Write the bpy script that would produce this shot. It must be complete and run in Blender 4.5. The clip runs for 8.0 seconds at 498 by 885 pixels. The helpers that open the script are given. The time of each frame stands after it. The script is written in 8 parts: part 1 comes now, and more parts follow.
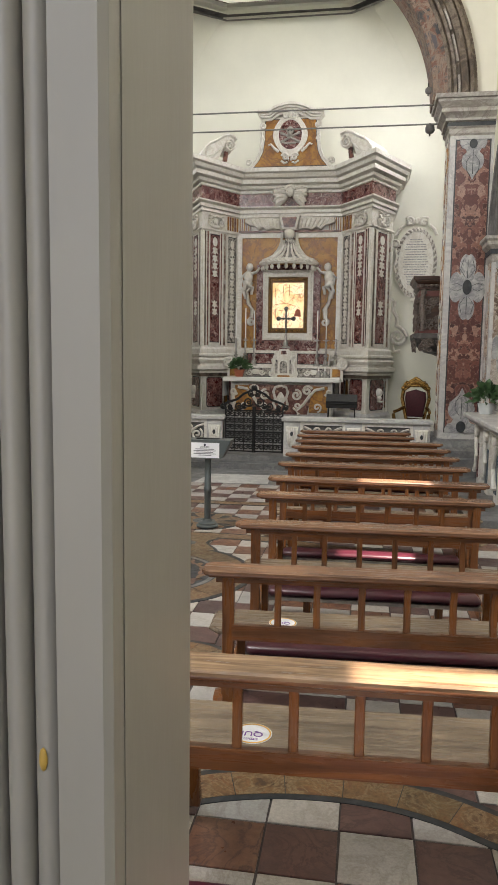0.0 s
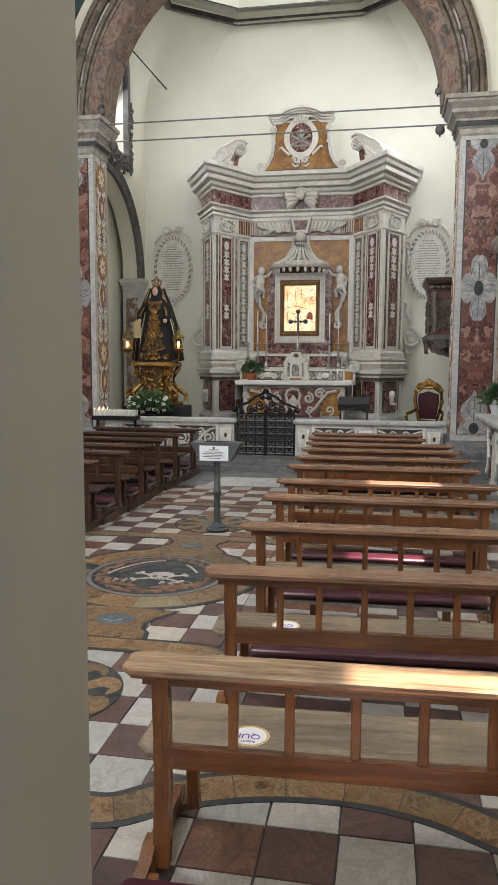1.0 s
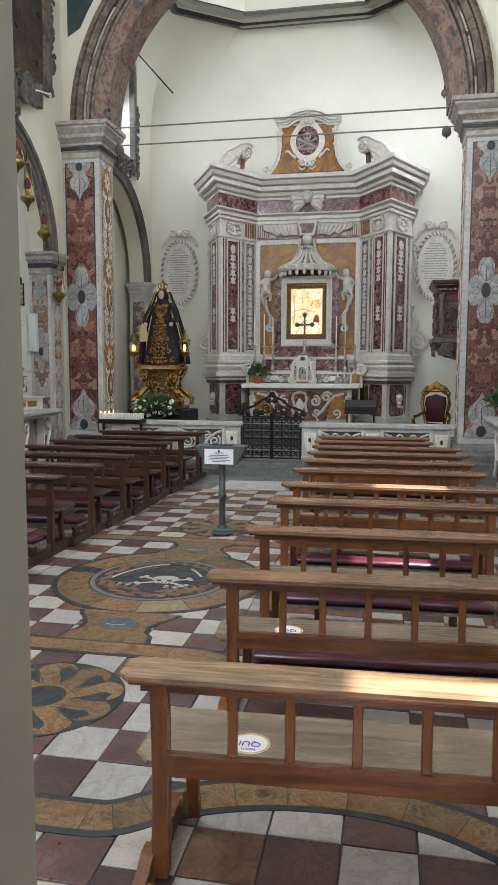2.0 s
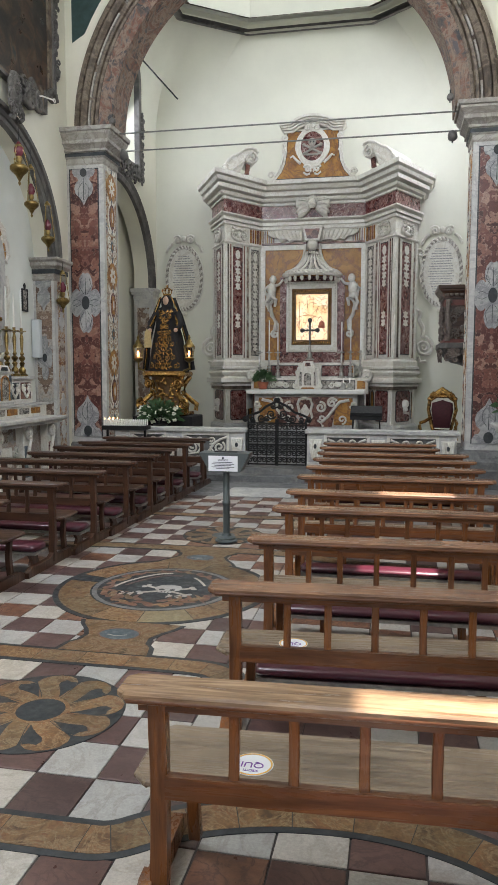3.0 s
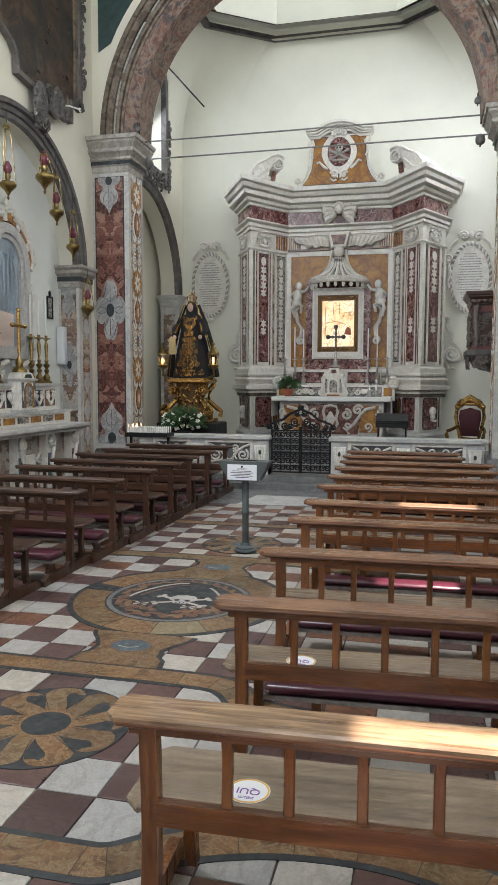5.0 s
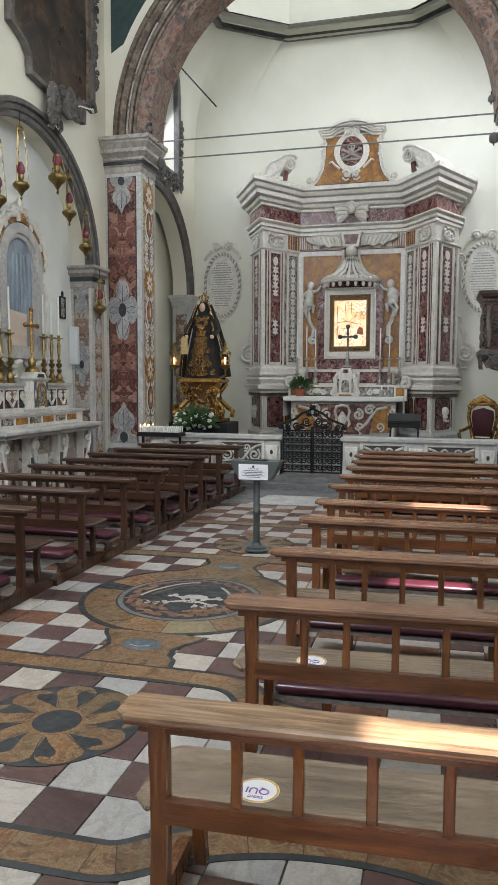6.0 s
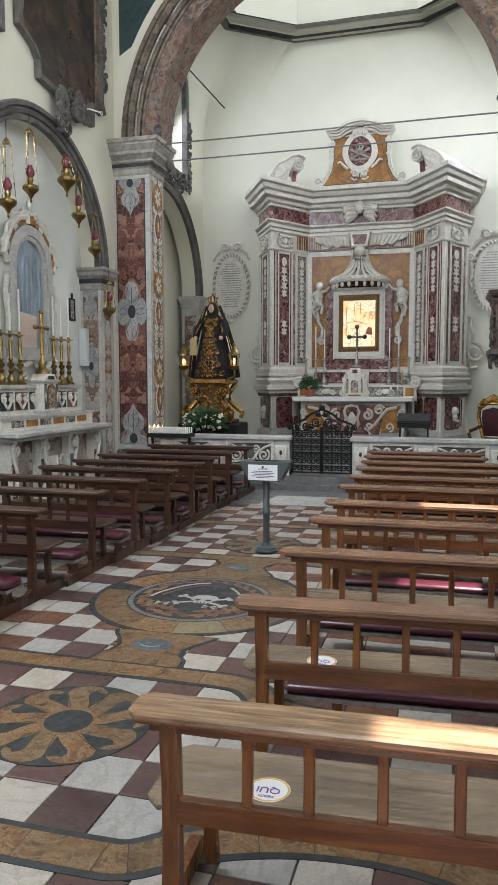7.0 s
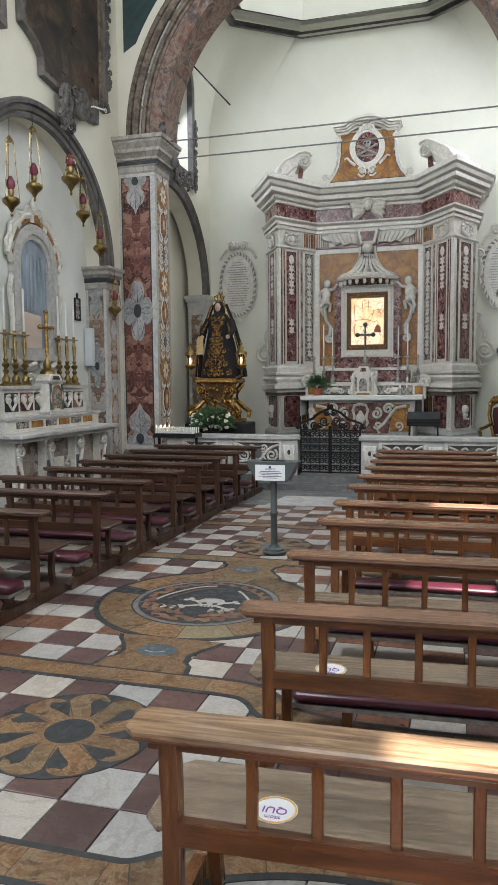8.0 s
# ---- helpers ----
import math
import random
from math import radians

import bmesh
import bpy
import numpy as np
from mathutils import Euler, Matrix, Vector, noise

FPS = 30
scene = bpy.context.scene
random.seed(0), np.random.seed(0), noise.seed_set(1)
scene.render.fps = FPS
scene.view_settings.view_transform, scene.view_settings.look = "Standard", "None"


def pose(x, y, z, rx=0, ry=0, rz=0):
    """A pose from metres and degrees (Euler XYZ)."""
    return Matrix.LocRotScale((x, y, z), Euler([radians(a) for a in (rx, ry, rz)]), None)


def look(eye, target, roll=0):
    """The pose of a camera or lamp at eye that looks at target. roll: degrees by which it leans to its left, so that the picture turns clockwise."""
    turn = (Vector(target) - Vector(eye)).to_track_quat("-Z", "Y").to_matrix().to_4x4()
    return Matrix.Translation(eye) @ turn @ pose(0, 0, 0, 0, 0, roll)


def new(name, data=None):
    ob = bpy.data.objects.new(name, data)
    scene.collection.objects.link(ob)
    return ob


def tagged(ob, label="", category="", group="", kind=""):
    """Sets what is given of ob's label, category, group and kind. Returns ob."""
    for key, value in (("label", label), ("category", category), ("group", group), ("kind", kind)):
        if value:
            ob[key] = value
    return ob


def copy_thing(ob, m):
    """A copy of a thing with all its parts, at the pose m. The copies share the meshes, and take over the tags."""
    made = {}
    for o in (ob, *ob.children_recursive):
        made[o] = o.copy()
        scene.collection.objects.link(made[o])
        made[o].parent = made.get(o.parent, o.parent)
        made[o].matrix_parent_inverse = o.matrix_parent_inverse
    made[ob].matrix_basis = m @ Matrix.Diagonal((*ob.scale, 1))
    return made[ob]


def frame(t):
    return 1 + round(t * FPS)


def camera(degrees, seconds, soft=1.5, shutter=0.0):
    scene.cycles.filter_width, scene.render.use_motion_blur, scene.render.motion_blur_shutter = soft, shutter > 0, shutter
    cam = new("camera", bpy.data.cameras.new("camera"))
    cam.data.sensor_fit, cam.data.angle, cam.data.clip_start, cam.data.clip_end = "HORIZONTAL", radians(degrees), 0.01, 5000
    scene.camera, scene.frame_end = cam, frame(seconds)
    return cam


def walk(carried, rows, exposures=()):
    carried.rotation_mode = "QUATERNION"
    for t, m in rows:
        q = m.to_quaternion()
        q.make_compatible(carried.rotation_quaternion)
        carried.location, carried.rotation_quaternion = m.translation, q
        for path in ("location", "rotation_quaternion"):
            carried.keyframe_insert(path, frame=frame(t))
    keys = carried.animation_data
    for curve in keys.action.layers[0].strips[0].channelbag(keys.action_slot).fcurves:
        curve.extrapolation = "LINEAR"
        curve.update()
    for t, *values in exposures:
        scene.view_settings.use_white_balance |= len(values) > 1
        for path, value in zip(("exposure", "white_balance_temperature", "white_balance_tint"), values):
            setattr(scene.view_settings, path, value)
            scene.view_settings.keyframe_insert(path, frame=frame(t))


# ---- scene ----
cam = camera(38.1, 8.0, soft=0.8)
PATH = [
    (0, (0.899, -0.036, 1.787), (0.591, 1.927, 1.565), 0.8),
    (0.5, (0.949, -0.033, 1.790), (0.616, 1.927, 1.573), 0.5),
    (1, (0.971, -0.018, 1.777), (0.619, 1.939, 1.565), 0.3),
    (1.5, (0.994, -0.003, 1.770), (0.628, 1.952, 1.562), 0.2),
    (3, (0.985, 0.118, 1.769), (0.596, 2.071, 1.583), 0.1),
    (3.5, (0.997, 0.166, 1.776), (0.591, 2.117, 1.598), 0.0),
    (4, (1.026, 0.188, 1.787), (0.601, 2.134, 1.614), 0.1),
    (4.5, (1.059, 0.212, 1.790), (0.610, 2.153, 1.619), 0.1),
    (6, (1.078, 0.225, 1.786), (0.576, 2.154, 1.616), 0.2),
    (6.5, (1.079, 0.218, 1.785), (0.563, 2.142, 1.615), 0.0),
    (7, (1.080, 0.216, 1.786), (0.553, 2.138, 1.618), -0.1),
    (7.5, (1.075, 0.268, 1.782), (0.536, 2.186, 1.613), -0.3),
    (8, (1.063, 0.345, 1.777), (0.513, 2.260, 1.608), -0.5),
]
walk(cam, [(t, look(eye, target, roll)) for t, eye, target, roll in PATH], [(0.0, 2.02, 7000, 17), (1.5, 2.02, 6450, 16), (3.0, 2.0, 6350, 15), (8.0, 2.0, 6250, 15)])

XA = -0.88            # nave axis
OX_L, PL_W = -1.08, -4.85

# world, sun and large lights
world = bpy.data.worlds.new("world")
scene.world = world
world.use_nodes = True
wn = world.node_tree
sky = wn.nodes.new("ShaderNodeTexSky")
sky.sky_type, sky.sun_disc = 'NISHITA', False
sky.sun_elevation, sky.sun_rotation = radians(75), radians(90)
wn.nodes["Background"].inputs[1].default_value = 0.05
wn.links.new(sky.outputs[0], wn.nodes["Background"].inputs[0])


def lamp(name, kind, m, power, color=(1, 1, 1), size=1.0, size_y=None, angle=0.5):
    data = bpy.data.lights.new(name, kind)
    data.energy, data.color = power, color
    if kind == 'AREA':
        data.shape, data.size, data.size_y = 'RECTANGLE', size, size_y or size
    elif kind == 'SUN':
        data.angle = radians(angle)
    ob = new(name, data)
    ob.matrix_world = m
    return ob


SUN_WAY = Vector((-0.27, 0.0, -1.0))
lamp("sun", 'SUN', look((0, 0, 0), SUN_WAY), 5.0, (1.0, 0.94, 0.84))
DAY = (0.93, 1.0, 1.06)
lamp("lantern_skylight", 'AREA', look((OX_L, 15.1, 12.55), (OX_L, 15.1, 0)), 31, DAY, 4.0)
lamp("presbytery_window_light", 'AREA', look((PL_W - 0.35, 15.2, 7.6), (0, 15.4, 2.0)), 18, DAY, 1.6, 2.2)
# east lamp added to brighten the presbytery, in an unseen mirrored window
lamp("presbytery_window_light", 'AREA', look((3.28, 15.2, 7.6), (-2.8, 15.2, 1.8)), 42, DAY, 1.6, 2.2)
# two weak lamps in the east openings that let the sun in
lamp("nave_side_fill", 'AREA', look((2.95, 1.3, 6.5), (-3.5, 5.5, 4.0)), 4, DAY, 1.4, 1.9)
lamp("nave_side_fill", 'AREA', look((2.95, 5.6, 6.8), (-3.6, 11.3, 5.0)), 32, DAY, 1.3, 2.2)
# added lamp, no such window known: brightens the altar and the east side
lamp("nave_side_fill", 'AREA', look((-4.75, 4.3, 7.4), (2.0, 10.5, 1.6)), 150, DAY, 2.6, 1.6)
# added fill from behind the camera, for the arch wall and altar; no known window
lamp("south_fill_light", 'AREA', look((0.46, -2.1, 7.2), (-1.0, 14.0, 6.0)), 62, DAY, 2.6, 2.4)
lamp("door_daylight", 'AREA', look((0.0, -1.9, 2.6), (-0.6, 6, 1.5)), 7, DAY, 1.8, 2.6)


# materials
def noodle(name, rough=0.5, metal=0.0):
    m = bpy.data.materials.new(name)
    m.use_nodes = True
    t = m.node_tree
    b = t.nodes["Principled BSDF"]
    b.inputs["Roughness"].default_value, b.inputs["Metallic"].default_value = rough, metal
    return m, t, b


def ramp(t, src, stops, mode='LINEAR'):
    r = t.nodes.new("ShaderNodeValToRGB")
    r.color_ramp.interpolation = mode
    e = r.color_ramp.elements
    while len(e) < len(stops):
        e.new(0.5)
    for k, (p, c) in zip(e, stops):
        k.position, k.color = p, (*c, 1)
    t.links.new(src, r.inputs[0])
    return r.outputs[0]


def tex_noise(t, vec, scale, detail=6, rough=0.6, dist=0.0):
    n = t.nodes.new("ShaderNodeTexNoise")
    n.inputs["Scale"].default_value, n.inputs["Detail"].default_value = scale, detail
    n.inputs["Roughness"].default_value, n.inputs["Distortion"].default_value = rough, dist
    if vec:
        t.links.new(vec, n.inputs["Vector"])
    return n.outputs[0]


def coords(t, space="Object", spread=0.0, fold=False, stretch=(1, 1, 1)):
    """Object coordinates; spread shifts them from piece to piece, fold mirrors them about x = 0."""
    out = t.nodes.new("ShaderNodeTexCoord").outputs[space]
    if fold:
        s = t.nodes.new("ShaderNodeVectorMath")
        s.operation = 'ABSOLUTE'
        t.links.new(out, s.inputs[0])
        out = s.outputs[0]
    if stretch != (1, 1, 1):
        s = t.nodes.new("ShaderNodeVectorMath")
        s.operation = 'MULTIPLY'
        s.inputs[1].default_value = stretch
        t.links.new(out, s.inputs[0])
        out = s.outputs[0]
    if spread:
        info = t.nodes.new("ShaderNodeObjectInfo")
        s = t.nodes.new("ShaderNodeVectorMath")
        s.operation = 'MULTIPLY_ADD'
        s.inputs[1].default_value = (spread, spread * 0.7, spread * 1.3)
        t.links.new(info.outputs["Random"], s.inputs[0])
        t.links.new(out, s.inputs[2])
        out = s.outputs[0]
    return out


def mix(t, a, b, fac, mode='MIX'):
    n = t.nodes.new("ShaderNodeMix")
    n.data_type, n.blend_type = 'RGBA', mode
    for sock, v in ((n.inputs[6], a), (n.inputs[7], b)):
        if isinstance(v, tuple):
            sock.default_value = (*v, 1)
        else:
            t.links.new(v, sock)
    if isinstance(fac, float):
        n.inputs[0].default_value = fac
    else:
        t.links.new(fac, n.inputs[0])
    return n.outputs[2]


def bump(t, b, height, strength=0.2, dist=0.01):
    n = t.nodes.new("ShaderNodeBump")
    n.inputs["Strength"].default_value, n.inputs["Distance"].default_value = strength, dist
    t.links.new(height, n.inputs["Height"])
    t.links.new(n.outputs[0], b.inputs["Normal"])


def marble(name, stops, scale=6.0, rough=0.3, dist=1.2, vein=None, vein_scale=5.0, spread=7.0, fold=False,
           grain=0.25, stretch=(1, 1, 1), relief=0.05, pieces=0.0):
    """Clouded stone by noise, with optional sharp veins."""
    m, t, b = noodle(name, rough)
    v = coords(t, "Object", spread, fold, stretch)
    n = tex_noise(t, v, scale, 8, 0.62, dist)
    c = ramp(t, n, stops)
    if vein:
        w = tex_noise(t, v, vein_scale, 7, 0.65, 2.2)
        f = ramp(t, w, [(0.44, (0, 0, 0)), (0.485, (1, 1, 1)), (0.5, (1, 1, 1)), (0.54, (0, 0, 0))])
        c = mix(t, c, vein, f)
    fine = tex_noise(t, v, scale * 9, 4, 0.7)
    g = ramp(t, fine, [(0.3, (1 - grain,) * 3), (0.7, (1.0, 1.0, 1.0))])
    c = mix(t, c, g, 1.0, 'MULTIPLY')
    if pieces:
        add = t.nodes.new("ShaderNodeMath")
        add.operation = 'ADD'
        t.links.new(t.nodes.new("ShaderNodeObjectInfo").outputs["Random"], add.inputs[0])
        t.links.new(t.nodes.new("ShaderNodeNewGeometry").outputs["Random Per Island"], add.inputs[1])
        fr_ = t.nodes.new("ShaderNodeMath")
        fr_.operation = 'FRACT'
        t.links.new(add.outputs[0], fr_.inputs[0])
        c = mix(t, c, ramp(t, fr_.outputs[0], [(0.0, (1 - pieces, 1 - pieces, 1 - pieces)), (0.35, (1, 0.98, 0.96)), (0.7, (1 + pieces * 0.5, 1.0, 0.9)), (1.0, (1 - pieces * 0.3, 1 - pieces * 0.45, 1 - pieces * 0.45))]), 1.0, 'MULTIPLY')
    t.links.new(c, b.inputs["Base Color"])
    r = ramp(t, tex_noise(t, v, scale * 2, 4), [(0.3, (rough * 0.75,) * 3), (0.7, (min(1, rough * 1.35),) * 3)])
    t.links.new(r, b.inputs["Roughness"])
    if relief:
        bump(t, b, fine, relief)
    return m


def plain(name, color, rough=0.5, metal=0.0, vary=0.15, scale=8.0, relief=0.1, spread=3.0, stretch=(1, 1, 1)):
    m, t, b = noodle(name, rough, metal)
    v = coords(t, "Object", spread, False, stretch)
    n = tex_noise(t, v, scale, 6, 0.65)
    lo, hi = tuple(c * (1 - vary) for c in color), tuple(min(1, c * (1 + vary)) for c in color)
    c = ramp(t, n, [(0.3, lo), (0.7, hi)])
    t.links.new(c, b.inputs["Base Color"])
    if relief:
        bump(t, b, tex_noise(t, v, scale * 6, 4), relief)
    return m


def wood(name, dark, light, rough=0.35, axis=0, grain=18.0):
    m, t, b = noodle(name, rough)
    st = [grain, grain, grain]
    st[axis] = grain * 0.07
    v = coords(t, "Object", 9.0, False, tuple(st))
    n = tex_noise(t, v, 1.0, 6, 0.6, 0.6)
    c = ramp(t, n, [(0.28, dark), (0.5, tuple((a + e) / 2 for a, e in zip(dark, light))), (0.72, light)])
    worn = tex_noise(t, coords(t, "Object", 5.0), 2.3, 4, 0.6)
    c = mix(t, c, ramp(t, worn, [(0.35, (0.68, 0.66, 0.64)), (0.65, (1.1, 1.08, 1.05))]), 1.0, 'MULTIPLY')
    t.links.new(c, b.inputs["Base Color"])
    t.links.new(ramp(t, n, [(0.3, (rough * 1.3,) * 3), (0.7, (rough * 0.8,) * 3)]), b.inputs["Roughness"])
    bump(t, b, n, 0.12, 0.004)
    return m


def breccia(name, stops, crack, scale=5.0, rough=0.32, fold=True, spread=7.0, warp=0.5):
    """Broken stone: angular clasts of several tones with pale cracks between them."""
    m, t, b = noodle(name, rough)
    v = coords(t, "Object", spread, fold)
    n = t.nodes.new("ShaderNodeTexNoise")
    n.inputs["Scale"].default_value, n.inputs["Detail"].default_value = scale * 0.9, 5
    t.links.new(v, n.inputs["Vector"])
    w = t.nodes.new("ShaderNodeVectorMath")
    w.operation = 'MULTIPLY_ADD'
    w.inputs[1].default_value = (warp, warp, warp)
    t.links.new(n.outputs["Color"], w.inputs[0])
    t.links.new(v, w.inputs[2])
    cells, edge = t.nodes.new("ShaderNodeTexVoronoi"), t.nodes.new("ShaderNodeTexVoronoi")
    edge.feature = 'DISTANCE_TO_EDGE'
    for k in (cells, edge):
        k.inputs["Scale"].default_value = scale
        t.links.new(w.outputs[0], k.inputs["Vector"])
    one = t.nodes.new("ShaderNodeSeparateColor")
    t.links.new(cells.outputs["Color"], one.inputs[0])
    c = ramp(t, one.outputs[0], stops)
    fine = tex_noise(t, v, scale * 5, 6, 0.7, 0.8)
    c = mix(t, c, ramp(t, fine, [(0.3, (0.55, 0.5, 0.5)), (0.5, (1, 1, 1)), (0.7, (1.4, 1.35, 1.3))]), 1.0, 'MULTIPLY')
    broken = mix(t, ramp(t, edge.outputs["Distance"], [(0.0, (1, 1, 1)), (0.045, (0, 0, 0))]), ramp(t, fine, [(0.42, (0, 0, 0)), (0.58, (0.8, 0.8, 0.8))]), 1.0, 'MULTIPLY')
    c = mix(t, c, crack, broken)
    t.links.new(c, b.inputs["Base Color"])
    bump(t, b, fine, 0.04)
    return m


M = {}
M["plaster"] = plain("cream_plaster", (0.74, 0.715, 0.60), 0.85, 0, 0.035, 1.3, 0.06, 0)
M["white_plaster"] = plain("white_plaster", (0.74, 0.735, 0.64), 0.85, 0, 0.04, 1.1, 0.05, 0)
M["niche_plaster"] = plain("cool_white_plaster", (0.70, 0.71, 0.665), 0.85, 0, 0.05, 1.4, 0.05, 0)
M["grey_marble"] = marble("grey_white_marble", [(0.3, (0.43, 0.42, 0.40)), (0.5, (0.55, 0.54, 0.51)), (0.7, (0.62, 0.605, 0.575))], 2.2, 0.4, 0.8, (0.44, 0.43, 0.42), 1.1, grain=0.16)
M["white_marble"] = marble("aged_white_marble", [(0.3, (0.64, 0.60, 0.52)), (0.45, (0.76, 0.735, 0.67)), (0.75, (0.82, 0.805, 0.75))], 4.5, 0.36, 0.5, (0.66, 0.62, 0.545), 2.4, grain=0.10)
M["red_breccia"] = breccia("red_breccia", [(0.0, (0.05, 0.015, 0.013)), (0.3, (0.105, 0.032, 0.026)), (0.55, (0.16, 0.06, 0.045)), (0.78, (0.24, 0.115, 0.08)), (1.0, (0.33, 0.20, 0.155))], (0.40, 0.29, 0.23), 7.0)
M["red_altar"] = marble("red_white_marble", [(0.38, (0.035, 0.005, 0.006)), (0.49, (0.095, 0.014, 0.014)), (0.555, (0.14, 0.026, 0.024)), (0.575, (0.58, 0.46, 0.41)), (0.59, (0.58, 0.46, 0.41)), (0.61, (0.11, 0.02, 0.02))], 5.0, 0.28, 1.4, (0.30, 0.15, 0.13), 3.4)
M["grey_breccia"] = marble("grey_breccia", [(0.38, (0.035, 0.032, 0.03)), (0.48, (0.09, 0.08, 0.07)), (0.54, (0.20, 0.18, 0.16)), (0.58, (0.58, 0.54, 0.48)), (0.63, (0.12, 0.10, 0.09))], 9.0, 0.3, 0.9, (0.5, 0.46, 0.41), 6.0)
M["brown_breccia"] = breccia("brown_breccia", [(0.0, (0.12, 0.075, 0.055)), (0.3, (0.22, 0.15, 0.11)), (0.55, (0.33, 0.26, 0.205)), (0.78, (0.42, 0.37, 0.32)), (1.0, (0.36, 0.35, 0.33))], (0.50, 0.45, 0.38), 6.5)
M["gold_breccia"] = marble("polychrome_inlay", [(0.36, (0.09, 0.03, 0.024)), (0.43, (0.22, 0.08, 0.04)), (0.48, (0.42, 0.22, 0.06)), (0.53, (0.50, 0.45, 0.38)), (0.58, (0.24, 0.09, 0.06)), (0.66, (0.10, 0.12, 0.15))], 6.5, 0.32, 0.9, (0.50, 0.44, 0.36), 4.0, fold=True)
M["grey_inlay"] = marble("grey_inlay_marble", [(0.35, (0.30, 0.30, 0.30)), (0.5, (0.42, 0.415, 0.405)), (0.65, (0.50, 0.49, 0.475))], 3.0, 0.36, 0.8, (0.26, 0.26, 0.27), 1.6)
M["siena"] = marble("yellow_siena_marble", [(0.3, (0.20, 0.068, 0.008)), (0.48, (0.42, 0.185, 0.024)), (0.62, (0.50, 0.25, 0.045)), (0.75, (0.56, 0.34, 0.10))], 3.0, 0.36, 0.9, (0.24, 0.10, 0.03), 2.0)
M["tile_white"] = marble("worn_white_tile", [(0.25, (0.34, 0.325, 0.30)), (0.40, (0.46, 0.445, 0.425)), (0.7, (0.52, 0.51, 0.49))], 9.0, 0.38, 0.25, (0.41, 0.39, 0.36), 2.6, 30.0, grain=0.28, pieces=0.16)
M["tile_red"] = marble("worn_red_tile", [(0.3, (0.085, 0.050, 0.048)), (0.5, (0.135, 0.080, 0.074)), (0.72, (0.175, 0.108, 0.098))], 5.0, 0.36, 0.35, (0.10, 0.06, 0.056), 4.0, 30.0, grain=0.25, pieces=0.3)
M["tile_orange"] = marble("worn_orange_tile", [(0.3, (0.14, 0.066, 0.042)), (0.5, (0.215, 0.105, 0.066)), (0.72, (0.27, 0.15, 0.098))], 6.0, 0.36, 0.4, (0.12, 0.06, 0.045), 4.0, 30.0, grain=0.25, pieces=0.2)
M["tile_yellow"] = marble("yellow_floor_stone", [(0.32, (0.08, 0.045, 0.022)), (0.44, (0.185, 0.104, 0.048)), (0.54, (0.26, 0.162, 0.078)), (0.62, (0.235, 0.115, 0.052)), (0.72, (0.12, 0.060, 0.038))], 8.0, 0.38, 0.8, (0.31, 0.235, 0.14), 5.0, 30.0, grain=0.5, pieces=0.34)
M["tile_pale"] = marble("pale_yellow_floor_stone", [(0.3, (0.20, 0.155, 0.085)), (0.5, (0.31, 0.25, 0.145)), (0.7, (0.38, 0.32, 0.20))], 14.0, 0.38, 0.5, (0.25, 0.19, 0.11), 9.0, 30.0, grain=0.35)
M["tile_grey"] = marble("dark_grey_floor_stone", [(0.3, (0.022, 0.026, 0.029)), (0.6, (0.042, 0.048, 0.052)), (0.8, (0.085, 0.09, 0.095))], 9.0, 0.5, 0.6, None, 3, 30.0)
M["tile_blue"] = marble("blue_grey_floor_stone", [(0.3, (0.055, 0.075, 0.09)), (0.55, (0.10, 0.135, 0.155)), (0.7, (0.19, 0.225, 0.24))], 12.0, 0.42, 1.0)
M["grout"] = plain("dark_joint", (0.07, 0.06, 0.055), 0.8, 0, 0.3, 12, 0.2, 0)
M["grey_step"] = marble("grey_step_stone", [(0.3, (0.12, 0.122, 0.122)), (0.5, (0.20, 0.20, 0.195)), (0.75, (0.29, 0.285, 0.275))], 3.0, 0.42, 1.0, (0.15, 0.15, 0.15), 2.0)
# albedo lowered to stand in for shade among the west pews
M["dark_wood"] = wood("dark_pew_wood", (0.024, 0.010, 0.006), (0.105, 0.046, 0.025), 0.34, 0, 34.0)
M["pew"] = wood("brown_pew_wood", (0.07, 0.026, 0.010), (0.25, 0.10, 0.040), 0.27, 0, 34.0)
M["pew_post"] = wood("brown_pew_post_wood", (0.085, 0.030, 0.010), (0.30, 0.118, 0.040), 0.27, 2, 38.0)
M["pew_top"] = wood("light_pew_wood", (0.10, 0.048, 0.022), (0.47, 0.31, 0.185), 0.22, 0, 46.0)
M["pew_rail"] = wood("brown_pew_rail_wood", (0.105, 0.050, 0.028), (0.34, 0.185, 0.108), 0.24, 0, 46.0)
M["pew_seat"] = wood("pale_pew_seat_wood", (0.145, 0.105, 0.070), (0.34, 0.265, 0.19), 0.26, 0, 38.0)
M["dark_post"] = wood("dark_pew_post_wood", (0.026, 0.011, 0.006), (0.095, 0.040, 0.020), 0.36, 2, 34.0)
M["maroon"] = plain("maroon_leatherette", (0.068, 0.012, 0.022), 0.3, 0, 0.2, 5, 0.12)
M["cap_stone"] = marble("warm_grey_capital_stone", [(0.3, (0.30, 0.275, 0.235)), (0.5, (0.42, 0.395, 0.35)), (0.7, (0.50, 0.475, 0.43))], 3.0, 0.42, 0.8, (0.30, 0.27, 0.24), 1.6, grain=0.2)
M["rod_iron"] = plain("grey_painted_iron", (0.17, 0.17, 0.15), 0.5, 0.1, 0.2, 20, 0.1)
# paler than the pulpit body: the highlights on the carving put into the colour
M["pulpit_carving"] = plain("highlight_carved_wood", (0.17, 0.135, 0.115), 0.5, 0, 0.6, 30, 0.3)
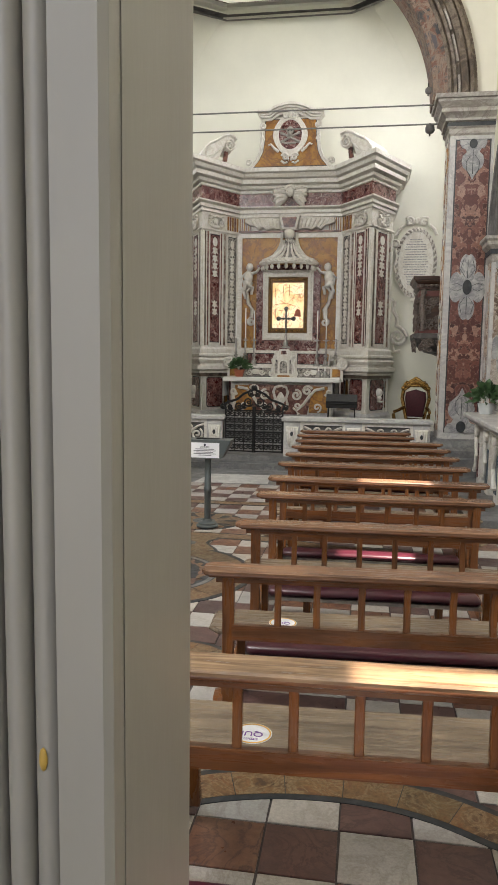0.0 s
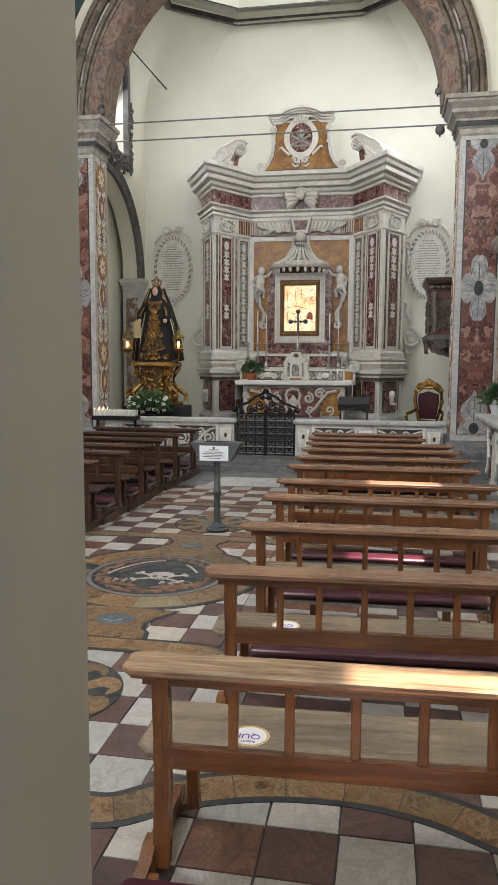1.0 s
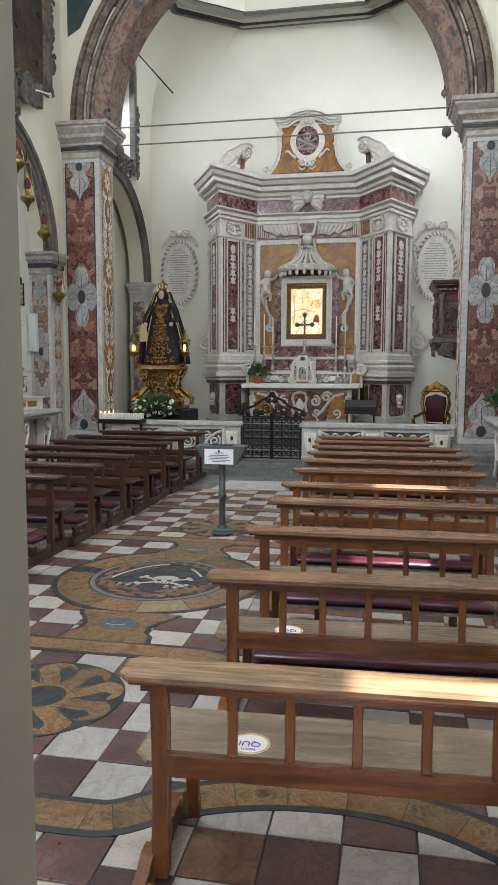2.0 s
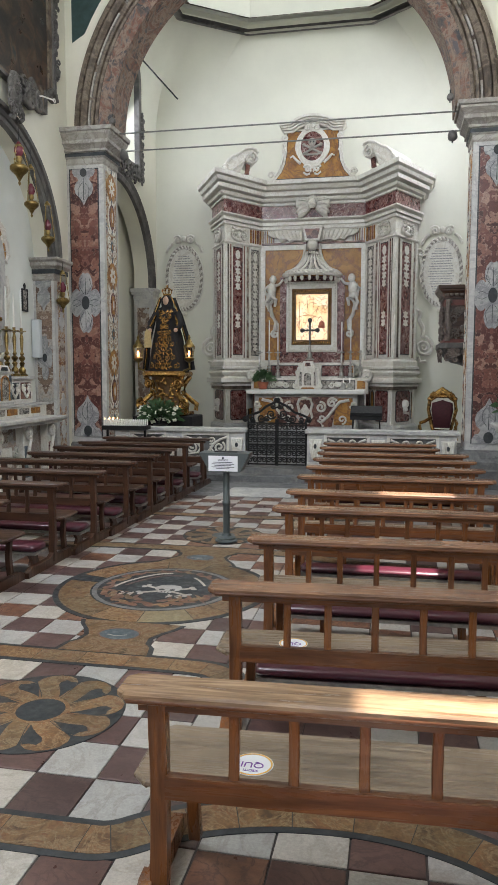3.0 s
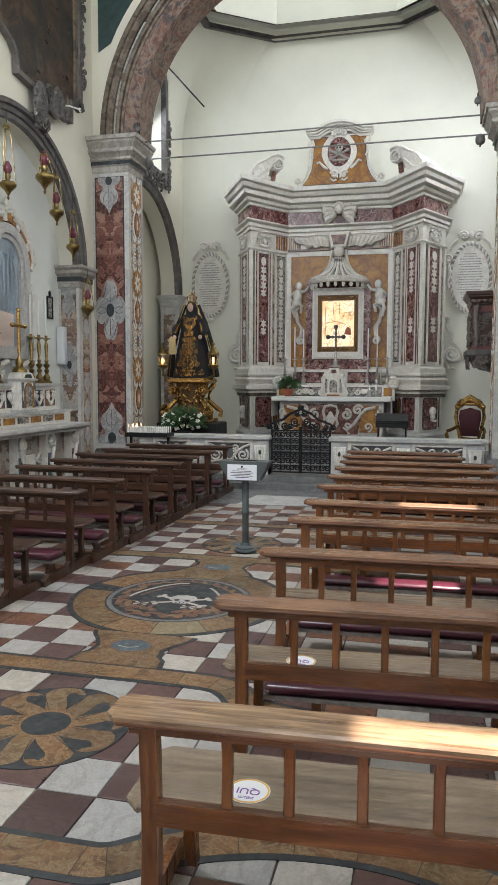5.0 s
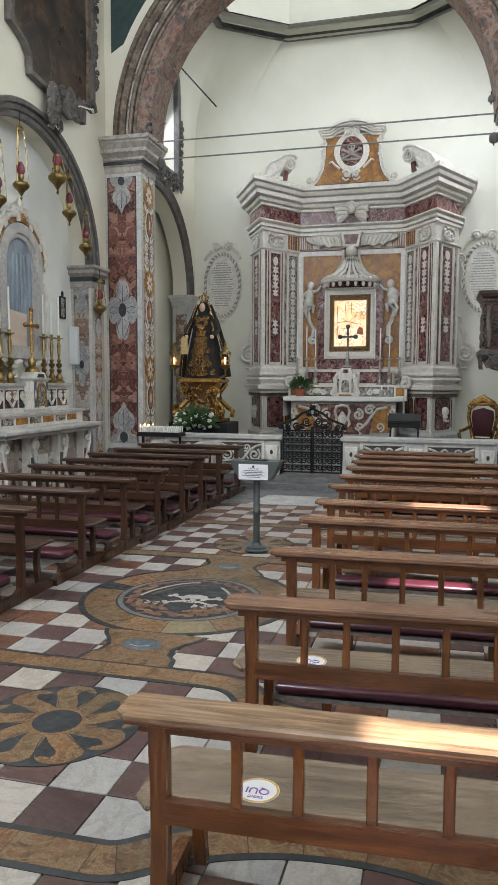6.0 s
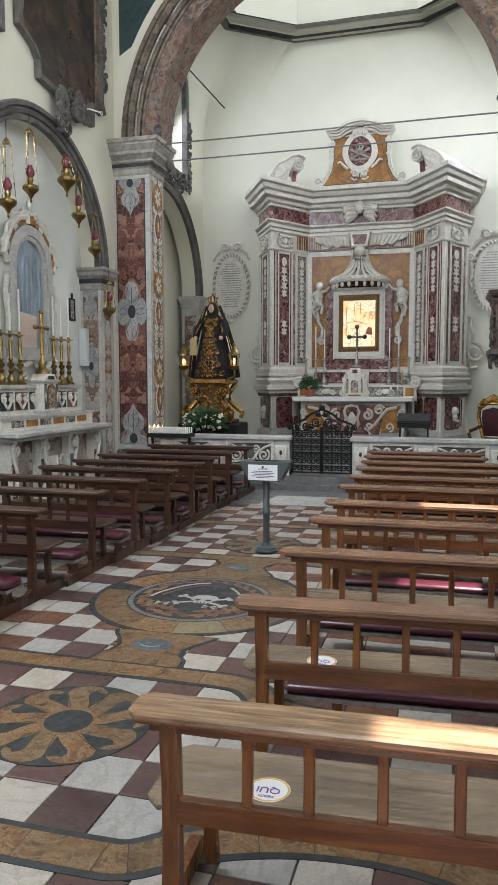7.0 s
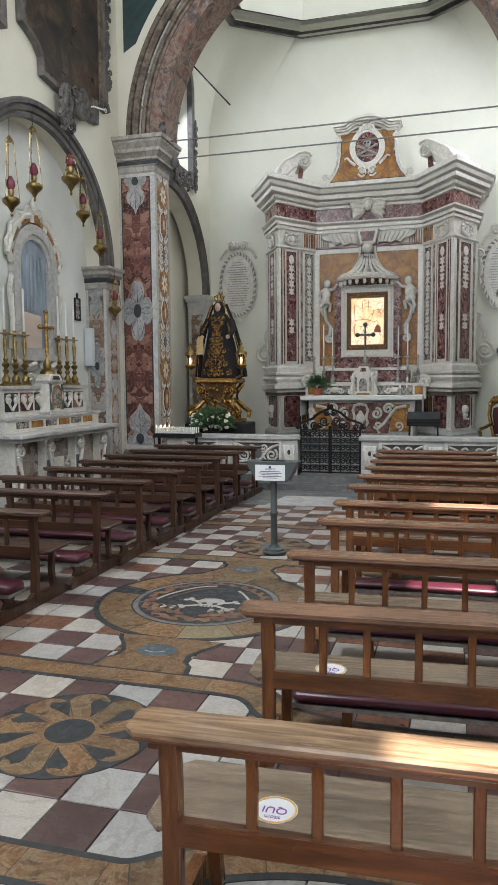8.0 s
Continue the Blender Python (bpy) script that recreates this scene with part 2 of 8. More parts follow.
M["dark_silver"] = plain("dark_silver", (0.10, 0.10, 0.095), 0.4, 0.7, 0.4, 30, 0.2)
M["red_wood"] = plain("red_painted_wood", (0.16, 0.05, 0.04), 0.5, 0, 0.25, 14, 0.15)
M["cream_lace"] = plain("cream_gold_lace", (0.50, 0.37, 0.17), 0.7, 0, 0.2, 30, 0.3)
M["iron"] = plain("black_iron", (0.022, 0.022, 0.022), 0.45, 0.6, 0.3, 20, 0.2)
M["gilt"] = plain("gilt_wood", (0.46, 0.27, 0.085), 0.27, 0.95, 0.6, 26, 0.5)
M["dark_gilt"] = plain("darkened_gilt", (0.15, 0.082, 0.032), 0.5, 0.25, 0.5, 22, 0.4)
M["brass"] = plain("aged_brass", (0.27, 0.19, 0.072), 0.30, 1.0, 0.4, 20, 0.2)
M["silver"] = plain("tarnished_silver", (0.42, 0.41, 0.38), 0.35, 0.9, 0.3, 22, 0.2)
M["black_cloth"] = plain("black_velvet", (0.012, 0.011, 0.012), 0.9, 0, 0.3, 30, 0.3)
M["white_cloth"] = plain("white_linen", (0.80, 0.79, 0.75), 0.85, 0, 0.04, 8, 0.15)
M["brown_stone"] = marble("brown_moulding_stone", [(0.38, (0.065, 0.046, 0.031)), (0.47, (0.13, 0.096, 0.066)), (0.55, (0.22, 0.172, 0.125)), (0.63, (0.10, 0.074, 0.052))], 4.6, 0.55, 0.6, None, 1.8, 0)
M["dark_stone"] = marble("dark_grey_moulding_stone", [(0.3, (0.07, 0.065, 0.06)), (0.55, (0.14, 0.13, 0.12)), (0.75, (0.22, 0.20, 0.185))], 3.0, 0.5, 1.5, None, 2, 0)
M["painted"] = marble("faded_painted_intrados", [(0.36, (0.04, 0.04, 0.045)), (0.44, (0.115, 0.078, 0.06)), (0.50, (0.19, 0.075, 0.045)), (0.55, (0.22, 0.15, 0.11)), (0.62, (0.09, 0.08, 0.085))], 5.0, 0.6, 0.8, (0.27, 0.19, 0.14), 1.9, 0)
M["door_grey"] = plain("grey_door_paint", (0.235, 0.222, 0.197), 0.42, 0, 0.1, 4, 0.06, 0, (1, 1, 0.25))
M["sign_metal"] = plain("grey_green_painted_metal", (0.085, 0.10, 0.10), 0.45, 0.2, 0.12, 9, 0.06)
M["paper"] = plain("white_paper", (0.80, 0.81, 0.84), 0.7, 0, 0.02, 5, 0)
M["ink"] = plain("dark_ink", (0.06, 0.06, 0.09), 0.7, 0, 0.1, 5, 0)
M["leaf"] = plain("green_leaf", (0.045, 0.10, 0.035), 0.55, 0, 0.4, 9, 0.1)
M["terracotta"] = plain("terracotta", (0.34, 0.10, 0.05), 0.75, 0, 0.15, 12, 0.2)
M["petal"] = plain("white_petal", (0.78, 0.77, 0.66), 0.7, 0, 0.08, 12, 0.1)
M["wax"] = plain("white_wax", (0.80, 0.79, 0.74), 0.45, 0, 0.04, 8, 0)
M["ruby"] = plain("red_lamp_glass", (0.15, 0.03, 0.045), 0.2, 0, 0.2, 8, 0)
M["skin"] = plain("painted_plaster_skin", (0.50, 0.33, 0.24), 0.6, 0, 0.08, 8, 0)
M["dark_canvas"] = marble("dark_oil_painting", [(0.36, (0.010, 0.010, 0.010)), (0.46, (0.028, 0.022, 0.018)), (0.53, (0.075, 0.038, 0.022)), (0.58, (0.11, 0.075, 0.045)), (0.64, (0.02, 0.035, 0.045))], 1.9, 0.32, 1.2, None, 2, 0)
M["dark_green"] = marble("dark_green_wall_painting", [(0.3, (0.014, 0.035, 0.032)), (0.6, (0.035, 0.075, 0.07)), (0.8, (0.09, 0.12, 0.10))], 1.4, 0.6, 1.5, None, 2, 0)


def glow(name, color, power):
    m, t, b = noodle(name, 0.5)
    b.inputs["Base Color"].default_value = (*color, 1)
    b.inputs["Emission Color"].default_value = (*color, 1)
    b.inputs["Emission Strength"].default_value = power
    return m


M["flame"] = glow("candle_flame", (1.0, 0.55, 0.2), 2.7)
M["lamp_glow"] = glow("warm_lantern_bulb", (1.0, 0.50, 0.15), 1.5)
gm, gt, gb = noodle("window_glass", 0.05)
gb.inputs["Transmission Weight"].default_value = 1.0
M["glass"] = gm


# mesh helpers
def box(bm, x0, x1, y0, y1, z0, z1):
    vs = [bm.verts.new((x, y, z)) for x in (x0, x1) for y in (y0, y1) for z in (z0, z1)]
    for f in ((0, 1, 3, 2), (4, 6, 7, 5), (0, 4, 5, 1), (2, 3, 7, 6), (0, 2, 6, 4), (1, 5, 7, 3)):
        bm.faces.new([vs[i] for i in f])
    return bm


def boxes(*dims):
    bm = bmesh.new()
    for d in dims:
        box(bm, *d)
    return bm


def prism(bm, pts, depth, m=Matrix(), bevel=0.0):
    """A polygon in the local xz plane, its front at local y = 0, its back at y = depth."""
    n = len(pts)
    front = [bm.verts.new(m @ Vector((x, 0, z))) for x, z in pts]
    back = [bm.verts.new(m @ Vector((x, depth, z))) for x, z in pts]
    if bevel:
        cx, cz = sum(p[0] for p in pts) / n, sum(p[1] for p in pts) / n
        mid = front
        front = []
        for x, z in pts:
            d = math.hypot(x - cx, z - cz) or 1
            s = max(0.0, 1 - bevel / d)
            front.append(bm.verts.new(m @ Vector((cx + (x - cx) * s, -bevel, cz + (z - cz) * s))))
        for i in range(n):
            bm.faces.new((front[i], front[(i + 1) % n], mid[(i + 1) % n], mid[i]))
        for i in range(n):
            bm.faces.new((mid[i], mid[(i + 1) % n], back[(i + 1) % n], back[i]))
    else:
        for i in range(n):
            bm.faces.new((front[i], front[(i + 1) % n], back[(i + 1) % n], back[i]))
    bm.faces.new(front)
    bm.faces.new(list(reversed(back)))
    return bm


def lathe(bm, profile, m=Matrix(), seg=16, a0=0.0, a1=360.0):
    """Turn a profile of (radius, z) about the local z axis."""
    full = a1 - a0 >= 360
    cols = seg if full else seg + 1
    rings = []
    for r, z in profile:
        r = max(r, 0.0005)
        rings.append([bm.verts.new(m @ Vector((r * math.cos(radians(a0 + (a1 - a0) * i / seg)), r * math.sin(radians(a0 + (a1 - a0) * i / seg)), z))) for i in range(cols)])
    for a, b in zip(rings, rings[1:]):
        for i in range(seg):
            j = (i + 1) % cols
            bm.faces.new((a[i], a[j], b[j], b[i]))
    if full:
        bm.faces.new(list(reversed(rings[0])))
        bm.faces.new(rings[-1])
    return bm


def tube(bm, pts, r, seg=6, taper=None, m=Matrix()):
    """A round bar along a path."""
    pts = [m @ Vector(p) for p in pts]
    rings = []
    for i, p in enumerate(pts):
        way = (pts[min(i + 1, len(pts) - 1)] - pts[max(i - 1, 0)]).normalized()
        side = way.cross(Vector((0.13, 0.21, 1)) if abs(way.z) < 0.95 else Vector((0, 1, 0.1))).normalized()
        up = side.cross(way)
        rr = r if taper is None else r + (taper - r) * i / (len(pts) - 1)
        rings.append([bm.verts.new(p + (side * math.cos(2 * math.pi * k / seg) + up * math.sin(2 * math.pi * k / seg)) * rr) for k in range(seg)])
    for a, b in zip(rings, rings[1:]):
        for k in range(seg):
            bm.faces.new((a[k], a[(k + 1) % seg], b[(k + 1) % seg], b[k]))
    bm.faces.new(list(reversed(rings[0])))
    bm.faces.new(rings[-1])
    return bm


def ball(bm, c, r, seg=10, rings=7):
    r = (r, r, r) if isinstance(r, (int, float)) else r
    grid = []
    for i in range(1, rings):
        a = math.pi * i / rings
        grid.append([bm.verts.new((c[0] + r[0] * math.sin(a) * math.cos(2 * math.pi * k / seg), c[1] + r[1] * math.sin(a) * math.sin(2 * math.pi * k / seg), c[2] + r[2] * math.cos(a))) for k in range(seg)])
    top, low = bm.verts.new((c[0], c[1], c[2] + r[2])), bm.verts.new((c[0], c[1], c[2] - r[2]))
    for k in range(seg):
        j = (k + 1) % seg
        bm.faces.new((top, grid[0][k], grid[0][j]))
        bm.faces.new((low, grid[-1][j], grid[-1][k]))
        for a, b in zip(grid, grid[1:]):
            bm.faces.new((a[k], b[k], b[j], a[j]))
    return bm


def mould(bm, plan, profile, closed=False):
    """Sweep a profile of (outward, z) along a plan line of (x, y); outward is to the right of the way."""
    n = len(plan)
    cols = []
    for i in range(n):
        p = Vector(plan[i])
        a = Vector(plan[i - 1]) if (i or closed) else None
        b = Vector(plan[(i + 1) % n]) if (i < n - 1 or closed) else None
        ns = []
        for u, v in ((a, p), (p, b)):
            if u is not None and v is not None:
                d = (v - u).normalized()
                ns.append(Vector((d.y, -d.x)))
        q = sum(ns, Vector((0, 0))).normalized()
        s = 1.0 / max(0.35, q.dot(ns[0]))
        cols.append([bm.verts.new((p.x + q.x * o * s, p.y + q.y * o * s, z)) for o, z in profile])
    pairs = list(zip(cols, cols[1:])) + ([(cols[-1], cols[0])] if closed else [])
    for a, b in pairs:
        for i in range(len(profile) - 1):
            bm.faces.new((a[i], b[i], b[i + 1], a[i + 1]))
    if not closed:
        bm.faces.new(cols[0])
        bm.faces.new(list(reversed(cols[-1])))
    return bm


def arc_sweep(bm, c, profile, place, a0=0.0, a1=180.0, seg=40):
    """Sweep a profile of (radius, out) along an arc; place(u, w, out) turns arc plane coordinates into the world."""
    cols = []
    for i in range(seg + 1):
        a = radians(a0 + (a1 - a0) * i / seg)
        cols.append([bm.verts.new(place(c[0] + r * math.cos(a), c[1] + r * math.sin(a), o)) for r, o in profile])
    for a, b in zip(cols, cols[1:]):
        for i in range(len(profile)):
            j = (i + 1) % len(profile)
            bm.faces.new((a[i], b[i], b[j], a[j]))
    bm.faces.new(cols[0])
    bm.faces.new(list(reversed(cols[-1])))
    return bm


def mesh_of(name, bm, material, smooth=None):
    bmesh.ops.recalc_face_normals(bm, faces=bm.faces[:])
    data = bpy.data.meshes.new(name)
    bm.to_mesh(data)
    bm.free()
    for m in material if isinstance(material, (list, tuple)) else [material]:
        data.materials.append(M[m])
    if smooth:
        data.shade_smooth()
        data.set_sharp_from_angle(angle=radians(smooth))
    return data


def part(name, bm, material, parent=None, label="", smooth=38):
    ob = new(name, mesh_of(name, bm, material, smooth))
    ob.parent = parent
    if label:
        ob["label"] = label
    return ob


def thing(name, label, category, m=Matrix(), group="", kind=""):
    ob = new(name)
    ob.matrix_basis = m
    return tagged(ob, label, category, group, kind)


def setting(name, bm, material, label="", smooth=None, category=""):
    return tagged(part(name, bm, material, None, "", smooth), label, category or name.split("_")[0], kind="structure")


def oval(cx, cz, rx, rz, n=24, lobes=0, amp=0.0, turn=0.0):
    return [(cx + rx * (1 + amp * math.cos(lobes * (a + turn))) * math.cos(a), cz + rz * (1 + amp * math.cos(lobes * (a + turn))) * math.sin(a)) for a in (2 * math.pi * i / n for i in range(n))]


def ring(bm, outer, inner, depth, m=Matrix()):
    """A flat frame between two outlines with the same number of points, in the local xz plane."""
    n = len(outer)
    vs = [[bm.verts.new(m @ Vector((x, y, z))) for x, z in line] for line, y in ((outer, 0), (inner, 0), (inner, depth), (outer, depth))]
    for a, b in zip(vs, vs[1:] + vs[:1]):
        for i in range(n):
            bm.faces.new((a[i], a[(i + 1) % n], b[(i + 1) % n], b[i]))
    return bm


FACE_E = Matrix.Rotation(radians(90), 4, 'Z')    # local front (-y) turned to face +x
FACE_W = Matrix.Rotation(radians(-90), 4, 'Z')   # local front turned to face -x


def at(x, y, z, turn=Matrix()):
    return Matrix.Translation((x, y, z)) @ turn


def carve(bm, x0, x1, z0, z1, n, r, seed, y=0.0, m=Matrix()):
    """A field of small carved curls in the local xz plane."""
    rnd = random.Random(seed)
    for _ in range(n):
        cx, cz, k, a, e = rnd.uniform(x0, x1), rnd.uniform(z0, z1), r * rnd.uniform(0.6, 1.3), rnd.uniform(0, 6.28), rnd.choice((-1, 1))
        pts = [(cx + k * (1 - 0.75 * i / 8) * math.cos(a + e * 0.95 * i), y - 0.3 * k * math.sin(i / 8 * math.pi), cz + k * (1 - 0.75 * i / 8) * math.sin(a + e * 0.95 * i)) for i in range(9)]
        tube(bm, pts, k * 0.34, 5, k * 0.2, m)
    return bm


def spiral(cx, cz, r, turns=1.6, start=0.0, sense=1, n=22, shrink=0.12):
    return [(cx + r * (1 - (1 - shrink) * i / n) * math.cos(radians(start) + sense * 2 * math.pi * turns * i / n), cz + r * (1 - (1 - shrink) * i / n) * math.sin(radians(start) + sense * 2 * math.pi * turns * i / n)) for i in range(n + 1)]


def scroll(bm, pts, r, m=Matrix(), y=0.0, taper=None, seg=6):
    return tube(bm, [(x, y, z) for x, z in pts], r, seg, taper, m)


# ---- the large structure ----
WL, WR = -4.53, 2.77          # nave side walls
YP = 11.9                     # front of the arch piers
PL, PR = -4.85, 3.09          # presbytery side walls
YB = 17.6                     # presbytery back wall
CY, CZ, CR = 9.5, 3.62, 1.74  # side chapel arch


def wall_with_arch(name, label, x0, x1, y0, y1, z1, arch, material, pierce=()):
    """A wall along y between x0 and x1, with an arched opening (centre y, springing z, radius) and rectangular openings (y0, y1, z0, z1)."""
    yc, zc, r = arch
    bm = bmesh.new()
    holes = sorted(pierce)
    top = zc + r + 0.05
    # below the top of the arch
    box(bm, x0, x1, y0, yc - r, 0, top)
    box(bm, x0, x1, yc + r, y1, 0, top)
    seg = 56
    for i in range(seg):
        a, b = math.pi * i / seg, math.pi * (i + 1) / seg
        q = [(yc + r * math.cos(a), zc + r * math.sin(a)), (yc + r * math.cos(b), zc + r * math.sin(b))]
        pts = [q[0], (q[0][0], top), (q[1][0], top), q[1]]
        lo = [bm.verts.new((x0, *p)) for p in pts]
        hi = [bm.verts.new((x1, *p)) for p in pts]
        bm.faces.new(lo)
        bm.faces.new(list(reversed(hi)))
        bm.faces.new((lo[0], hi[0], hi[3], lo[3]))
        bm.faces.new((lo[1], lo[2], hi[2], hi[1]))
    # above it, with the openings
    y = y0
    for h0, h1, g0, g1 in holes:
        box(bm, x0, x1, y, h0, top, z1)
        box(bm, x0, x1, h0, h1, top, g0)
        box(bm, x0, x1, h0, h1, g1, z1)
        y = h1
    box(bm, x0, x1, y, y1, top, z1)
    return setting(name, bm, material, label)


NAVE_TOP = 9.4
# the high west opening is made up, only to hold the fill lamp
wall_with_arch("wall_west", "cream plastered nave side wall with an arched chapel niche", WL - 0.45, WL, -2.0, 12.55, NAVE_TOP, (CY, CZ, CR + 0.035), "plaster", [(3.0, 5.6, 6.6, 8.2)])
# east openings are out of view, sized to land sun on the pews
wall_with_arch("wall_east", "cream plastered nave side wall with an arched chapel niche", WR, WR + 0.45, -2.0, 12.55, NAVE_TOP, (CY, CZ, CR + 0.035), "plaster",
               [(0.3, 2.355, 5.45, 9.36), (5.60, 6.42, 5.45, 9.38)])
setting("wall_niche_west", boxes((WL - 0.52, WL - 0.32, CY - 2.3, CY + 2.3, 0, 6.2)), "niche_plaster", "white plastered back wall of the chapel niche", category="wall")
setting("wall_niche_east", boxes((WR + 0.32, WR + 0.52, CY - 2.3, CY + 2.3, 0, 6.2)), "niche_plaster", "white plastered back wall of the chapel niche", category="wall")
setting("ceiling_nave", boxes((WL - 0.45, WR + 0.45, -2.0, 12.55, NAVE_TOP, NAVE_TOP + 0.2)), "white_plaster", "plain white nave ceiling")
# the upper opening is added for the fill lamp and stays out of view
setting("wall_south", boxes((WL - 0.45, XA - 0.1, -2.3, -2.0, 0, NAVE_TOP), (1.9, WR + 0.45, -2.3, -2.0, 0, NAVE_TOP), (XA - 0.1, 1.9, -2.3, -2.0, 4.0, 5.9), (XA - 0.1, 1.9, -2.3, -2.0, 8.5, NAVE_TOP)), "plaster", "cream plastered entrance wall with a tall doorway and an added opening above it")
setting("outer_ground", boxes((-40, 40, -60, -2.3, -0.2, -0.05)), "grey_step", "grey paving outside the doorway", category="ground")

# triumphal arch wall
AX, AZ, AR = -0.94, 5.85, 2.80
bm = bmesh.new()
for x0, x1 in ((WL, AX - AR), (AX + AR, WR)):
    box(bm, x0, x1, YP + 0.04, YP + 0.62, AZ - 0.01, AZ)
seg = 48
for i in range(seg):
    a, b = math.pi * i / seg, math.pi * (i + 1) / seg
    q = [(AX + AR * math.cos(a), AZ + AR * math.sin(a)), (AX + AR * math.cos(b), AZ + AR * math.sin(b))]
    pts = [q[0], (q[0][0], NAVE_TOP), (q[1][0], NAVE_TOP), q[1]]
    lo = [bm.verts.new((p[0], YP + 0.04, p[1])) for p in pts]
    hi = [bm.verts.new((p[0], YP + 0.62, p[1])) for p in pts]
    bm.faces.new(lo)
    bm.faces.new(list(reversed(hi)))
    bm.faces.new((lo[0], hi[0], hi[3], lo[3]))
for x0, x1 in ((WL, AX - AR), (AX + AR, WR)):
    box(bm, x0, x1, YP + 0.04, YP + 0.62, AZ, NAVE_TOP)
setting("wall_arch", bm, "plaster", "cream plastered wall pierced by the triumphal arch", category="wall")

arch = thing("triumphal_arch", "brown moulded stone arch with a faded painted intrados", "arch", kind="structure")


def front(u, w, out):
    return (u, YP + 0.04 - out, w)


prof = [(AR + r, o) for r, o in ((0.19, -0.02), (0.19, 0.09), (0.23, 0.10), (0.24, 0.06), (0.255, 0.06), (0.27, 0.10), (0.31, 0.115), (0.325, 0.065), (0.375, 0.065), (0.385, 0.12), (0.43, 0.155), (0.47, 0.16), (0.48, 0.10), (0.495, 0.10), (0.51, 0.14), (0.56, 0.14), (0.575, 0.085), (0.62, 0.08), (0.62, -0.02))]
part("moulding", arc_sweep(bmesh.new(), (AX, AZ), prof, front, 0, 180, 64), "brown_stone", arch, "brown moulded stone", 25)
rnd = random.Random(31)
for k in range(20):
    a0 = 9.0 * k + rnd.uniform(0.2, 1.2)
    part("bead", arc_sweep(bmesh.new(), (AX, AZ), [(AR + 0.335, 0.05), (AR + 0.335, 0.095), (AR + 0.367, 0.095), (AR + 0.367, 0.05)], front, a0, a0 + rnd.uniform(5.5, 8.3), 6), "cap_stone", arch, "worn pale bead")
part("intrados", arc_sweep(bmesh.new(), (AX, AZ), [(AR - 0.03, -0.60), (AR - 0.03, 0.03), (AR + 0.20, 0.075), (AR + 0.20, 0.0), (AR + 0.01, -0.60)], front, 0, 180, 64), "painted", arch, "faded red painted intrados", 30)

# presbytery
WY = (14.25, 16.25, 6.45, 9.0)
PRES_TOP = 13.2


def gable_wall(name, x0, x1, label):
    return wall_with_arch(name, label, x0, x1, 12.55, YB, 10.15, (15.0, 3.85, 2.115), "plaster", [WY])


gable_wall("wall_presbytery_west", PL - 0.4, PL, "cream plastered presbytery wall with an arch and a tall window")
gable_wall("wall_presbytery_east", PR, PR + 0.4, "cream plastered presbytery wall with an arch and a tall window")
for x0, x1, nm in ((PL - 0.72, PL - 0.52, "west"), (PR + 0.52, PR + 0.72, "east")):
    setting("wall_recess_" + nm, boxes((x0, x1, 12.6, YB, 0, 5.9)), "plaster", "cream plastered back of the presbytery recess", category="wall")
    xa, xb = (x1, PL - 0.4) if nm == "west" else (PR + 0.4, x0)
    setting("ceiling_recess_" + nm, boxes((xa, xb, 12.6, YB, 5.7, 5.9)), "plaster", "plain plastered recess ceiling", category="ceiling")
    setting("wall_recess_end_" + nm, boxes((xa, xb, 12.6, 12.8, 0, 5.7), (xa, xb, YB - 0.2, YB, 0, 5.7)), "plaster", "cream plastered end of the recess", category="wall")
setting("wall_north", boxes((PL - 1.7, PR + 1.7, YB, YB + 0.3, 0, 10.15)), "white_plaster", "cream white plastered back wall behind the altar")
setting("wall_pier_back", boxes((PL - 0.4, WL, 12.4, 12.56, 0, 10.1), (WR, PR + 0.4, 12.4, 12.56, 0, 10.1), (WL, WR, 12.53, 12.62, NAVE_TOP, 10.1)), "plaster", "cream plastered return wall", category="wall")

# octagonal opening under the lantern, with squinches in the corners
OX, OY, OS, OA = -1.08, 15.1, 1.46, 2.5
octo = [(OX + sx, OY + sy) for sx, sy in ((-OS, OA), (OS, OA), (OA + 0.35, OS), (OA + 0.35, -OS), (OS, -OA), (-OS, -OA), (-OA - 0.35, -OS), (-OA - 0.35, OS))]
bm = bmesh.new()
outer = [(PL - 0.4, YB + 0.3), (PR + 0.4, YB + 0.3), (PR + 0.4, YB + 0.3), (PR + 0.4, 12.5), (PR + 0.4, 12.5), (PL - 0.4, 12.5), (PL - 0.4, 12.5), (PL - 0.4, YB + 0.3)]
for z, flip in ((9.95, 0), (10.15, 1)):
    a = [bm.verts.new((*p, z)) for p in octo]
    b = [bm.verts.new((*p, z)) for p in outer]
    for i in range(8):
        j = (i + 1) % 8
        bm.faces.new((a[i], a[j], b[j], b[i]))
bmesh.ops.remove_doubles(bm, verts=bm.verts[:], dist=0.001)
bmesh.ops.dissolve_degenerate(bm, edges=bm.edges[:], dist=0.001)
setting("ceiling_presbytery", bm, "white_plaster", "white plastered ceiling round the octagonal lantern", category="ceiling")
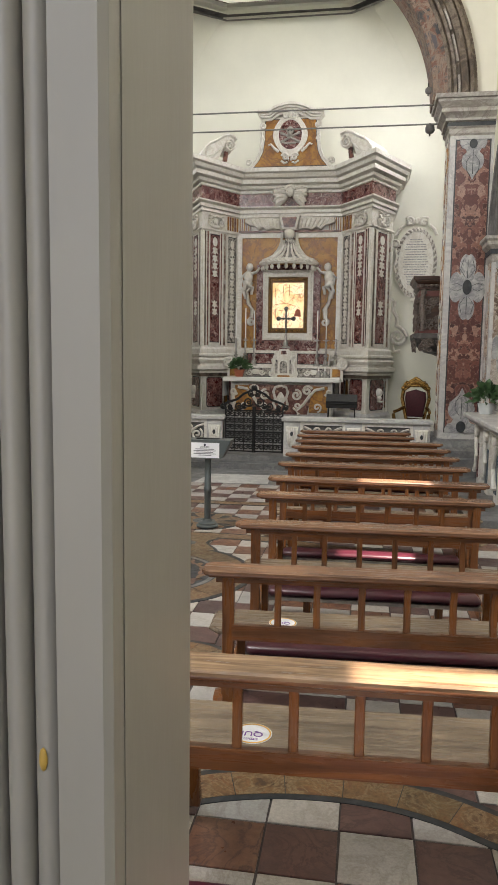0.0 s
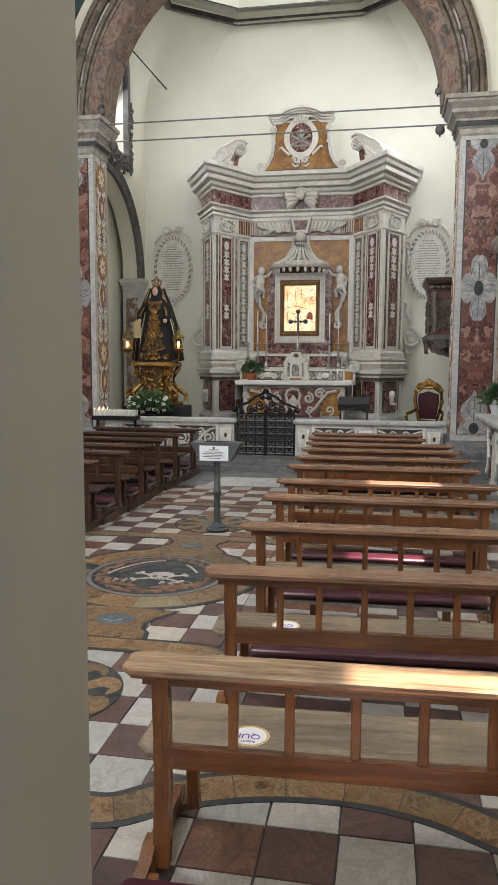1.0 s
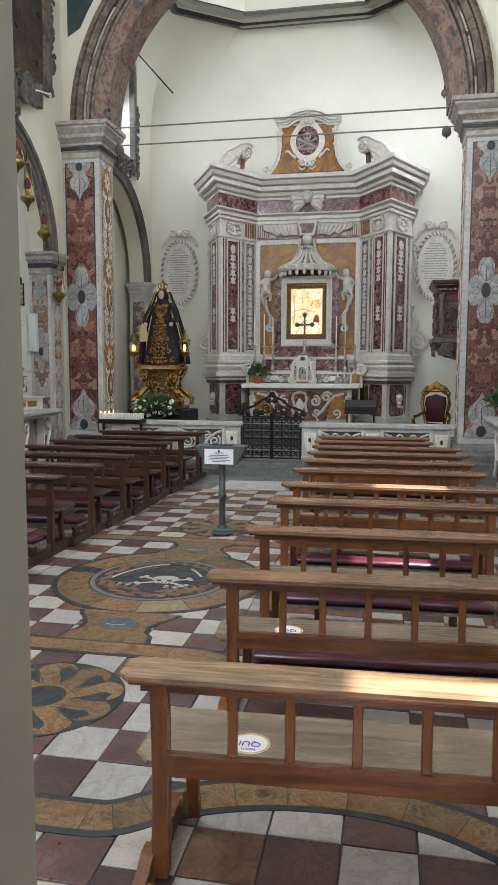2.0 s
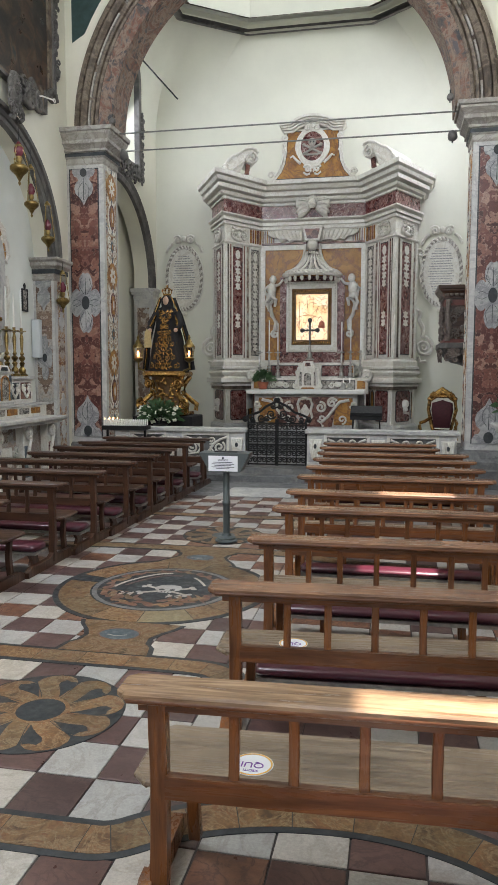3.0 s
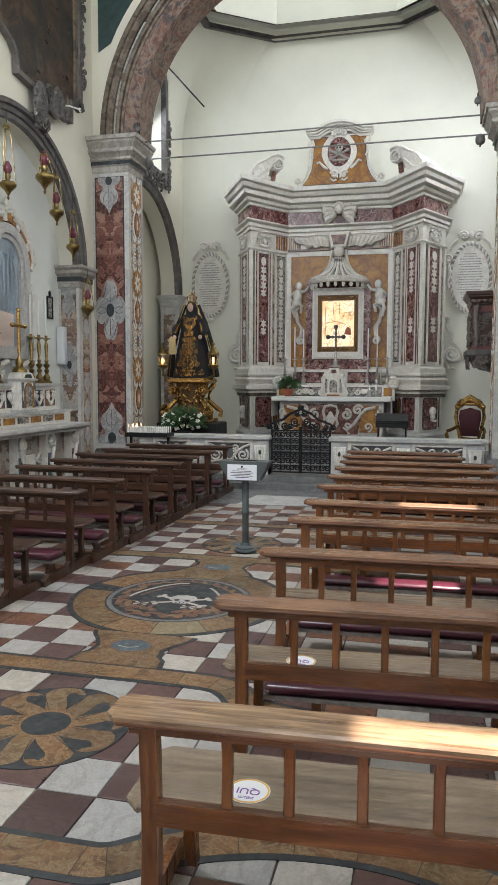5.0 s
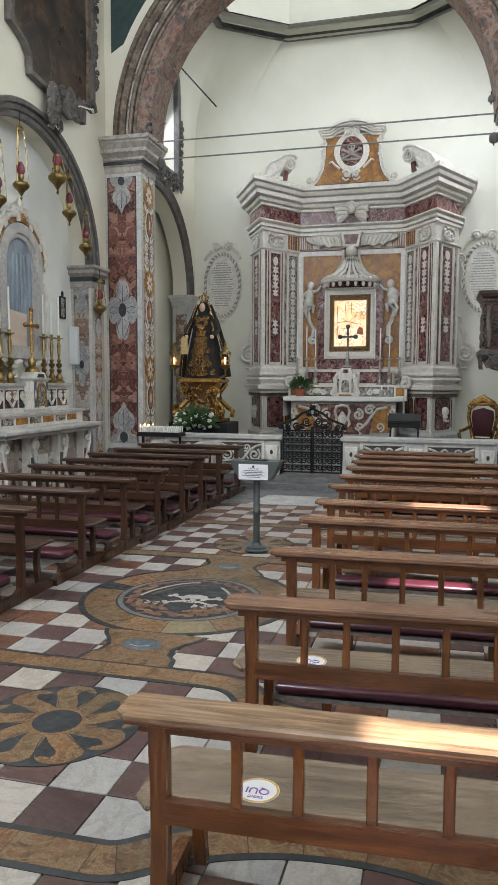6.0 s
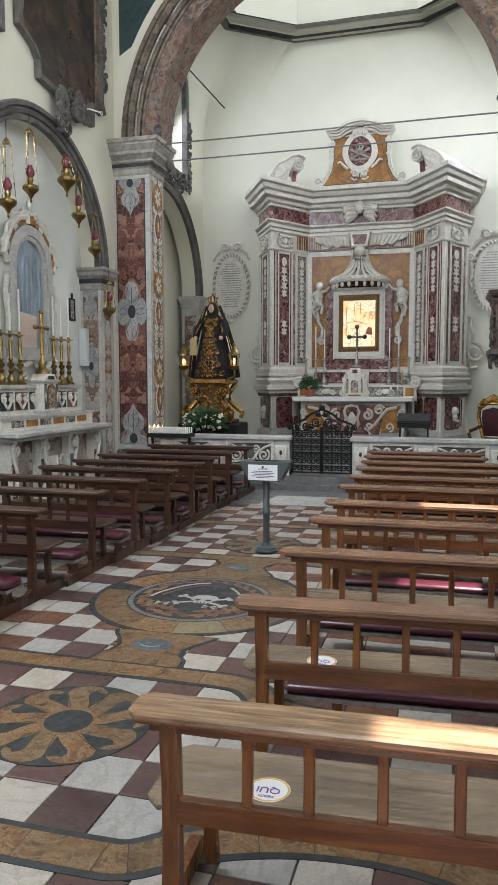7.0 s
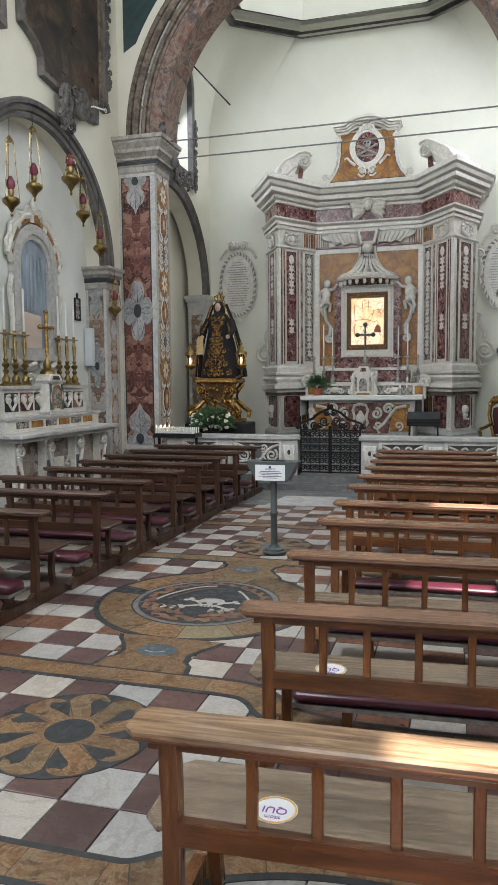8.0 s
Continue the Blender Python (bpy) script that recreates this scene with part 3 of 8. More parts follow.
for name, mat, label, prof in (("cornice_lantern", "dark_stone", "dark grey lower moulding of the octagonal cornice", [(0.12, 9.72), (0.0, 9.735), (-0.03, 9.76), (-0.05, 9.77), (-0.05, 9.83), (0.12, 9.835)]),
                               ("cornice_fascia", "white_plaster", "white fascia of the octagonal cornice", [(0.12, 9.835), (-0.02, 9.836), (-0.06, 9.98), (0.12, 9.982)]),
                               ("cornice_crown", "brown_stone", "brown upper moulding of the octagonal cornice", [(0.12, 9.982), (-0.09, 9.985), (-0.13, 10.0), (-0.13, 10.04), (-0.17, 10.06), (-0.17, 10.12), (0.12, 10.125)])):
    setting(name, mould(bmesh.new(), list(reversed(octo)), [(-o, z) for o, z in prof], True), mat, label, 40, "cornice")
bm = bmesh.new()
mould(bm, list(reversed(octo)), [(-0.02, 10.0), (-0.02, 12.6), (-0.3, 12.6), (-0.3, 10.0)], True)
setting("wall_drum", bm, "white_plaster", "white plastered octagonal drum", category="wall")
bm = bmesh.new()
vs = [bm.verts.new((*p, 12.62)) for p in octo]
bm.faces.new(vs)
setting("ceiling_drum", bm, "white_plaster", "white plastered drum ceiling", category="ceiling")


def squinch(sx, sy):
    """A hollow corner surface from the walls up to the diagonal side of the octagon."""
    cx, cy = (PL if sx < 0 else PR), (YB if sy > 0 else 12.62)
    bm = bmesh.new()
    rows = []
    n, k = 14, 12
    corner = Vector((cx, cy))
    inset = Vector((-sx * 0.008, -sy * 0.008))
    for i in range(n + 1):
        f = i / n
        z = 7.50 + 2.46 * f
        grow = 1 - math.cos(f * math.pi / 2)
        a = Vector((cx - sx * (1.20 + 1.10 * grow), cy))
        b = Vector((cx, cy - sy * (0.95 + 0.10 * grow)))
        row = []
        for j in range(k + 1):
            g = j / k
            walls = a.lerp(corner, g * 2) if g < 0.5 else corner.lerp(b, g * 2 - 1)
            row.append(bm.verts.new((*(walls.lerp(a.lerp(b, g), f ** 1.6) + inset), z)))
        rows.append(row)
    for r0, r1 in zip(rows, rows[1:]):
        for j in range(k):
            bm.faces.new((r0[j], r0[j + 1], r1[j + 1], r1[j]))
    return bm


for sx in (-1, 1):
    for sy in (-1, 1):
        setting("ceiling_squinch", squinch(sx, sy), "white_plaster", "white plastered hollow corner squinch", 60, "squinch")

# piers of the triumphal arch
CAP = [(0.0, 5.30), (0.02, 5.33), (0.02, 5.40), (0.05, 5.42), (0.05, 5.49), (0.085, 5.50), (0.085, 5.535), (0.07, 5.54), (0.12, 5.59), (0.16, 5.61), (0.16, 5.665), (0.14, 5.67), (0.19, 5.72), (0.215, 5.75), (0.215, 5.785), (0.25, 5.79), (0.26, 5.85), (0.0, 5.86)]


def fleur(bm, w, h, m, flip=1):
    """Half of a lobed lily motif, standing on its base."""
    pts = [(0.50, 0), (0.50, 0.10), (0.42, 0.20), (0.30, 0.22), (0.24, 0.30), (0.38, 0.40), (0.42, 0.54), (0.36, 0.68), (0.20, 0.78), (0.10, 0.86), (0, 1)]
    full = pts + [(-x, z) for x, z in reversed(pts[:-1])]
    return prism(bm, [(x * w, z * h * flip) for x, z in full], 0.006, m, 0.003)


def quatre(bm, w, h, m):
    """A four-petal flower: broad upper and lower petals with a notch, rounder side petals."""
    pts = []
    for i in range(72):
        a = 2 * math.pi * i / 72
        c2 = abs(math.cos(2 * a))
        r = 0.50 + 0.50 * c2 ** 0.55
        near_axis = max(0.0, 1 - abs(((a / (math.pi / 2)) % 1.0 if (a / (math.pi / 2)) % 1.0 < 0.5 else 1 - (a / (math.pi / 2)) % 1.0)) * 11)
        r -= 0.07 * near_axis
        pts.append((w / 2 * r * math.cos(a), h / 2 * r * math.sin(a)))
    return prism(bm, pts, 0.006, m, 0.003)


def arch_pier(label, side):
    """side -1: against the west wall, its inner face looks east; 1: the mirror of it."""
    wx = WL if side < 0 else WR
    w = 0.70
    x0, x1 = (wx - 0.04, wx - 0.04 + w) if side < 0 else (wx + 0.04 - w, wx + 0.04)
    xi = x1 if side < 0 else x0
    p = thing("arch_pier", label, "pier", kind="structure")
    part("shaft", boxes((x0, x1, YP, YP + 0.62, 0.55, 5.855)), "grey_marble", p)
    xc = (x0 + x1) / 2
    q = Matrix.Translation((xc, YP - 0.012, 0))
    o = part("front_panel", prism(bmesh.new(), [(-0.245, 0.72), (0.245, 0.72), (0.245, 5.22), (-0.245, 5.22)], 0.016), "red_breccia", p, "book-matched red breccia panel")
    o.matrix_basis = q
    o = part("panel_border", ring(bmesh.new(), [(-0.265, 0.70), (0.265, 0.70), (0.265, 5.24), (-0.265, 5.24)], [(-0.245, 0.72), (0.245, 0.72), (0.245, 5.22), (-0.245, 5.22)], 0.012), "tile_grey", p, "thin black marble border")
    o.matrix_basis = Matrix.Translation((xc, YP - 0.008, 0))
    dx = 0.62 / 2
    turn = FACE_E if side < 0 else FACE_W
    sgn = 1 if side < 0 else -1
    o = part("inner_panel", prism(bmesh.new(), [(-0.22, 0.72), (0.22, 0.72), (0.22, 5.22), (-0.22, 5.22)], 0.016), "gold_breccia", p, "polychrome inlaid marble panel")
    o.matrix_basis = at(xi + sgn * 0.010, YP + dx, 0, turn)
    part("lily_low", fleur(bmesh.new(), 0.50, 0.72, at(xc, YP - 0.02, 0.70)), "grey_inlay", p, "pale grey lily inlay")
    part("lily_top", fleur(bmesh.new(), 0.40, 0.60, at(xc, YP - 0.02, 5.23), -1), "grey_inlay", p, "pale grey lily inlay")
    part("cross_flower", quatre(bmesh.new(), 0.56, 1.05, at(xc, YP - 0.02, 3.0)), "grey_inlay", p, "pale grey four-petal inlay")
    bm = bmesh.new()
    for dx_, z0_, z1_ in ((0, 3.14, 3.42), (0, 2.58, 2.86), (0, 0.92, 1.30), (0, 4.72, 5.08)):
        prism(bm, [(-0.006, z0_), (0.006, z0_), (0.003, z1_), (-0.003, z1_)], 0.004, at(xc + dx_, YP - 0.0265, 0))
    for e in (-1, 1):
        for zc_, zd in ((3.0, 0.06), (3.0, -0.06)):
            scroll_pts = [(xc + e * 0.08, YP - 0.024, zc_ + zd * 0.4), (xc + e * 0.16, YP - 0.024, zc_ + zd), (xc + e * 0.23, YP - 0.024, zc_ + zd * 0.6)]
            tube(bm, scroll_pts, 0.004, 4)
        for zb, up in ((0.98, 1), (5.0, -1)):
            tube(bm, [(xc + e * 0.03, YP - 0.024, zb), (xc + e * 0.10, YP - 0.024, zb + up * 0.10), (xc + e * 0.09, YP - 0.024, zb + up * 0.22), (xc + e * 0.03, YP - 0.024, zb + up * 0.32)], 0.004, 4)
        for up in (-1, 1):
            tube(bm, [(xc + e * 0.03, YP - 0.024, 3.0 + up * 0.15), (xc + e * 0.11, YP - 0.024, 3.0 + up * 0.27), (xc + e * 0.07, YP - 0.024, 3.0 + up * 0.42)], 0.004, 4)
    part("inlay_lines", bm, "tile_grey", p, "thin dark engraved lines", None)
    part("oval_stone", prism(bmesh.new(), oval(0, 0, 0.07, 0.115), 0.01, at(xc, YP - 0.03, 3.0), 0.004), "tile_grey", p, "black oval stone")
    part("oval_stone", prism(bmesh.new(), oval(0, 0, 0.075, 0.09), 0.01, at(xc, YP - 0.03, 0.80), 0.004), "tile_grey", p, "black oval stone")
    part("oval_stone", prism(bmesh.new(), oval(0, 0, 0.06, 0.07), 0.01, at(xc, YP - 0.03, 5.17), 0.004), "tile_grey", p, "black oval stone")
    def inlaid(outline, mat, zz, lift):
        o = part("inlay", prism(bmesh.new(), outline, 0.006, Matrix(), 0.002), mat, p, "", None)
        o.matrix_basis = at(xi + sgn * (0.012 + lift), YP + dx, zz, turn)

    def curls(zz, size):
        bm = bmesh.new()
        for e in (-1, 1):
            for up in (-1, 1):
                scroll(bm, spiral(e * size * 0.9, up * size * 0.9, size * 0.75, 1.4, 90 - 90 * e, e * up, 14), size * 0.14, Matrix(), 0, size * 0.08)
                scroll(bm, [(e * size * 0.2, 0), (e * size * 1.2, up * size * 0.15), (e * size * 1.75, up * size * 0.9)], size * 0.12, Matrix())
        o = part("inlay_curls", bm, "white_marble", p, "white marble scrolls", 60)
        o.matrix_basis = at(xi + sgn * 0.012, YP + dx, zz, turn) @ Matrix.Diagonal((1, 0.35, 1, 1))

    for k in range(9):
        zz = 0.98 + 0.5 * k
        if k % 3 == 0:
            curls(zz, 0.105)
            inlaid(oval(0, 0, 0.06, 0.10, 16), "tile_blue", zz, 0.004)
            inlaid(oval(0, 0, 0.028, 0.05, 12), "siena", zz, 0.009)
        elif k % 3 == 1:
            inlaid(oval(0, 0, 0.155, 0.25, 28), "white_marble", zz, 0.003)
            inlaid(oval(0, 0, 0.125, 0.215, 28), "red_altar", zz, 0.007)
            inlaid(oval(0, 0, 0.085, 0.165, 24, 6, 0.08), "siena", zz, 0.011)
            inlaid(oval(0, 0, 0.030, 0.085, 14), "white_marble", zz, 0.015)
        else:
            inlaid(oval(0, 0, 0.20, 0.235, 40, 4, 0.12), "siena", zz, 0.003)
            inlaid(oval(0, 0, 0.105, 0.125, 48, 8, 0.30), "white_marble", zz, 0.008)
            inlaid(oval(0, 0, 0.03, 0.035, 12), "siena", zz, 0.013)
        for e in (-1, 1):
            inlaid([(e * 0.015, 0.02), (e * 0.10, -0.03), (e * 0.19, 0.05), (e * 0.17, -0.03), (e * 0.09, -0.075), (e * 0.02, -0.03)], "white_marble", zz + 0.27, 0.004)
        inlaid([(0, 0.06), (0.028, 0), (0, -0.06), (-0.028, 0)], "tile_blue", zz + 0.26, 0.006)
    plan = [(wx, YP), (xi, YP), (xi, YP + 0.62)] if side < 0 else [(xi, YP + 0.62), (xi, YP), (wx, YP)]
    part("capital", mould(bmesh.new(), plan, CAP), "cap_stone", p, "grey moulded marble capital", 30)
    part("capital_band", mould(bmesh.new(), plan, [(0.0, 5.425), (0.056, 5.427), (0.056, 5.485), (0.0, 5.487)]), "tile_grey", p, "black marble band")
    part("base", mould(bmesh.new(), plan, [(0, 0), (0.16, 0), (0.16, 0.28), (0.13, 0.31), (0.13, 0.42), (0.08, 0.47), (0.06, 0.56), (0.0, 0.60)]), "grey_step", p, "grey stone plinth", 30)
    return p


arch_pier("grey marble arch pier inlaid with red breccia and lilies", -1)
arch_pier("grey marble arch pier inlaid with red breccia and lilies", 1)


def chapel_surround(side):
    """Arch moulding and two inlaid jambs of a side chapel."""
    wx = WL if side < 0 else WR
    s = -side
    ch = thing("chapel_arch", "dark stone chapel arch on inlaid marble jambs", "arch", kind="structure")

    def place(u, w, out):
        return (wx + s * out, u, w)
    prof = [(CR, -0.06), (CR, 0.03), (CR + 0.05, 0.045), (CR + 0.06, 0.015), (CR + 0.075, 0.015), (CR + 0.085, 0.05), (CR + 0.13, 0.07), (CR + 0.14, 0.04), (CR + 0.155, 0.04), (CR + 0.17, 0.09), (CR + 0.22, 0.10), (CR + 0.24, 0.08), (CR + 0.24, -0.02)]
    part("moulding", arc_sweep(bmesh.new(), (CY, CZ), prof, place, 0, 180, 48), "dark_stone", ch, "dark grey moulded stone", 50)
    for yj, d in ((CY + CR, 1), (CY - CR, -1)):
        ya, yb = (yj, yj + 0.44) if d > 0 else (yj - 0.44, yj)
        xa, xb = (wx - 0.32, wx + 0.05) if side < 0 else (wx - 0.05, wx + 0.32)
        jamb = part("jamb", boxes((xa, xb, ya - (0.012 if d > 0 else 0), yb + (0 if d > 0 else 0.012), 0, CZ - 0.2)), "grey_marble", ch)
        yf = ya - 0.012 if d > 0 else yb + 0.012
        turn = Matrix() if d > 0 else Matrix.Rotation(math.pi, 4, 'Z')
        o = part("jamb_panel", prism(bmesh.new(), [(-0.135, 0.5), (0.135, 0.5), (0.135, 3.3), (-0.135, 3.3)], 0.012), "brown_breccia", jamb, "brown breccia panel")
        o.matrix_basis = at((xa + xb) / 2, yf - 0.006 * d, 0, turn)
        o = part("jamb_flower", quatre(bmesh.new(), 0.27, 0.75, Matrix()), "grey_inlay", jamb)
        o.matrix_basis = at((xa + xb) / 2, yf - 0.010 * d, 2.05, turn)
        o = part("jamb_flower", fleur(bmesh.new(), 0.28, 0.5, Matrix(), -1), "grey_inlay", jamb)
        o.matrix_basis = at((xa + xb) / 2, yf - 0.010 * d, 3.3, turn)
        o = part("jamb_stone", prism(bmesh.new(), oval(0, 0, 0.04, 0.07, 16), 0.006, Matrix(), 0.003), "tile_grey", jamb)
        o.matrix_basis = at((xa + xb) / 2, yf - 0.016 * d, 2.05, turn)
        face = FACE_E if side < 0 else FACE_W
        xf = xb if side < 0 else xa
        o = part("face_panel", prism(bmesh.new(), [(-0.12, 0.5), (0.12, 0.5), (0.12, 3.3), (-0.12, 3.3)], 0.012), "gold_breccia", jamb, "polychrome inlaid strip")
        o.matrix_basis = at(xf + s * 0.006, (ya + yb) / 2, 0, face)
        for zz in (0.85, 1.3, 1.75, 2.65, 3.05):
            o = part("inlay", quatre(bmesh.new(), 0.2, 0.34, Matrix()), "grey_marble", jamb)
            o.matrix_basis = at(xf + s * 0.012, (ya + yb) / 2, zz, face)
        o = part("inlay", prism(bmesh.new(), oval(0, 0, 0.09, 0.17), 0.006, Matrix(), 0.003), "brown_breccia", jamb)
        o.matrix_basis = at(xf + s * 0.012, (ya + yb) / 2, 2.2, face)
        inner = wx - 0.32 if side < 0 else wx + 0.32
        a, b = (inner, yf), (xf, yf)
        plan = [a, b, (xf, yb if d > 0 else ya)]
        if (side < 0) != (d > 0):
            plan = list(reversed(plan))
        part("capital", mould(bmesh.new(), plan, [(0, 3.30), (0.015, 3.32), (0.015, 3.40), (0.03, 3.42), (0.03, 3.49), (0.09, 3.54), (0.09, 3.59), (0.13, 3.62), (0.13, 3.66), (0, 3.67)]), "cap_stone", jamb, "grey moulded capital", 30)
        part("band", mould(bmesh.new(), plan, [(0, 3.41), (0.036, 3.415), (0.036, 3.485), (0, 3.49)]), "tile_grey", jamb, "black marble band")
    return ch


chapel_surround(-1)
chapel_surround(1)

# levels of the floor
setting("floor_presbytery", boxes((PL - 1.7, PR + 1.7, 12.06, YB, 0.0, 0.2)), "grey_step", "grey marble presbytery floor")
setting("step_presbytery", boxes((-3.0, 1.3, 11.75, 12.06, 0, 0.10)), "grey_step", "worn grey marble step before the balustrade", category="step")
setting("floor", boxes((WL - 0.65, WR + 0.65, -2.3, 12.06, -0.2, -0.006)), "grout", "inlaid marble church floor")

# ---- pews ----
PEW_L = 1.80


def chamfer_board(x0, x1, y0, y1, z0, z1, c, e=0.008):
    """A board with cut corners and softened edges."""
    bm = bmesh.new()
    def outline(k):
        return [(x0 + c, y0 + k), (x1 - c, y0 + k), (x1 - k, y0 + c), (x1 - k, y1 - c), (x1 - c, y1 - k), (x0 + c, y1 - k), (x0 + k, y1 - c), (x0 + k, y0 + c)]
    rings = [[bm.verts.new((*p, z)) for p in outline(k)] for k, z in ((e, z0), (0, z0 + e), (0, z1 - e), (e, z1))]
    for a, b in zip(rings, rings[1:]):
        for i in range(8):
            bm.faces.new((a[i], a[(i + 1) % 8], b[(i + 1) % 8], b[i]))
    bm.faces.new(list(reversed(rings[0])))
    bm.faces.new(rings[-1])
    return bm


def bar(x, y, z0, z1, wx, wy, bow=0.0, steps=6):
    """An upright square post that bows along y."""
    bm = bmesh.new()
    rings = []
    for i in range(steps + 1):
        f = i / steps
        o = bow * math.sin(f * math.pi)
        rings.append([bm.verts.new((x + a * wx / 2, y + o + b * wy / 2, z0 + (z1 - z0) * f)) for a, b in ((-1, -1), (1, -1), (1, 1), (-1, 1))])
    for a, b in zip(rings, rings[1:]):
        for k in range(4):
            bm.faces.new((a[k], a[(k + 1) % 4], b[(k + 1) % 4], b[k]))
    bm.faces.new(list(reversed(rings[0])))
    bm.faces.new(rings[-1])
    bmesh.ops.bevel(bm, geom=[e for e in bm.edges if abs(e.verts[0].co.z - e.verts[1].co.z) > 0.01], offset=0.004, segments=1, affect='EDGES')
    return bm


def pew(label, top, body, post, seat, m, group, tucked=False, back=-0.33):
    """A pew seen from behind: its back rail starts at the origin and the seat lies beyond it along y; a kneeler is fixed behind it."""
    p = thing("pew", label, "pew", m, group)
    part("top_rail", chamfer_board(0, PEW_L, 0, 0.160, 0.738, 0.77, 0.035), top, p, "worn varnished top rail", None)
    part("nosing", tube(bmesh.new(), [(0.04, 0.010, 0.744), (PEW_L - 0.04, 0.010, 0.744)], 0.0125, 8), body, p, "rounded moulded edge", 60)
    part("rail_moulding", boxes((0.07, PEW_L - 0.07, 0.035, 0.085, 0.70, 0.737)), body, p)
    for x in (0.13, PEW_L - 0.13):
        part("back_post", bar(x, 0.055, 0.04, 0.737, 0.058, 0.05, 0.02), post, p)
        part("front_leg", bar(x + (0.04 if x < 1 else -0.04), 0.34 if tucked else 0.40, 0.04, 0.415, 0.045, 0.05, -0.03), post, p)
        bm = bmesh.new()
        prism(bm, [(-0.46, 0), (0.50, 0), (0.50, 0.05), (0.44, 0.085), (0.12, 0.085), (0.08, 0.12), (0.02, 0.12), (-0.04, 0.085), (-0.40, 0.085), (-0.46, 0.05)], 0.045, at(x - 0.022 if x < 1 else x + 0.022, 0.02, 0, FACE_E))
        part("runner", bm, post, p)
        bm = bmesh.new()
        prism(bm, [(-0.10, 0.085), (0.06, 0.085), (0.03, 0.13), (0.05, 0.175), (-0.11, 0.175), (-0.07, 0.13)], 0.03, at(x + 0.05 if x < 1 else x - 0.02, -0.22, 0, FACE_E))
        if not tucked:
            part("kneeler_bracket", bm, post, p)
        else:
            bm.free()
    n = 7
    for i in range(1, n):
        x = 0.13 + (PEW_L - 0.26) * i / n + (0.028 if i == 1 else -0.028 if i == n - 1 else 0)
        part("slat", bar(x, 0.06, 0.47, 0.712, 0.034, 0.026, 0.012), post, p)
    part("low_rail", boxes((0.155, PEW_L - 0.155, 0.035, 0.070, 0.405, 0.482)), body, p)
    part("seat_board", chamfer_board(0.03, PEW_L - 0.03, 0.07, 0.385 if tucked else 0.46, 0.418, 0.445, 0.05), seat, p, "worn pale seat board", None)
    part("seat_lip", tube(bmesh.new(), [(0.085, 0.075, 0.428), (0.035, 0.125, 0.428), (0.035, (0.385 if tucked else 0.46) - 0.05, 0.428)], 0.0125, 8), seat, p, "", 60)
    part("apron", boxes((0.16, PEW_L - 0.16, 0.30 if tucked else 0.36, 0.325 if tucked else 0.385, 0.34, 0.417)), body, p)
    ky, kz = (0.43, 0.135) if tucked else (back, 0.178)
    k0, kw = (0.17, 0.19) if tucked else (0.10, 0.235)
    part("kneeler_board", boxes((k0, PEW_L - k0, ky, ky + kw, kz, kz + 0.024)), "silver", p, "grey metal edged board", None)
    bm = chamfer_board(k0, PEW_L - k0, ky + 0.004, ky + kw - 0.004, kz + 0.025, kz + (0.072 if tucked else 0.088), 0.03, 0.018)
    part("kneeler_pad", bm, "maroon", p, "padded maroon leatherette kneeler", 50)
    if tucked:
        for x in (0.45, PEW_L - 0.45):
            part("kneeler_foot", boxes((x - 0.025, x + 0.025, 0.45, 0.50, 0.0, 0.134)), post, p, "", None)
    return p


EAST = [(0.135, 2.19), (0.14, 3.335), (0.12, 4.385), (0.10, 5.43), (0.085, 6.25), (0.06, 7.20), (0.055, 7.97), (0.05, 8.74), (0.03, 9.45), (-0.01, 10.15), (-0.02, 10.80)]
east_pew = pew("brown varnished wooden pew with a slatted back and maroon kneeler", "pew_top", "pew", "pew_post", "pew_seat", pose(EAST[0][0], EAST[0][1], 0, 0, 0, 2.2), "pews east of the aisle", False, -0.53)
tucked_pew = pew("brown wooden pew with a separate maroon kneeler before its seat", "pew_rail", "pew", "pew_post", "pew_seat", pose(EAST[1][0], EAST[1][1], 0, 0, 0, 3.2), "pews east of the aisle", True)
for k, (x, y) in enumerate(EAST[2:]):
    long = 1.0 if k < 2 else 1.06 if k < 7 else 0.91
    copy_thing(tucked_pew, pose(x, y, 0, 0, 0, (1.6, 0.6, -0.3, 0.1, 0.25, 0.4, -0.2, 0.2, 0.0)[k % 9]) @ Matrix.Diagonal((long, 1, 1, 1)))
WEST = [(-2.03, 4.36), (-2.01, 5.23), (-1.98, 6.19), (-1.94, 7.05), (-1.91, 7.92), (-1.88, 8.68), (-1.90, 9.45), (-1.87, 10.20), (-1.83, 11.05)]
west_pew = pew("brown wooden pew, darkened in colour, with a slatted back and maroon kneeler", "dark_wood", "dark_wood", "dark_post", "dark_wood", pose(WEST[0][0] - PEW_L, WEST[0][1], 0), "pews west of the aisle")
for k, (x, y) in enumerate(WEST[1:]):
    copy_thing(west_pew, pose(x - PEW_L, y, 0, 0, 0, (-0.3, 0.25, 0.1, -0.2)[k % 4]))

# ---- high altar ----
YC = 16.95
PLAN = [(XA + u, y) for u, y in ((-2.33, YB), (-2.33, 16.9), (-1.85, 16.0), (-1.2, YC), (1.2, YC), (1.85, 16.0), (2.33, 16.9), (2.33, YB))]


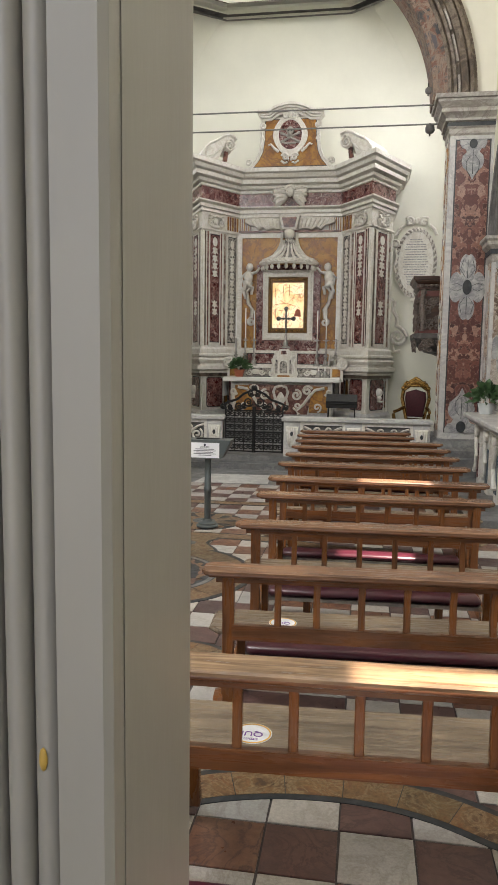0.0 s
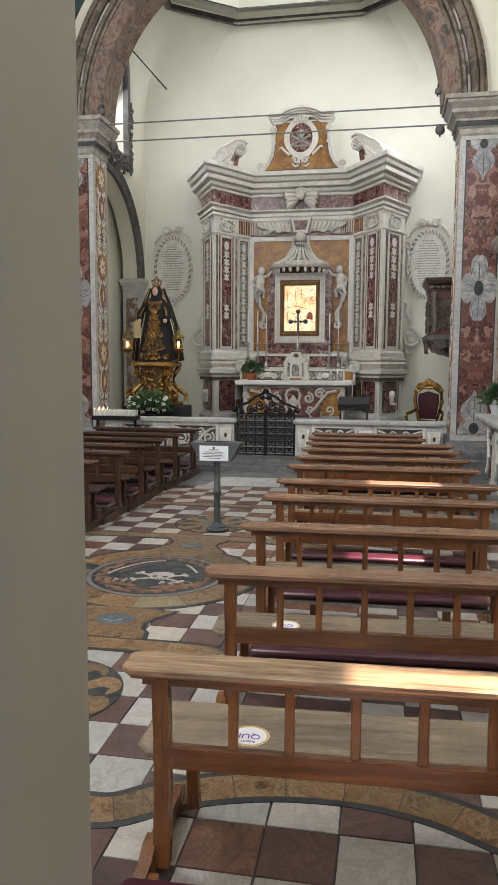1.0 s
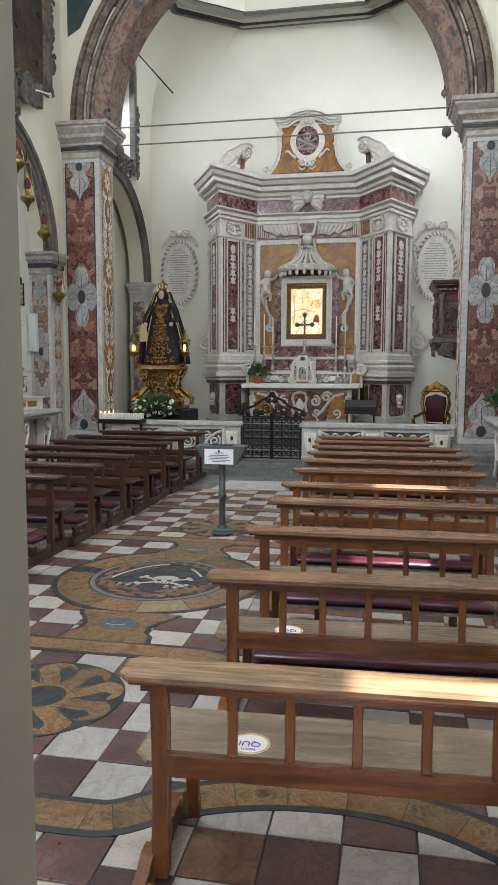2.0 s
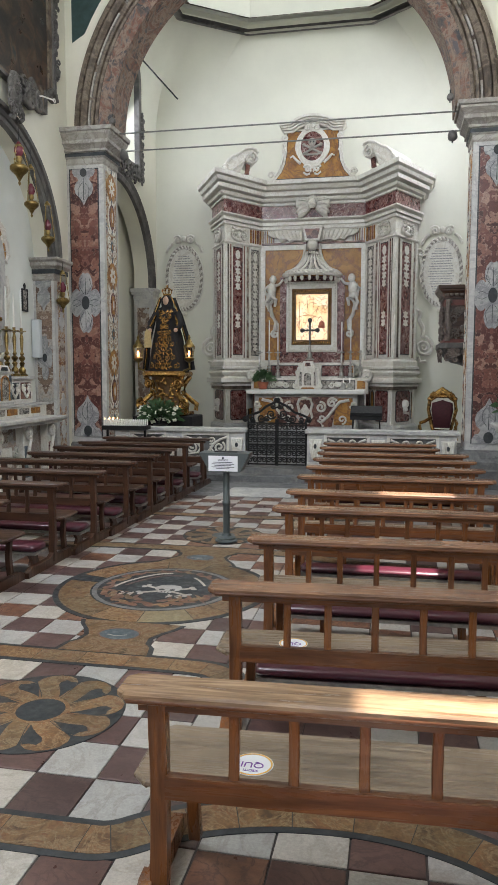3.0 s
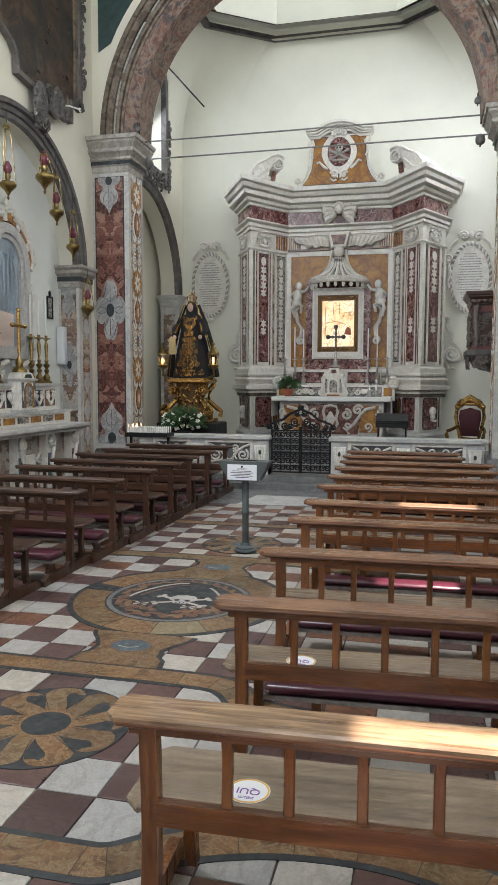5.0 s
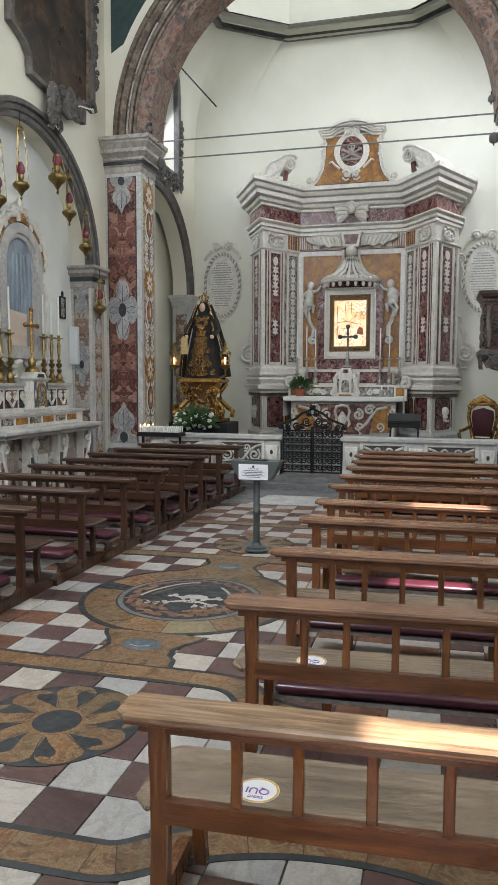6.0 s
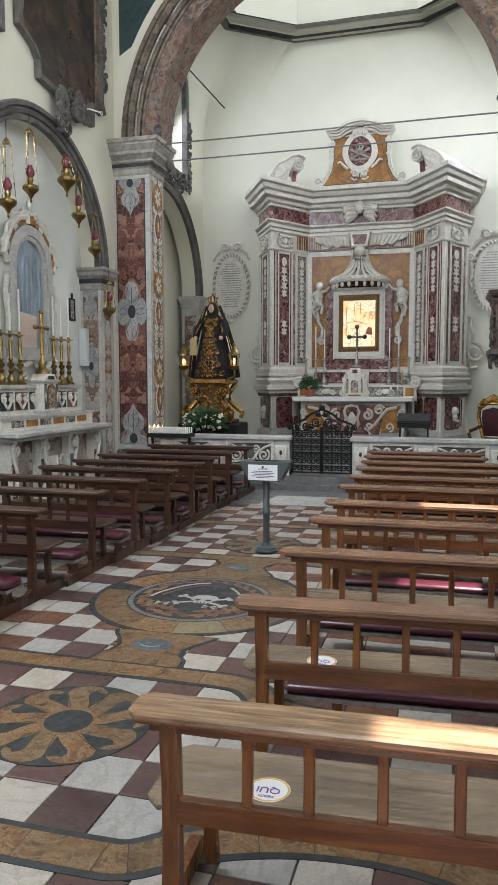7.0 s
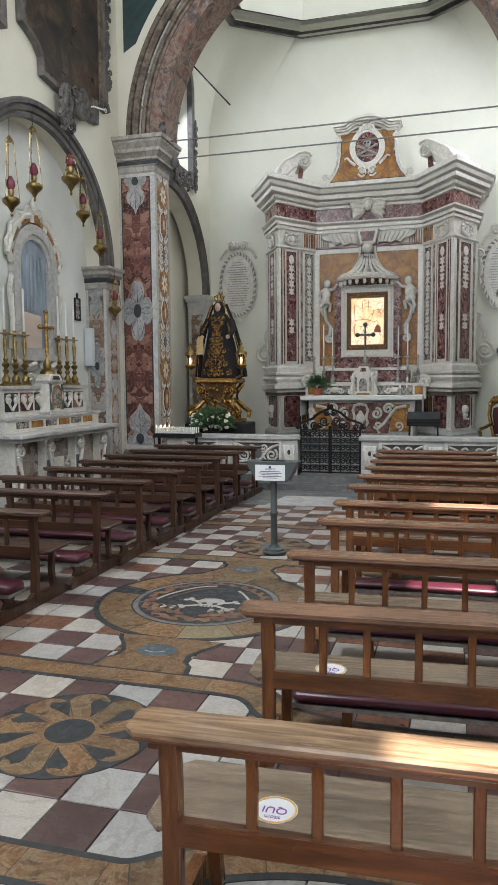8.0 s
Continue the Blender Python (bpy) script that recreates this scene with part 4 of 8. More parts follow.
def on_face(bm, p0, p1, f0, f1, z0, z1, proud, cut=0.0):
    """A slab lying on the wall face from p0 to p1, between fractions f0 and f1 of its length."""
    a, b = Vector(p0), Vector(p1)
    d = b - a
    n = Vector((d.y, -d.x)).normalized()
    q0, q1 = a + d * f0, a + d * f1
    w = (q1 - q0).length
    c = cut
    pts = [(c, z0), (w - c, z0), (w, z0 + c), (w, z1 - c), (w - c, z1), (c, z1), (0, z1 - c), (0, z0 + c)] if c else [(0, z0), (w, z0), (w, z1), (0, z1)]
    t = (q1 - q0).normalized()
    m = Matrix(((t.x, -n.x, 0, q0.x + n.x * proud), (t.y, -n.y, 0, q0.y + n.y * proud), (0, 0, 1, 0), (0, 0, 0, 1)))
    return prism(bm, pts, proud, m)


def face_frame(p0, p1, f):
    """The pose of a point at fraction f of a face; local -y looks out of it."""
    a, b = Vector(p0), Vector(p1)
    d = (b - a).normalized()
    n = Vector((d.y, -d.x))
    q = a.lerp(b, f)
    return Matrix(((d.x, -n.x, 0, q.x), (d.y, -n.y, 0, q.y), (0, 0, 1, 0), (0, 0, 0, 1)))


altar = thing("high_altar", "baroque high altar of white, red and yellow inlaid marble", "altar")
bm = bmesh.new()
for z0, z1 in ((0.2, 6.11),):
    lo = [bm.verts.new((*p, z0)) for p in PLAN]
    hi = [bm.verts.new((*p, z1)) for p in PLAN]
    for i in range(len(PLAN)):
        j = (i + 1) % len(PLAN)
        bm.faces.new((lo[i], lo[j], hi[j], hi[i]))
    bm.faces.new(hi)
part("core", bm, "white_marble", altar, "", None)
part("architrave", mould(bmesh.new(), PLAN, [(0, 5.10), (0.05, 5.105), (0.05, 5.16), (0.012, 5.165), (0.012, 5.185), (0.08, 5.19), (0.08, 5.245), (0.035, 5.25), (0.035, 5.272), (0.10, 5.29), (0.13, 5.305), (0.13, 5.335), (0, 5.34)]), "white_marble", altar, "", 30)
part("frieze", mould(bmesh.new(), PLAN, [(0, 5.34), (0.035, 5.34), (0.035, 5.63), (0, 5.63)]), "red_altar", altar, "red and white marble frieze", 30)
part("cornice", mould(bmesh.new(), PLAN, [(0, 5.62), (0.07, 5.635), (0.075, 5.672), (0.03, 5.678), (0.03, 5.702), (0.13, 5.716), (0.155, 5.762), (0.10, 5.768), (0.10, 5.797), (0.24, 5.812), (0.25, 5.888), (0.18, 5.894), (0.18, 5.922), (0.29, 5.936), (0.325, 5.998), (0.26, 6.004), (0.26, 6.032), (0.36, 6.046), (0.37, 6.13), (0, 6.16)]), "white_marble", altar, "", 30)
part("astragal", mould(bmesh.new(), PLAN, [(0, 4.70), (0.03, 4.70), (0.045, 4.725), (0.03, 4.75), (0, 4.75)]), "white_marble", altar, "", 30)
part("column_base", mould(bmesh.new(), PLAN, [(0, 1.52), (0.10, 1.525), (0.11, 1.57), (0.05, 1.575), (0.05, 1.60), (0.16, 1.61), (0.16, 1.70), (0.08, 1.71), (0.05, 1.75), (0.10, 1.79), (0.135, 1.83), (0.10, 1.87), (0.04, 1.878), (0.04, 1.902), (0.10, 1.91), (0.10, 1.96), (0.065, 1.975), (0.06, 2.07), (0, 2.12)]), "white_marble", altar, "", 30)
part("base_band", mould(bmesh.new(), PLAN, [(0, 1.455), (0.062, 1.455), (0.062, 1.527), (0, 1.527)]), "brown_stone", altar, "dark brown marble fillet", 30)
part("plinth", mould(bmesh.new(), PLAN, [(0, 0.2), (0.08, 0.2), (0.08, 0.62), (0.04, 0.66), (0, 0.68)]), "grey_marble", altar, "", 30)

for s in (-1, 1):
    if s < 0:
        outer_f, front_f = (PLAN[1], PLAN[2]), (PLAN[2], PLAN[3])
        rev = False
    else:
        outer_f, front_f = (PLAN[5], PLAN[6]), (PLAN[4], PLAN[5])
        rev = True

    def fr(a, b):
        return (1 - b, 1 - a) if rev else (a, b)
    for face, spans in ((front_f, ((0.20, 0.46, "red_altar", 0.014), (0.70, 0.92, "grey_breccia", 0.014))), (outer_f, ((0.30, 0.72, "red_altar", 0.014),))):
        for a, b, mat, d in spans:
            f0, f1 = fr(a, b)
            part("shaft_panel", on_face(bmesh.new(), *face, f0, f1, 2.24, 4.62, d), mat, altar, "", None)
            part("panel_border", on_face(bmesh.new(), *face, f0 - 0.016, f1 + 0.016, 2.222, 4.638, d - 0.005), "tile_grey", altar, "thin black marble border", None)
            # inlaid white arabesque
            bm = bmesh.new()
            mid = (f0 + f1) / 2
            m = face_frame(*face, mid)
            w = (f1 - f0) * (Vector(face[0]) - Vector(face[1])).length
            prism(bm, oval(0, 4.47, w * 0.24, 0.10, 16), 0.006, m @ Matrix.Translation((0, -0.02, 0)), 0.004)
            for k in range(9 if mat == "red_altar" else 12):
                z = 4.28 - 0.17 * k
                if mat == "red_altar" and k > 3 and k < 7:
                    continue
                bell = [(0.02, 0.085), (0.07, 0.05), (0.20, 0.062), (0.27, 0.03), (0.15, 0.012), (0.22, -0.03), (0.32, -0.066), (0.16, -0.052), (0.05, -0.082)]
                prism(bm, [(w * a_, z + b_) for a_, b_ in bell] + [(-w * a_, z + b_) for a_, b_ in reversed(bell)], 0.006, m @ Matrix.Translation((0, -0.02, 0)))
            part("arabesque", bm, "white_marble", altar, "", None)
        for a, b, mat in ((0.065, 0.10, "brown_stone"), (0.135, 0.165, "red_breccia"), (0.50, 0.525, "red_breccia"), (0.585, 0.635, "brown_breccia")) if face is front_f else ((0.10, 0.16, "brown_breccia"), (0.80, 0.86, "brown_stone")):
            f0, f1 = fr(a, b)
            part("shaft_strip", on_face(bmesh.new(), *face, f0, f1, 2.16, 4.68, 0.010), mat, altar, "", None)
        # raised edge fillets
        for a, b in ((0.0, 0.05), (0.175, 0.195), (0.465, 0.485), (0.655, 0.69), (0.93, 0.97)) if face is front_f else ((0.0, 0.08), (0.25, 0.29), (0.73, 0.77), (0.92, 1.0)):
            f0, f1 = fr(a, b)
            part("shaft_fillet", on_face(bmesh.new(), *face, f0, f1, 2.14, 4.69, 0.022), "white_marble", altar, "", None)
        # pedestal panels
        for a, b, mat in ((0.14, 0.56, "red_altar"), (0.64, 0.71, "siena"), (0.77, 0.95, "red_breccia")) if face is front_f else ((0.06, 0.13, "siena"), (0.22, 0.84, "red_altar")):
            f0, f1 = fr(a, b)
            part("pedestal_panel", on_face(bmesh.new(), *face, f0, f1, 0.76, 1.42, 0.014, 0.05), mat, altar, "", None)
            part("panel_border", on_face(bmesh.new(), *face, f0 - 0.018, f1 + 0.018, 0.742, 1.438, 0.009, 0.06), "tile_grey", altar, "thin black marble border", None)
        f0, f1 = fr(0.03, 0.12)
        part("pedestal_fillet", on_face(bmesh.new(), *face, f0, f1, 0.70, 1.46, 0.02), "white_marble", altar, "", None)
        # scroll capital
        bm = bmesh.new()
        f0, f1 = fr(0.12, 0.55) if face is front_f else fr(0.2, 0.85)
        m = face_frame(*face, (f0 + f1) / 2) @ Matrix.Translation((0, -0.05, 0))
        scroll(bm, spiral(-0.14, 4.88, 0.10, 1.5, 90, 1), 0.032, m, 0, 0.02)
        scroll(bm, spiral(0.14, 4.88, 0.10, 1.5, 90, -1), 0.032, m, 0, 0.02)
        scroll(bm, [(-0.20, 5.04), (-0.08, 5.0), (0, 5.03), (0.08, 5.0), (0.20, 5.04)], 0.03, m)
        prism(bm, oval(0, 4.90, 0.05, 0.08, 14), 0.05, m, 0.02)
        prism(bm, oval(0, 4.80, 0.13, 0.04, 14), 0.05, m, 0.01)
        part("scroll_capital", bm, "white_marble", altar, "carved white scroll capital", 60)
        if face is front_f:
            for k in range(5):
                f = 0.68 + 0.065 * k
                f0, f1 = fr(f, f + 0.03)
                part("flute", on_face(bmesh.new(), *face, f0, f1, 4.78, 5.08, 0.02), "red_breccia" if k % 2 else "siena", altar, "", None)
    # side volutes against the wall
    bm = bmesh.new()
    x = XA + s * 2.50
    sgn = -s
    m = at(XA + s * 2.36, 17.42, 0) @ Matrix.Diagonal((s, 1, 1, 1))
    scroll(bm, [(0, 3.3), (0.09, 3.22), (0.06, 3.05), (0.16, 2.85), (0.14, 2.68), (0.28, 2.62)], 0.05, m)
    scroll(bm, spiral(0.18, 2.42, 0.21, 1.9, 70, -1, 30), 0.05, m, 0, 0.025)
    scroll(bm, [(0.06, 2.2), (0.10, 2.08), (0.24, 2.1)], 0.045, m)
    part("side_volute", bm, "white_marble", altar, "carved white side volute", 60)
    bm = bmesh.new()
    scroll(bm, spiral(0.05, 4.55, 0.10, 1.4, 180, -1), 0.035, m)
    scroll(bm, [(0.05, 4.45), (0.10, 4.25), (0.03, 4.05), (0.08, 3.9)], 0.03, m)
    part("side_scroll", bm, "white_marble", altar, "small carved white scroll", 60)
    # winged skull on the pedestal
    bm = bmesh.new()
    a, b = Vector(outer_f[0]), Vector(outer_f[1])
    q = a.lerp(b, 0.5)
    n = Vector((b.y - a.y, a.x - b.x)).normalized()
    ball(bm, (q.x + n.x * 0.04, q.y + n.y * 0.04, 1.14), (0.09, 0.09, 0.10))
    ball(bm, (q.x + n.x * 0.05, q.y + n.y * 0.05, 1.02), (0.06, 0.06, 0.06))
    tube(bm, [(q.x + n.x * 0.03 - 0.1, q.y + n.y * 0.03, 0.97), (q.x + n.x * 0.03 + 0.1, q.y + n.y * 0.03, 0.93)], 0.025)
    part("carved_boss", bm, "white_marble", altar, "carved white marble boss", 60)
    # scroll on top of the entablature
    bm = bmesh.new()
    pts = [(0.0, 0.0), (-0.01, 0.07), (0.04, 0.13), (0.11, 0.28), (0.20, 0.36), (0.32, 0.42), (0.47, 0.52), (0.60, 0.57), (0.70, 0.56), (0.82, 0.49), (0.76, 0.47), (0.70, 0.45), (0.60, 0.44), (0.53, 0.38), (0.51, 0.28), (0.47, 0.19), (0.42, 0.08), (0.38, 0.0)]
    m = Matrix.Translation((XA + s * 1.84, 15.78, 6.15)) @ Matrix.Rotation(radians(-26 * s), 4, 'Z') @ Matrix.Diagonal((-s, 1, 1, 1))
    prism(bm, pts, 0.9, m, 0.02)
    part("top_scroll", bm, "white_marble", altar, "carved white scroll", 40)
    bm = bmesh.new()
    m2 = m @ Matrix.Translation((0, -0.035, 0))
    scroll(bm, [(0.02, 0.08), (0.10, 0.23), (0.20, 0.33), (0.33, 0.39), (0.48, 0.49), (0.62, 0.535), (0.76, 0.50)], 0.03, m2)
    scroll(bm, [(0.12, 0.02), (0.24, 0.06), (0.34, 0.15), (0.44, 0.24)], 0.03, m2)
    scroll(bm, spiral(0.63, 0.32, 0.13, 1.8, 80, -1, 28), 0.028, m2, 0, 0.018)
    scroll(bm, spiral(0.06, 0.10, 0.07, 1.4, 20, 1, 16), 0.025, m2)
    prism(bm, oval(0.63, 0.32, 0.125, 0.125, 20), 0.5, m, 0.01)
    part("scroll_edge", bm, "white_marble", altar, "", 60)
    part("scroll_inset", prism(bmesh.new(), [(0.50, 0.0), (0.60, 0.0), (0.62, 0.2), (0.54, 0.22)], 0.05, m @ Matrix.Translation((0, 0.05, 0))), "red_breccia", altar, "red marble inset", None)

# recessed centre
C = XA
part("centre_panel", boxes((C - 1.18, C + 1.18, YC - 0.015, YC, 2.12, 4.70)), "siena", altar, "yellow Siena marble panel", None)
bm = boxes((C - 1.2, C - 1.10, YC - 0.05, YC, 2.1, 4.74), (C + 1.10, C + 1.2, YC - 0.05, YC, 2.1, 4.74), (C - 1.10, C + 1.10, YC - 0.05, YC, 4.64, 4.74))
part("centre_frame", bm, "white_marble", altar, "", None)
part("lintel_band", boxes((C - 1.18, C + 1.18, YC - 0.06, YC, 4.76, 4.80)), "red_breccia", altar, "", None)
for k in range(13):
    for s in (-1, 1):
        if k < 6:
            part("flute", boxes((C + s * (1.16 - 0.05 * k) - 0.012, C + s * (1.16 - 0.05 * k) + 0.012, YC - 0.03, YC, 4.81, 5.08)), "red_breccia" if k % 2 else "siena", altar, "", None)
for s in (-1, 1):
    bm = bmesh.new()
    m = at(C, YC - 0.10, 0) @ Matrix.Diagonal((s, 1, 1, 1))
    prism(bm, [(0.22, 5.06), (1.02, 5.06), (1.04, 4.98), (0.94, 4.92), (0.80, 4.90), (0.72, 4.80), (0.60, 4.86), (0.50, 4.79), (0.38, 4.84), (0.22, 4.82)], 0.08, m, 0.03)
    for k in range(7):
        tube(bm, [(0.30 + 0.1 * k, -0.04, 5.04), (0.27 + 0.095 * k, -0.055, 4.94), (0.26 + 0.08 * k, -0.04, 4.85)], 0.018, 5, None, m)
    part("shell_drape", bm, "white_marble", altar, "carved white shell drape", 50)
bm = bmesh.new()
prism(bm, [(-0.25, 5.12), (0.25, 5.12), (0.17, 4.80), (-0.17, 4.80)], 0.1, at(C, YC - 0.16, 0), 0.02)
part("keystone", bm, "white_marble", altar, "", 40)
part("keystone_inset", prism(bmesh.new(), [(-0.17, 5.07), (0.17, 5.07), (0.12, 4.86), (-0.12, 4.86)], 0.02, at(C, YC - 0.195, 0)), "red_breccia", altar, "red marble inset", None)

# framed picture and its canopy
fy = YC - 0.12
part("tabernacle_frame", ring(bmesh.new(), [(-0.74, 2.06), (0.74, 2.06), (0.74, 4.02), (-0.74, 4.02)], [(-0.55, 2.34), (0.55, 2.34), (0.55, 3.86), (-0.55, 3.86)], 0.12, at(C, fy, 0)), "red_altar", altar, "red marble surround", None)
part("inner_frame", ring(bmesh.new(), [(-0.58, 2.30), (0.58, 2.30), (0.58, 3.90), (-0.58, 3.90)], [(-0.46, 2.46), (0.46, 2.46), (0.46, 3.74), (-0.46, 3.74)], 0.16, at(C, fy - 0.05, 0)), "white_marble", altar, "", None)
bm = bmesh.new()
for k in range(26):
    for x in (-0.525, 0.525):
        ball(bm, (C + x, fy - 0.06, 2.34 + 0.06 * k), (0.03, 0.02, 0.022), 6, 4)
for k in range(19):
    for z in (2.34, 3.85):
        ball(bm, (C - 0.54 + 0.06 * k, fy - 0.06, z), (0.022, 0.02, 0.03), 6, 4)
part("beaded_edge", bm, "white_marble", altar, "", 60)
part("gilt_frame", ring(bmesh.new(), [(-0.465, 2.455), (0.465, 2.455), (0.465, 3.745), (-0.465, 3.745)], [(-0.385, 2.56), (0.385, 2.56), (0.385, 3.64), (-0.385, 3.64)], 0.1, at(C, fy - 0.03, 0)), "dark_gilt", altar, "dark gilded picture frame", None)
part("gilt_edge", ring(bmesh.new(), [(-0.405, 2.54), (0.405, 2.54), (0.405, 3.66), (-0.405, 3.66)], [(-0.365, 2.58), (0.365, 2.58), (0.365, 3.62), (-0.365, 3.62)], 0.1, at(C, fy - 0.015, 0)), "dark_gilt", altar, "", None)
bm = bmesh.new()
for k in range(30):
    for x in (-0.42, 0.42):
        ball(bm, (C + x, fy - 0.035, 2.50 + 0.0414 * k), (0.026, 0.022, 0.016), 6, 4)
for k in range(20):
    for z in (2.51, 3.69):
        ball(bm, (C - 0.41 + 0.0432 * k, fy - 0.035, z), (0.016, 0.022, 0.034), 6, 4)
part("rope_edge", bm, "gilt", altar, "gilded rope moulding", 60)
icon_m, icon_t, icon_b = noodle("lit_golden_picture", 0.4)
iv = coords(icon_t)
ic = ramp(icon_t, tex_noise(icon_t, iv, 2.6, 4, 0.5, 0.8), [(0.30, (0.86, 0.52, 0.20)), (0.42, (0.94, 0.68, 0.34)), (0.52, (0.98, 0.80, 0.48)), (0.7, (1.0, 0.88, 0.62))])
ic = mix(icon_t, ic, (0.50, 0.24, 0.09), ramp(icon_t, tex_noise(icon_t, iv, 3.4, 3, 0.55, 1.6), [(0.47, (0, 0, 0)), (0.49, (0.75, 0.75, 0.75)), (0.50, (0.75, 0.75, 0.75)), (0.52, (0, 0, 0))]))
icon_t.links.new(ic, icon_b.inputs["Base Color"])
icon_t.links.new(ic, icon_b.inputs["Emission Color"])
icon_b.inputs["Emission Strength"].default_value = 0.20
M["icon"] = icon_m
part("picture", boxes((C - 0.37, C + 0.37, fy + 0.03, fy + 0.06, 2.57, 3.63)), "icon", altar, "glowing golden picture lit from inside its frame", None)
M["icon_shape"] = plain("ochre_picture_paint", (0.55, 0.26, 0.09), 0.6, 0, 0.3, 9, 0)
M["icon_red"] = plain("rust_picture_paint", (0.42, 0.12, 0.06), 0.6, 0, 0.3, 9, 0)
bm = bmesh.new()
for line in (((-0.30, 3.50), (-0.28, 3.10), (-0.30, 2.75)), ((-0.12, 3.55), (-0.10, 3.30)), ((0.02, 3.56), (0.03, 3.32)), ((-0.30, 3.12), (-0.05, 3.15), (0.18, 3.08)), ((0.10, 3.20), (0.14, 3.34), (0.26, 3.36), (0.30, 3.22)), ((-0.20, 2.98), (0.0, 3.0), (0.02, 2.86)), ((0.12, 3.02), (0.20, 3.12), (0.28, 3.0))):
    tube(bm, [(C + x, fy + 0.028, z) for x, z in line], 0.006, 5)
part("picture_shape", bm, "icon_shape", altar, "thin ochre drawn lines", None)
bm = bmesh.new()
prism(bm, [(0.14, 2.86), (0.30, 2.84), (0.29, 2.98), (0.22, 3.03), (0.17, 2.97)], 0.004, at(C, fy + 0.026, 0))
part("picture_patch", bm, "icon_red", altar, "rust painted patch", None)
bm = bmesh.new()
prof = [(0.60, 4.00), (0.64, 4.04), (0.61, 4.09), (0.48, 4.14), (0.35, 4.22), (0.25, 4.32), (0.19, 4.43), (0.15, 4.52), (0.17, 4.56), (0.12, 4.58), (0.10, 4.64)]
lathe(bm, prof, at(C, YC - 0.05, 0), 28, 180, 360)
part("canopy", bm, "grey_breccia", altar, "carved marble canopy", 50)
part("canopy_rim", lathe(bmesh.new(), [(0.57, 3.985), (0.66, 3.99), (0.68, 4.03), (0.65, 4.05), (0.67, 4.085), (0.62, 4.11), (0.57, 4.11)], at(C, YC - 0.05, 0), 28, 180, 360), "white_marble", altar, "", 50)
bm = bmesh.new()
for k in range(11):
    a = radians(180 + 18 * k)
    tube(bm, [(C + r * 1.02 * math.cos(a), YC - 0.05 + r * 1.02 * math.sin(a), z + 0.01) for r, z in prof[2:9]], 0.034, 6, 0.02)
for k in range(23):
    a = radians(180 + 180 * k / 22)
    ball(bm, (C + 0.66 * math.cos(a), YC - 0.05 + 0.66 * math.sin(a), 4.05), 0.034, 6, 5)
    if k % 2:
        ball(bm, (C + 0.61 * math.cos(a), YC - 0.05 + 0.61 * math.sin(a), 3.93), (0.04, 0.03, 0.065), 6, 5)
ball(bm, (C, YC - 0.12, 4.72), 0.13, 12, 9)
ball(bm, (C, YC - 0.12, 4.88), (0.05, 0.05, 0.07))
part("canopy_ribs", bm, "white_marble", altar, "white ribs, beads and ball of the canopy", 60)
for s in (-1, 1):
    bm = bmesh.new()
    m = at(C, YC - 0.09, 0) @ Matrix.Diagonal((s, 1, 1, 1))
    scroll(bm, [(0.16, 4.75), (0.18, 4.55), (0.24, 4.38), (0.36, 4.22)], 0.035, m)
    scroll(bm, [(0.86, 3.55), (0.98, 3.40), (0.93, 3.15), (0.84, 3.0), (0.86, 2.8)], 0.045, m)
    scroll(bm, spiral(0.86, 2.72, 0.09, 1.4, 80, -1), 0.03, m)
    scroll(bm, [(0.95, 3.6), (1.02, 3.45), (1.0, 3.25)], 0.03, m)
    part("frame_scroll", bm, "white_marble", altar, "", 60)
    bm = bmesh.new()
    x = C + s * 0.90
    ball(bm, (x, YC - 0.16, 3.96), (0.085, 0.085, 0.10))
    ball(bm, (x + s * 0.03, YC - 0.14, 3.74), (0.11, 0.10, 0.16))
    ball(bm, (x + s * 0.05, YC - 0.14, 3.60), (0.12, 0.10, 0.10))
    tube(bm, [(x - s * 0.05, YC - 0.18, 3.82), (x - s * 0.16, YC - 0.2, 3.84), (x - s * 0.24, YC - 0.2, 3.95)], 0.04, 6, 0.025)
    tube(bm, [(x + s * 0.1, YC - 0.16, 3.82), (x + s * 0.18, YC - 0.18, 3.72), (x + s * 0.14, YC - 0.2, 3.62)], 0.038, 6, 0.028)
    tube(bm, [(x + s * 0.02, YC - 0.17, 3.58), (x - s * 0.08, YC - 0.22, 3.50), (x - s * 0.05, YC - 0.18, 3.34)], 0.055, 6, 0.03)
    tube(bm, [(x + s * 0.10, YC - 0.17, 3.56), (x + s * 0.14, YC - 0.2, 3.42), (x + s * 0.10, YC - 0.16, 3.30)], 0.055, 6, 0.03)
    part("cherub", bm, "white_marble", altar, "carved white marble cherub figure", 60)

# winged head on the frieze
bm = bmesh.new()
ball(bm, (C, YC - 0.20, 5.64), (0.10, 0.10, 0.125), 14, 10)
for a in range(9):
    ball(bm, (C + 0.10 * math.cos(radians(20 * a + 10)), YC - 0.22, 5.67 + 0.10 * math.sin(radians(20 * a + 10))), 0.036, 7, 5)
for e in (-1, 1):
    ball(bm, (C + e * 0.055, YC - 0.275, 5.60), (0.04, 0.03, 0.04), 7, 5)
head = part("winged_head", bm, "white_marble", altar, "carved white winged head", 60)
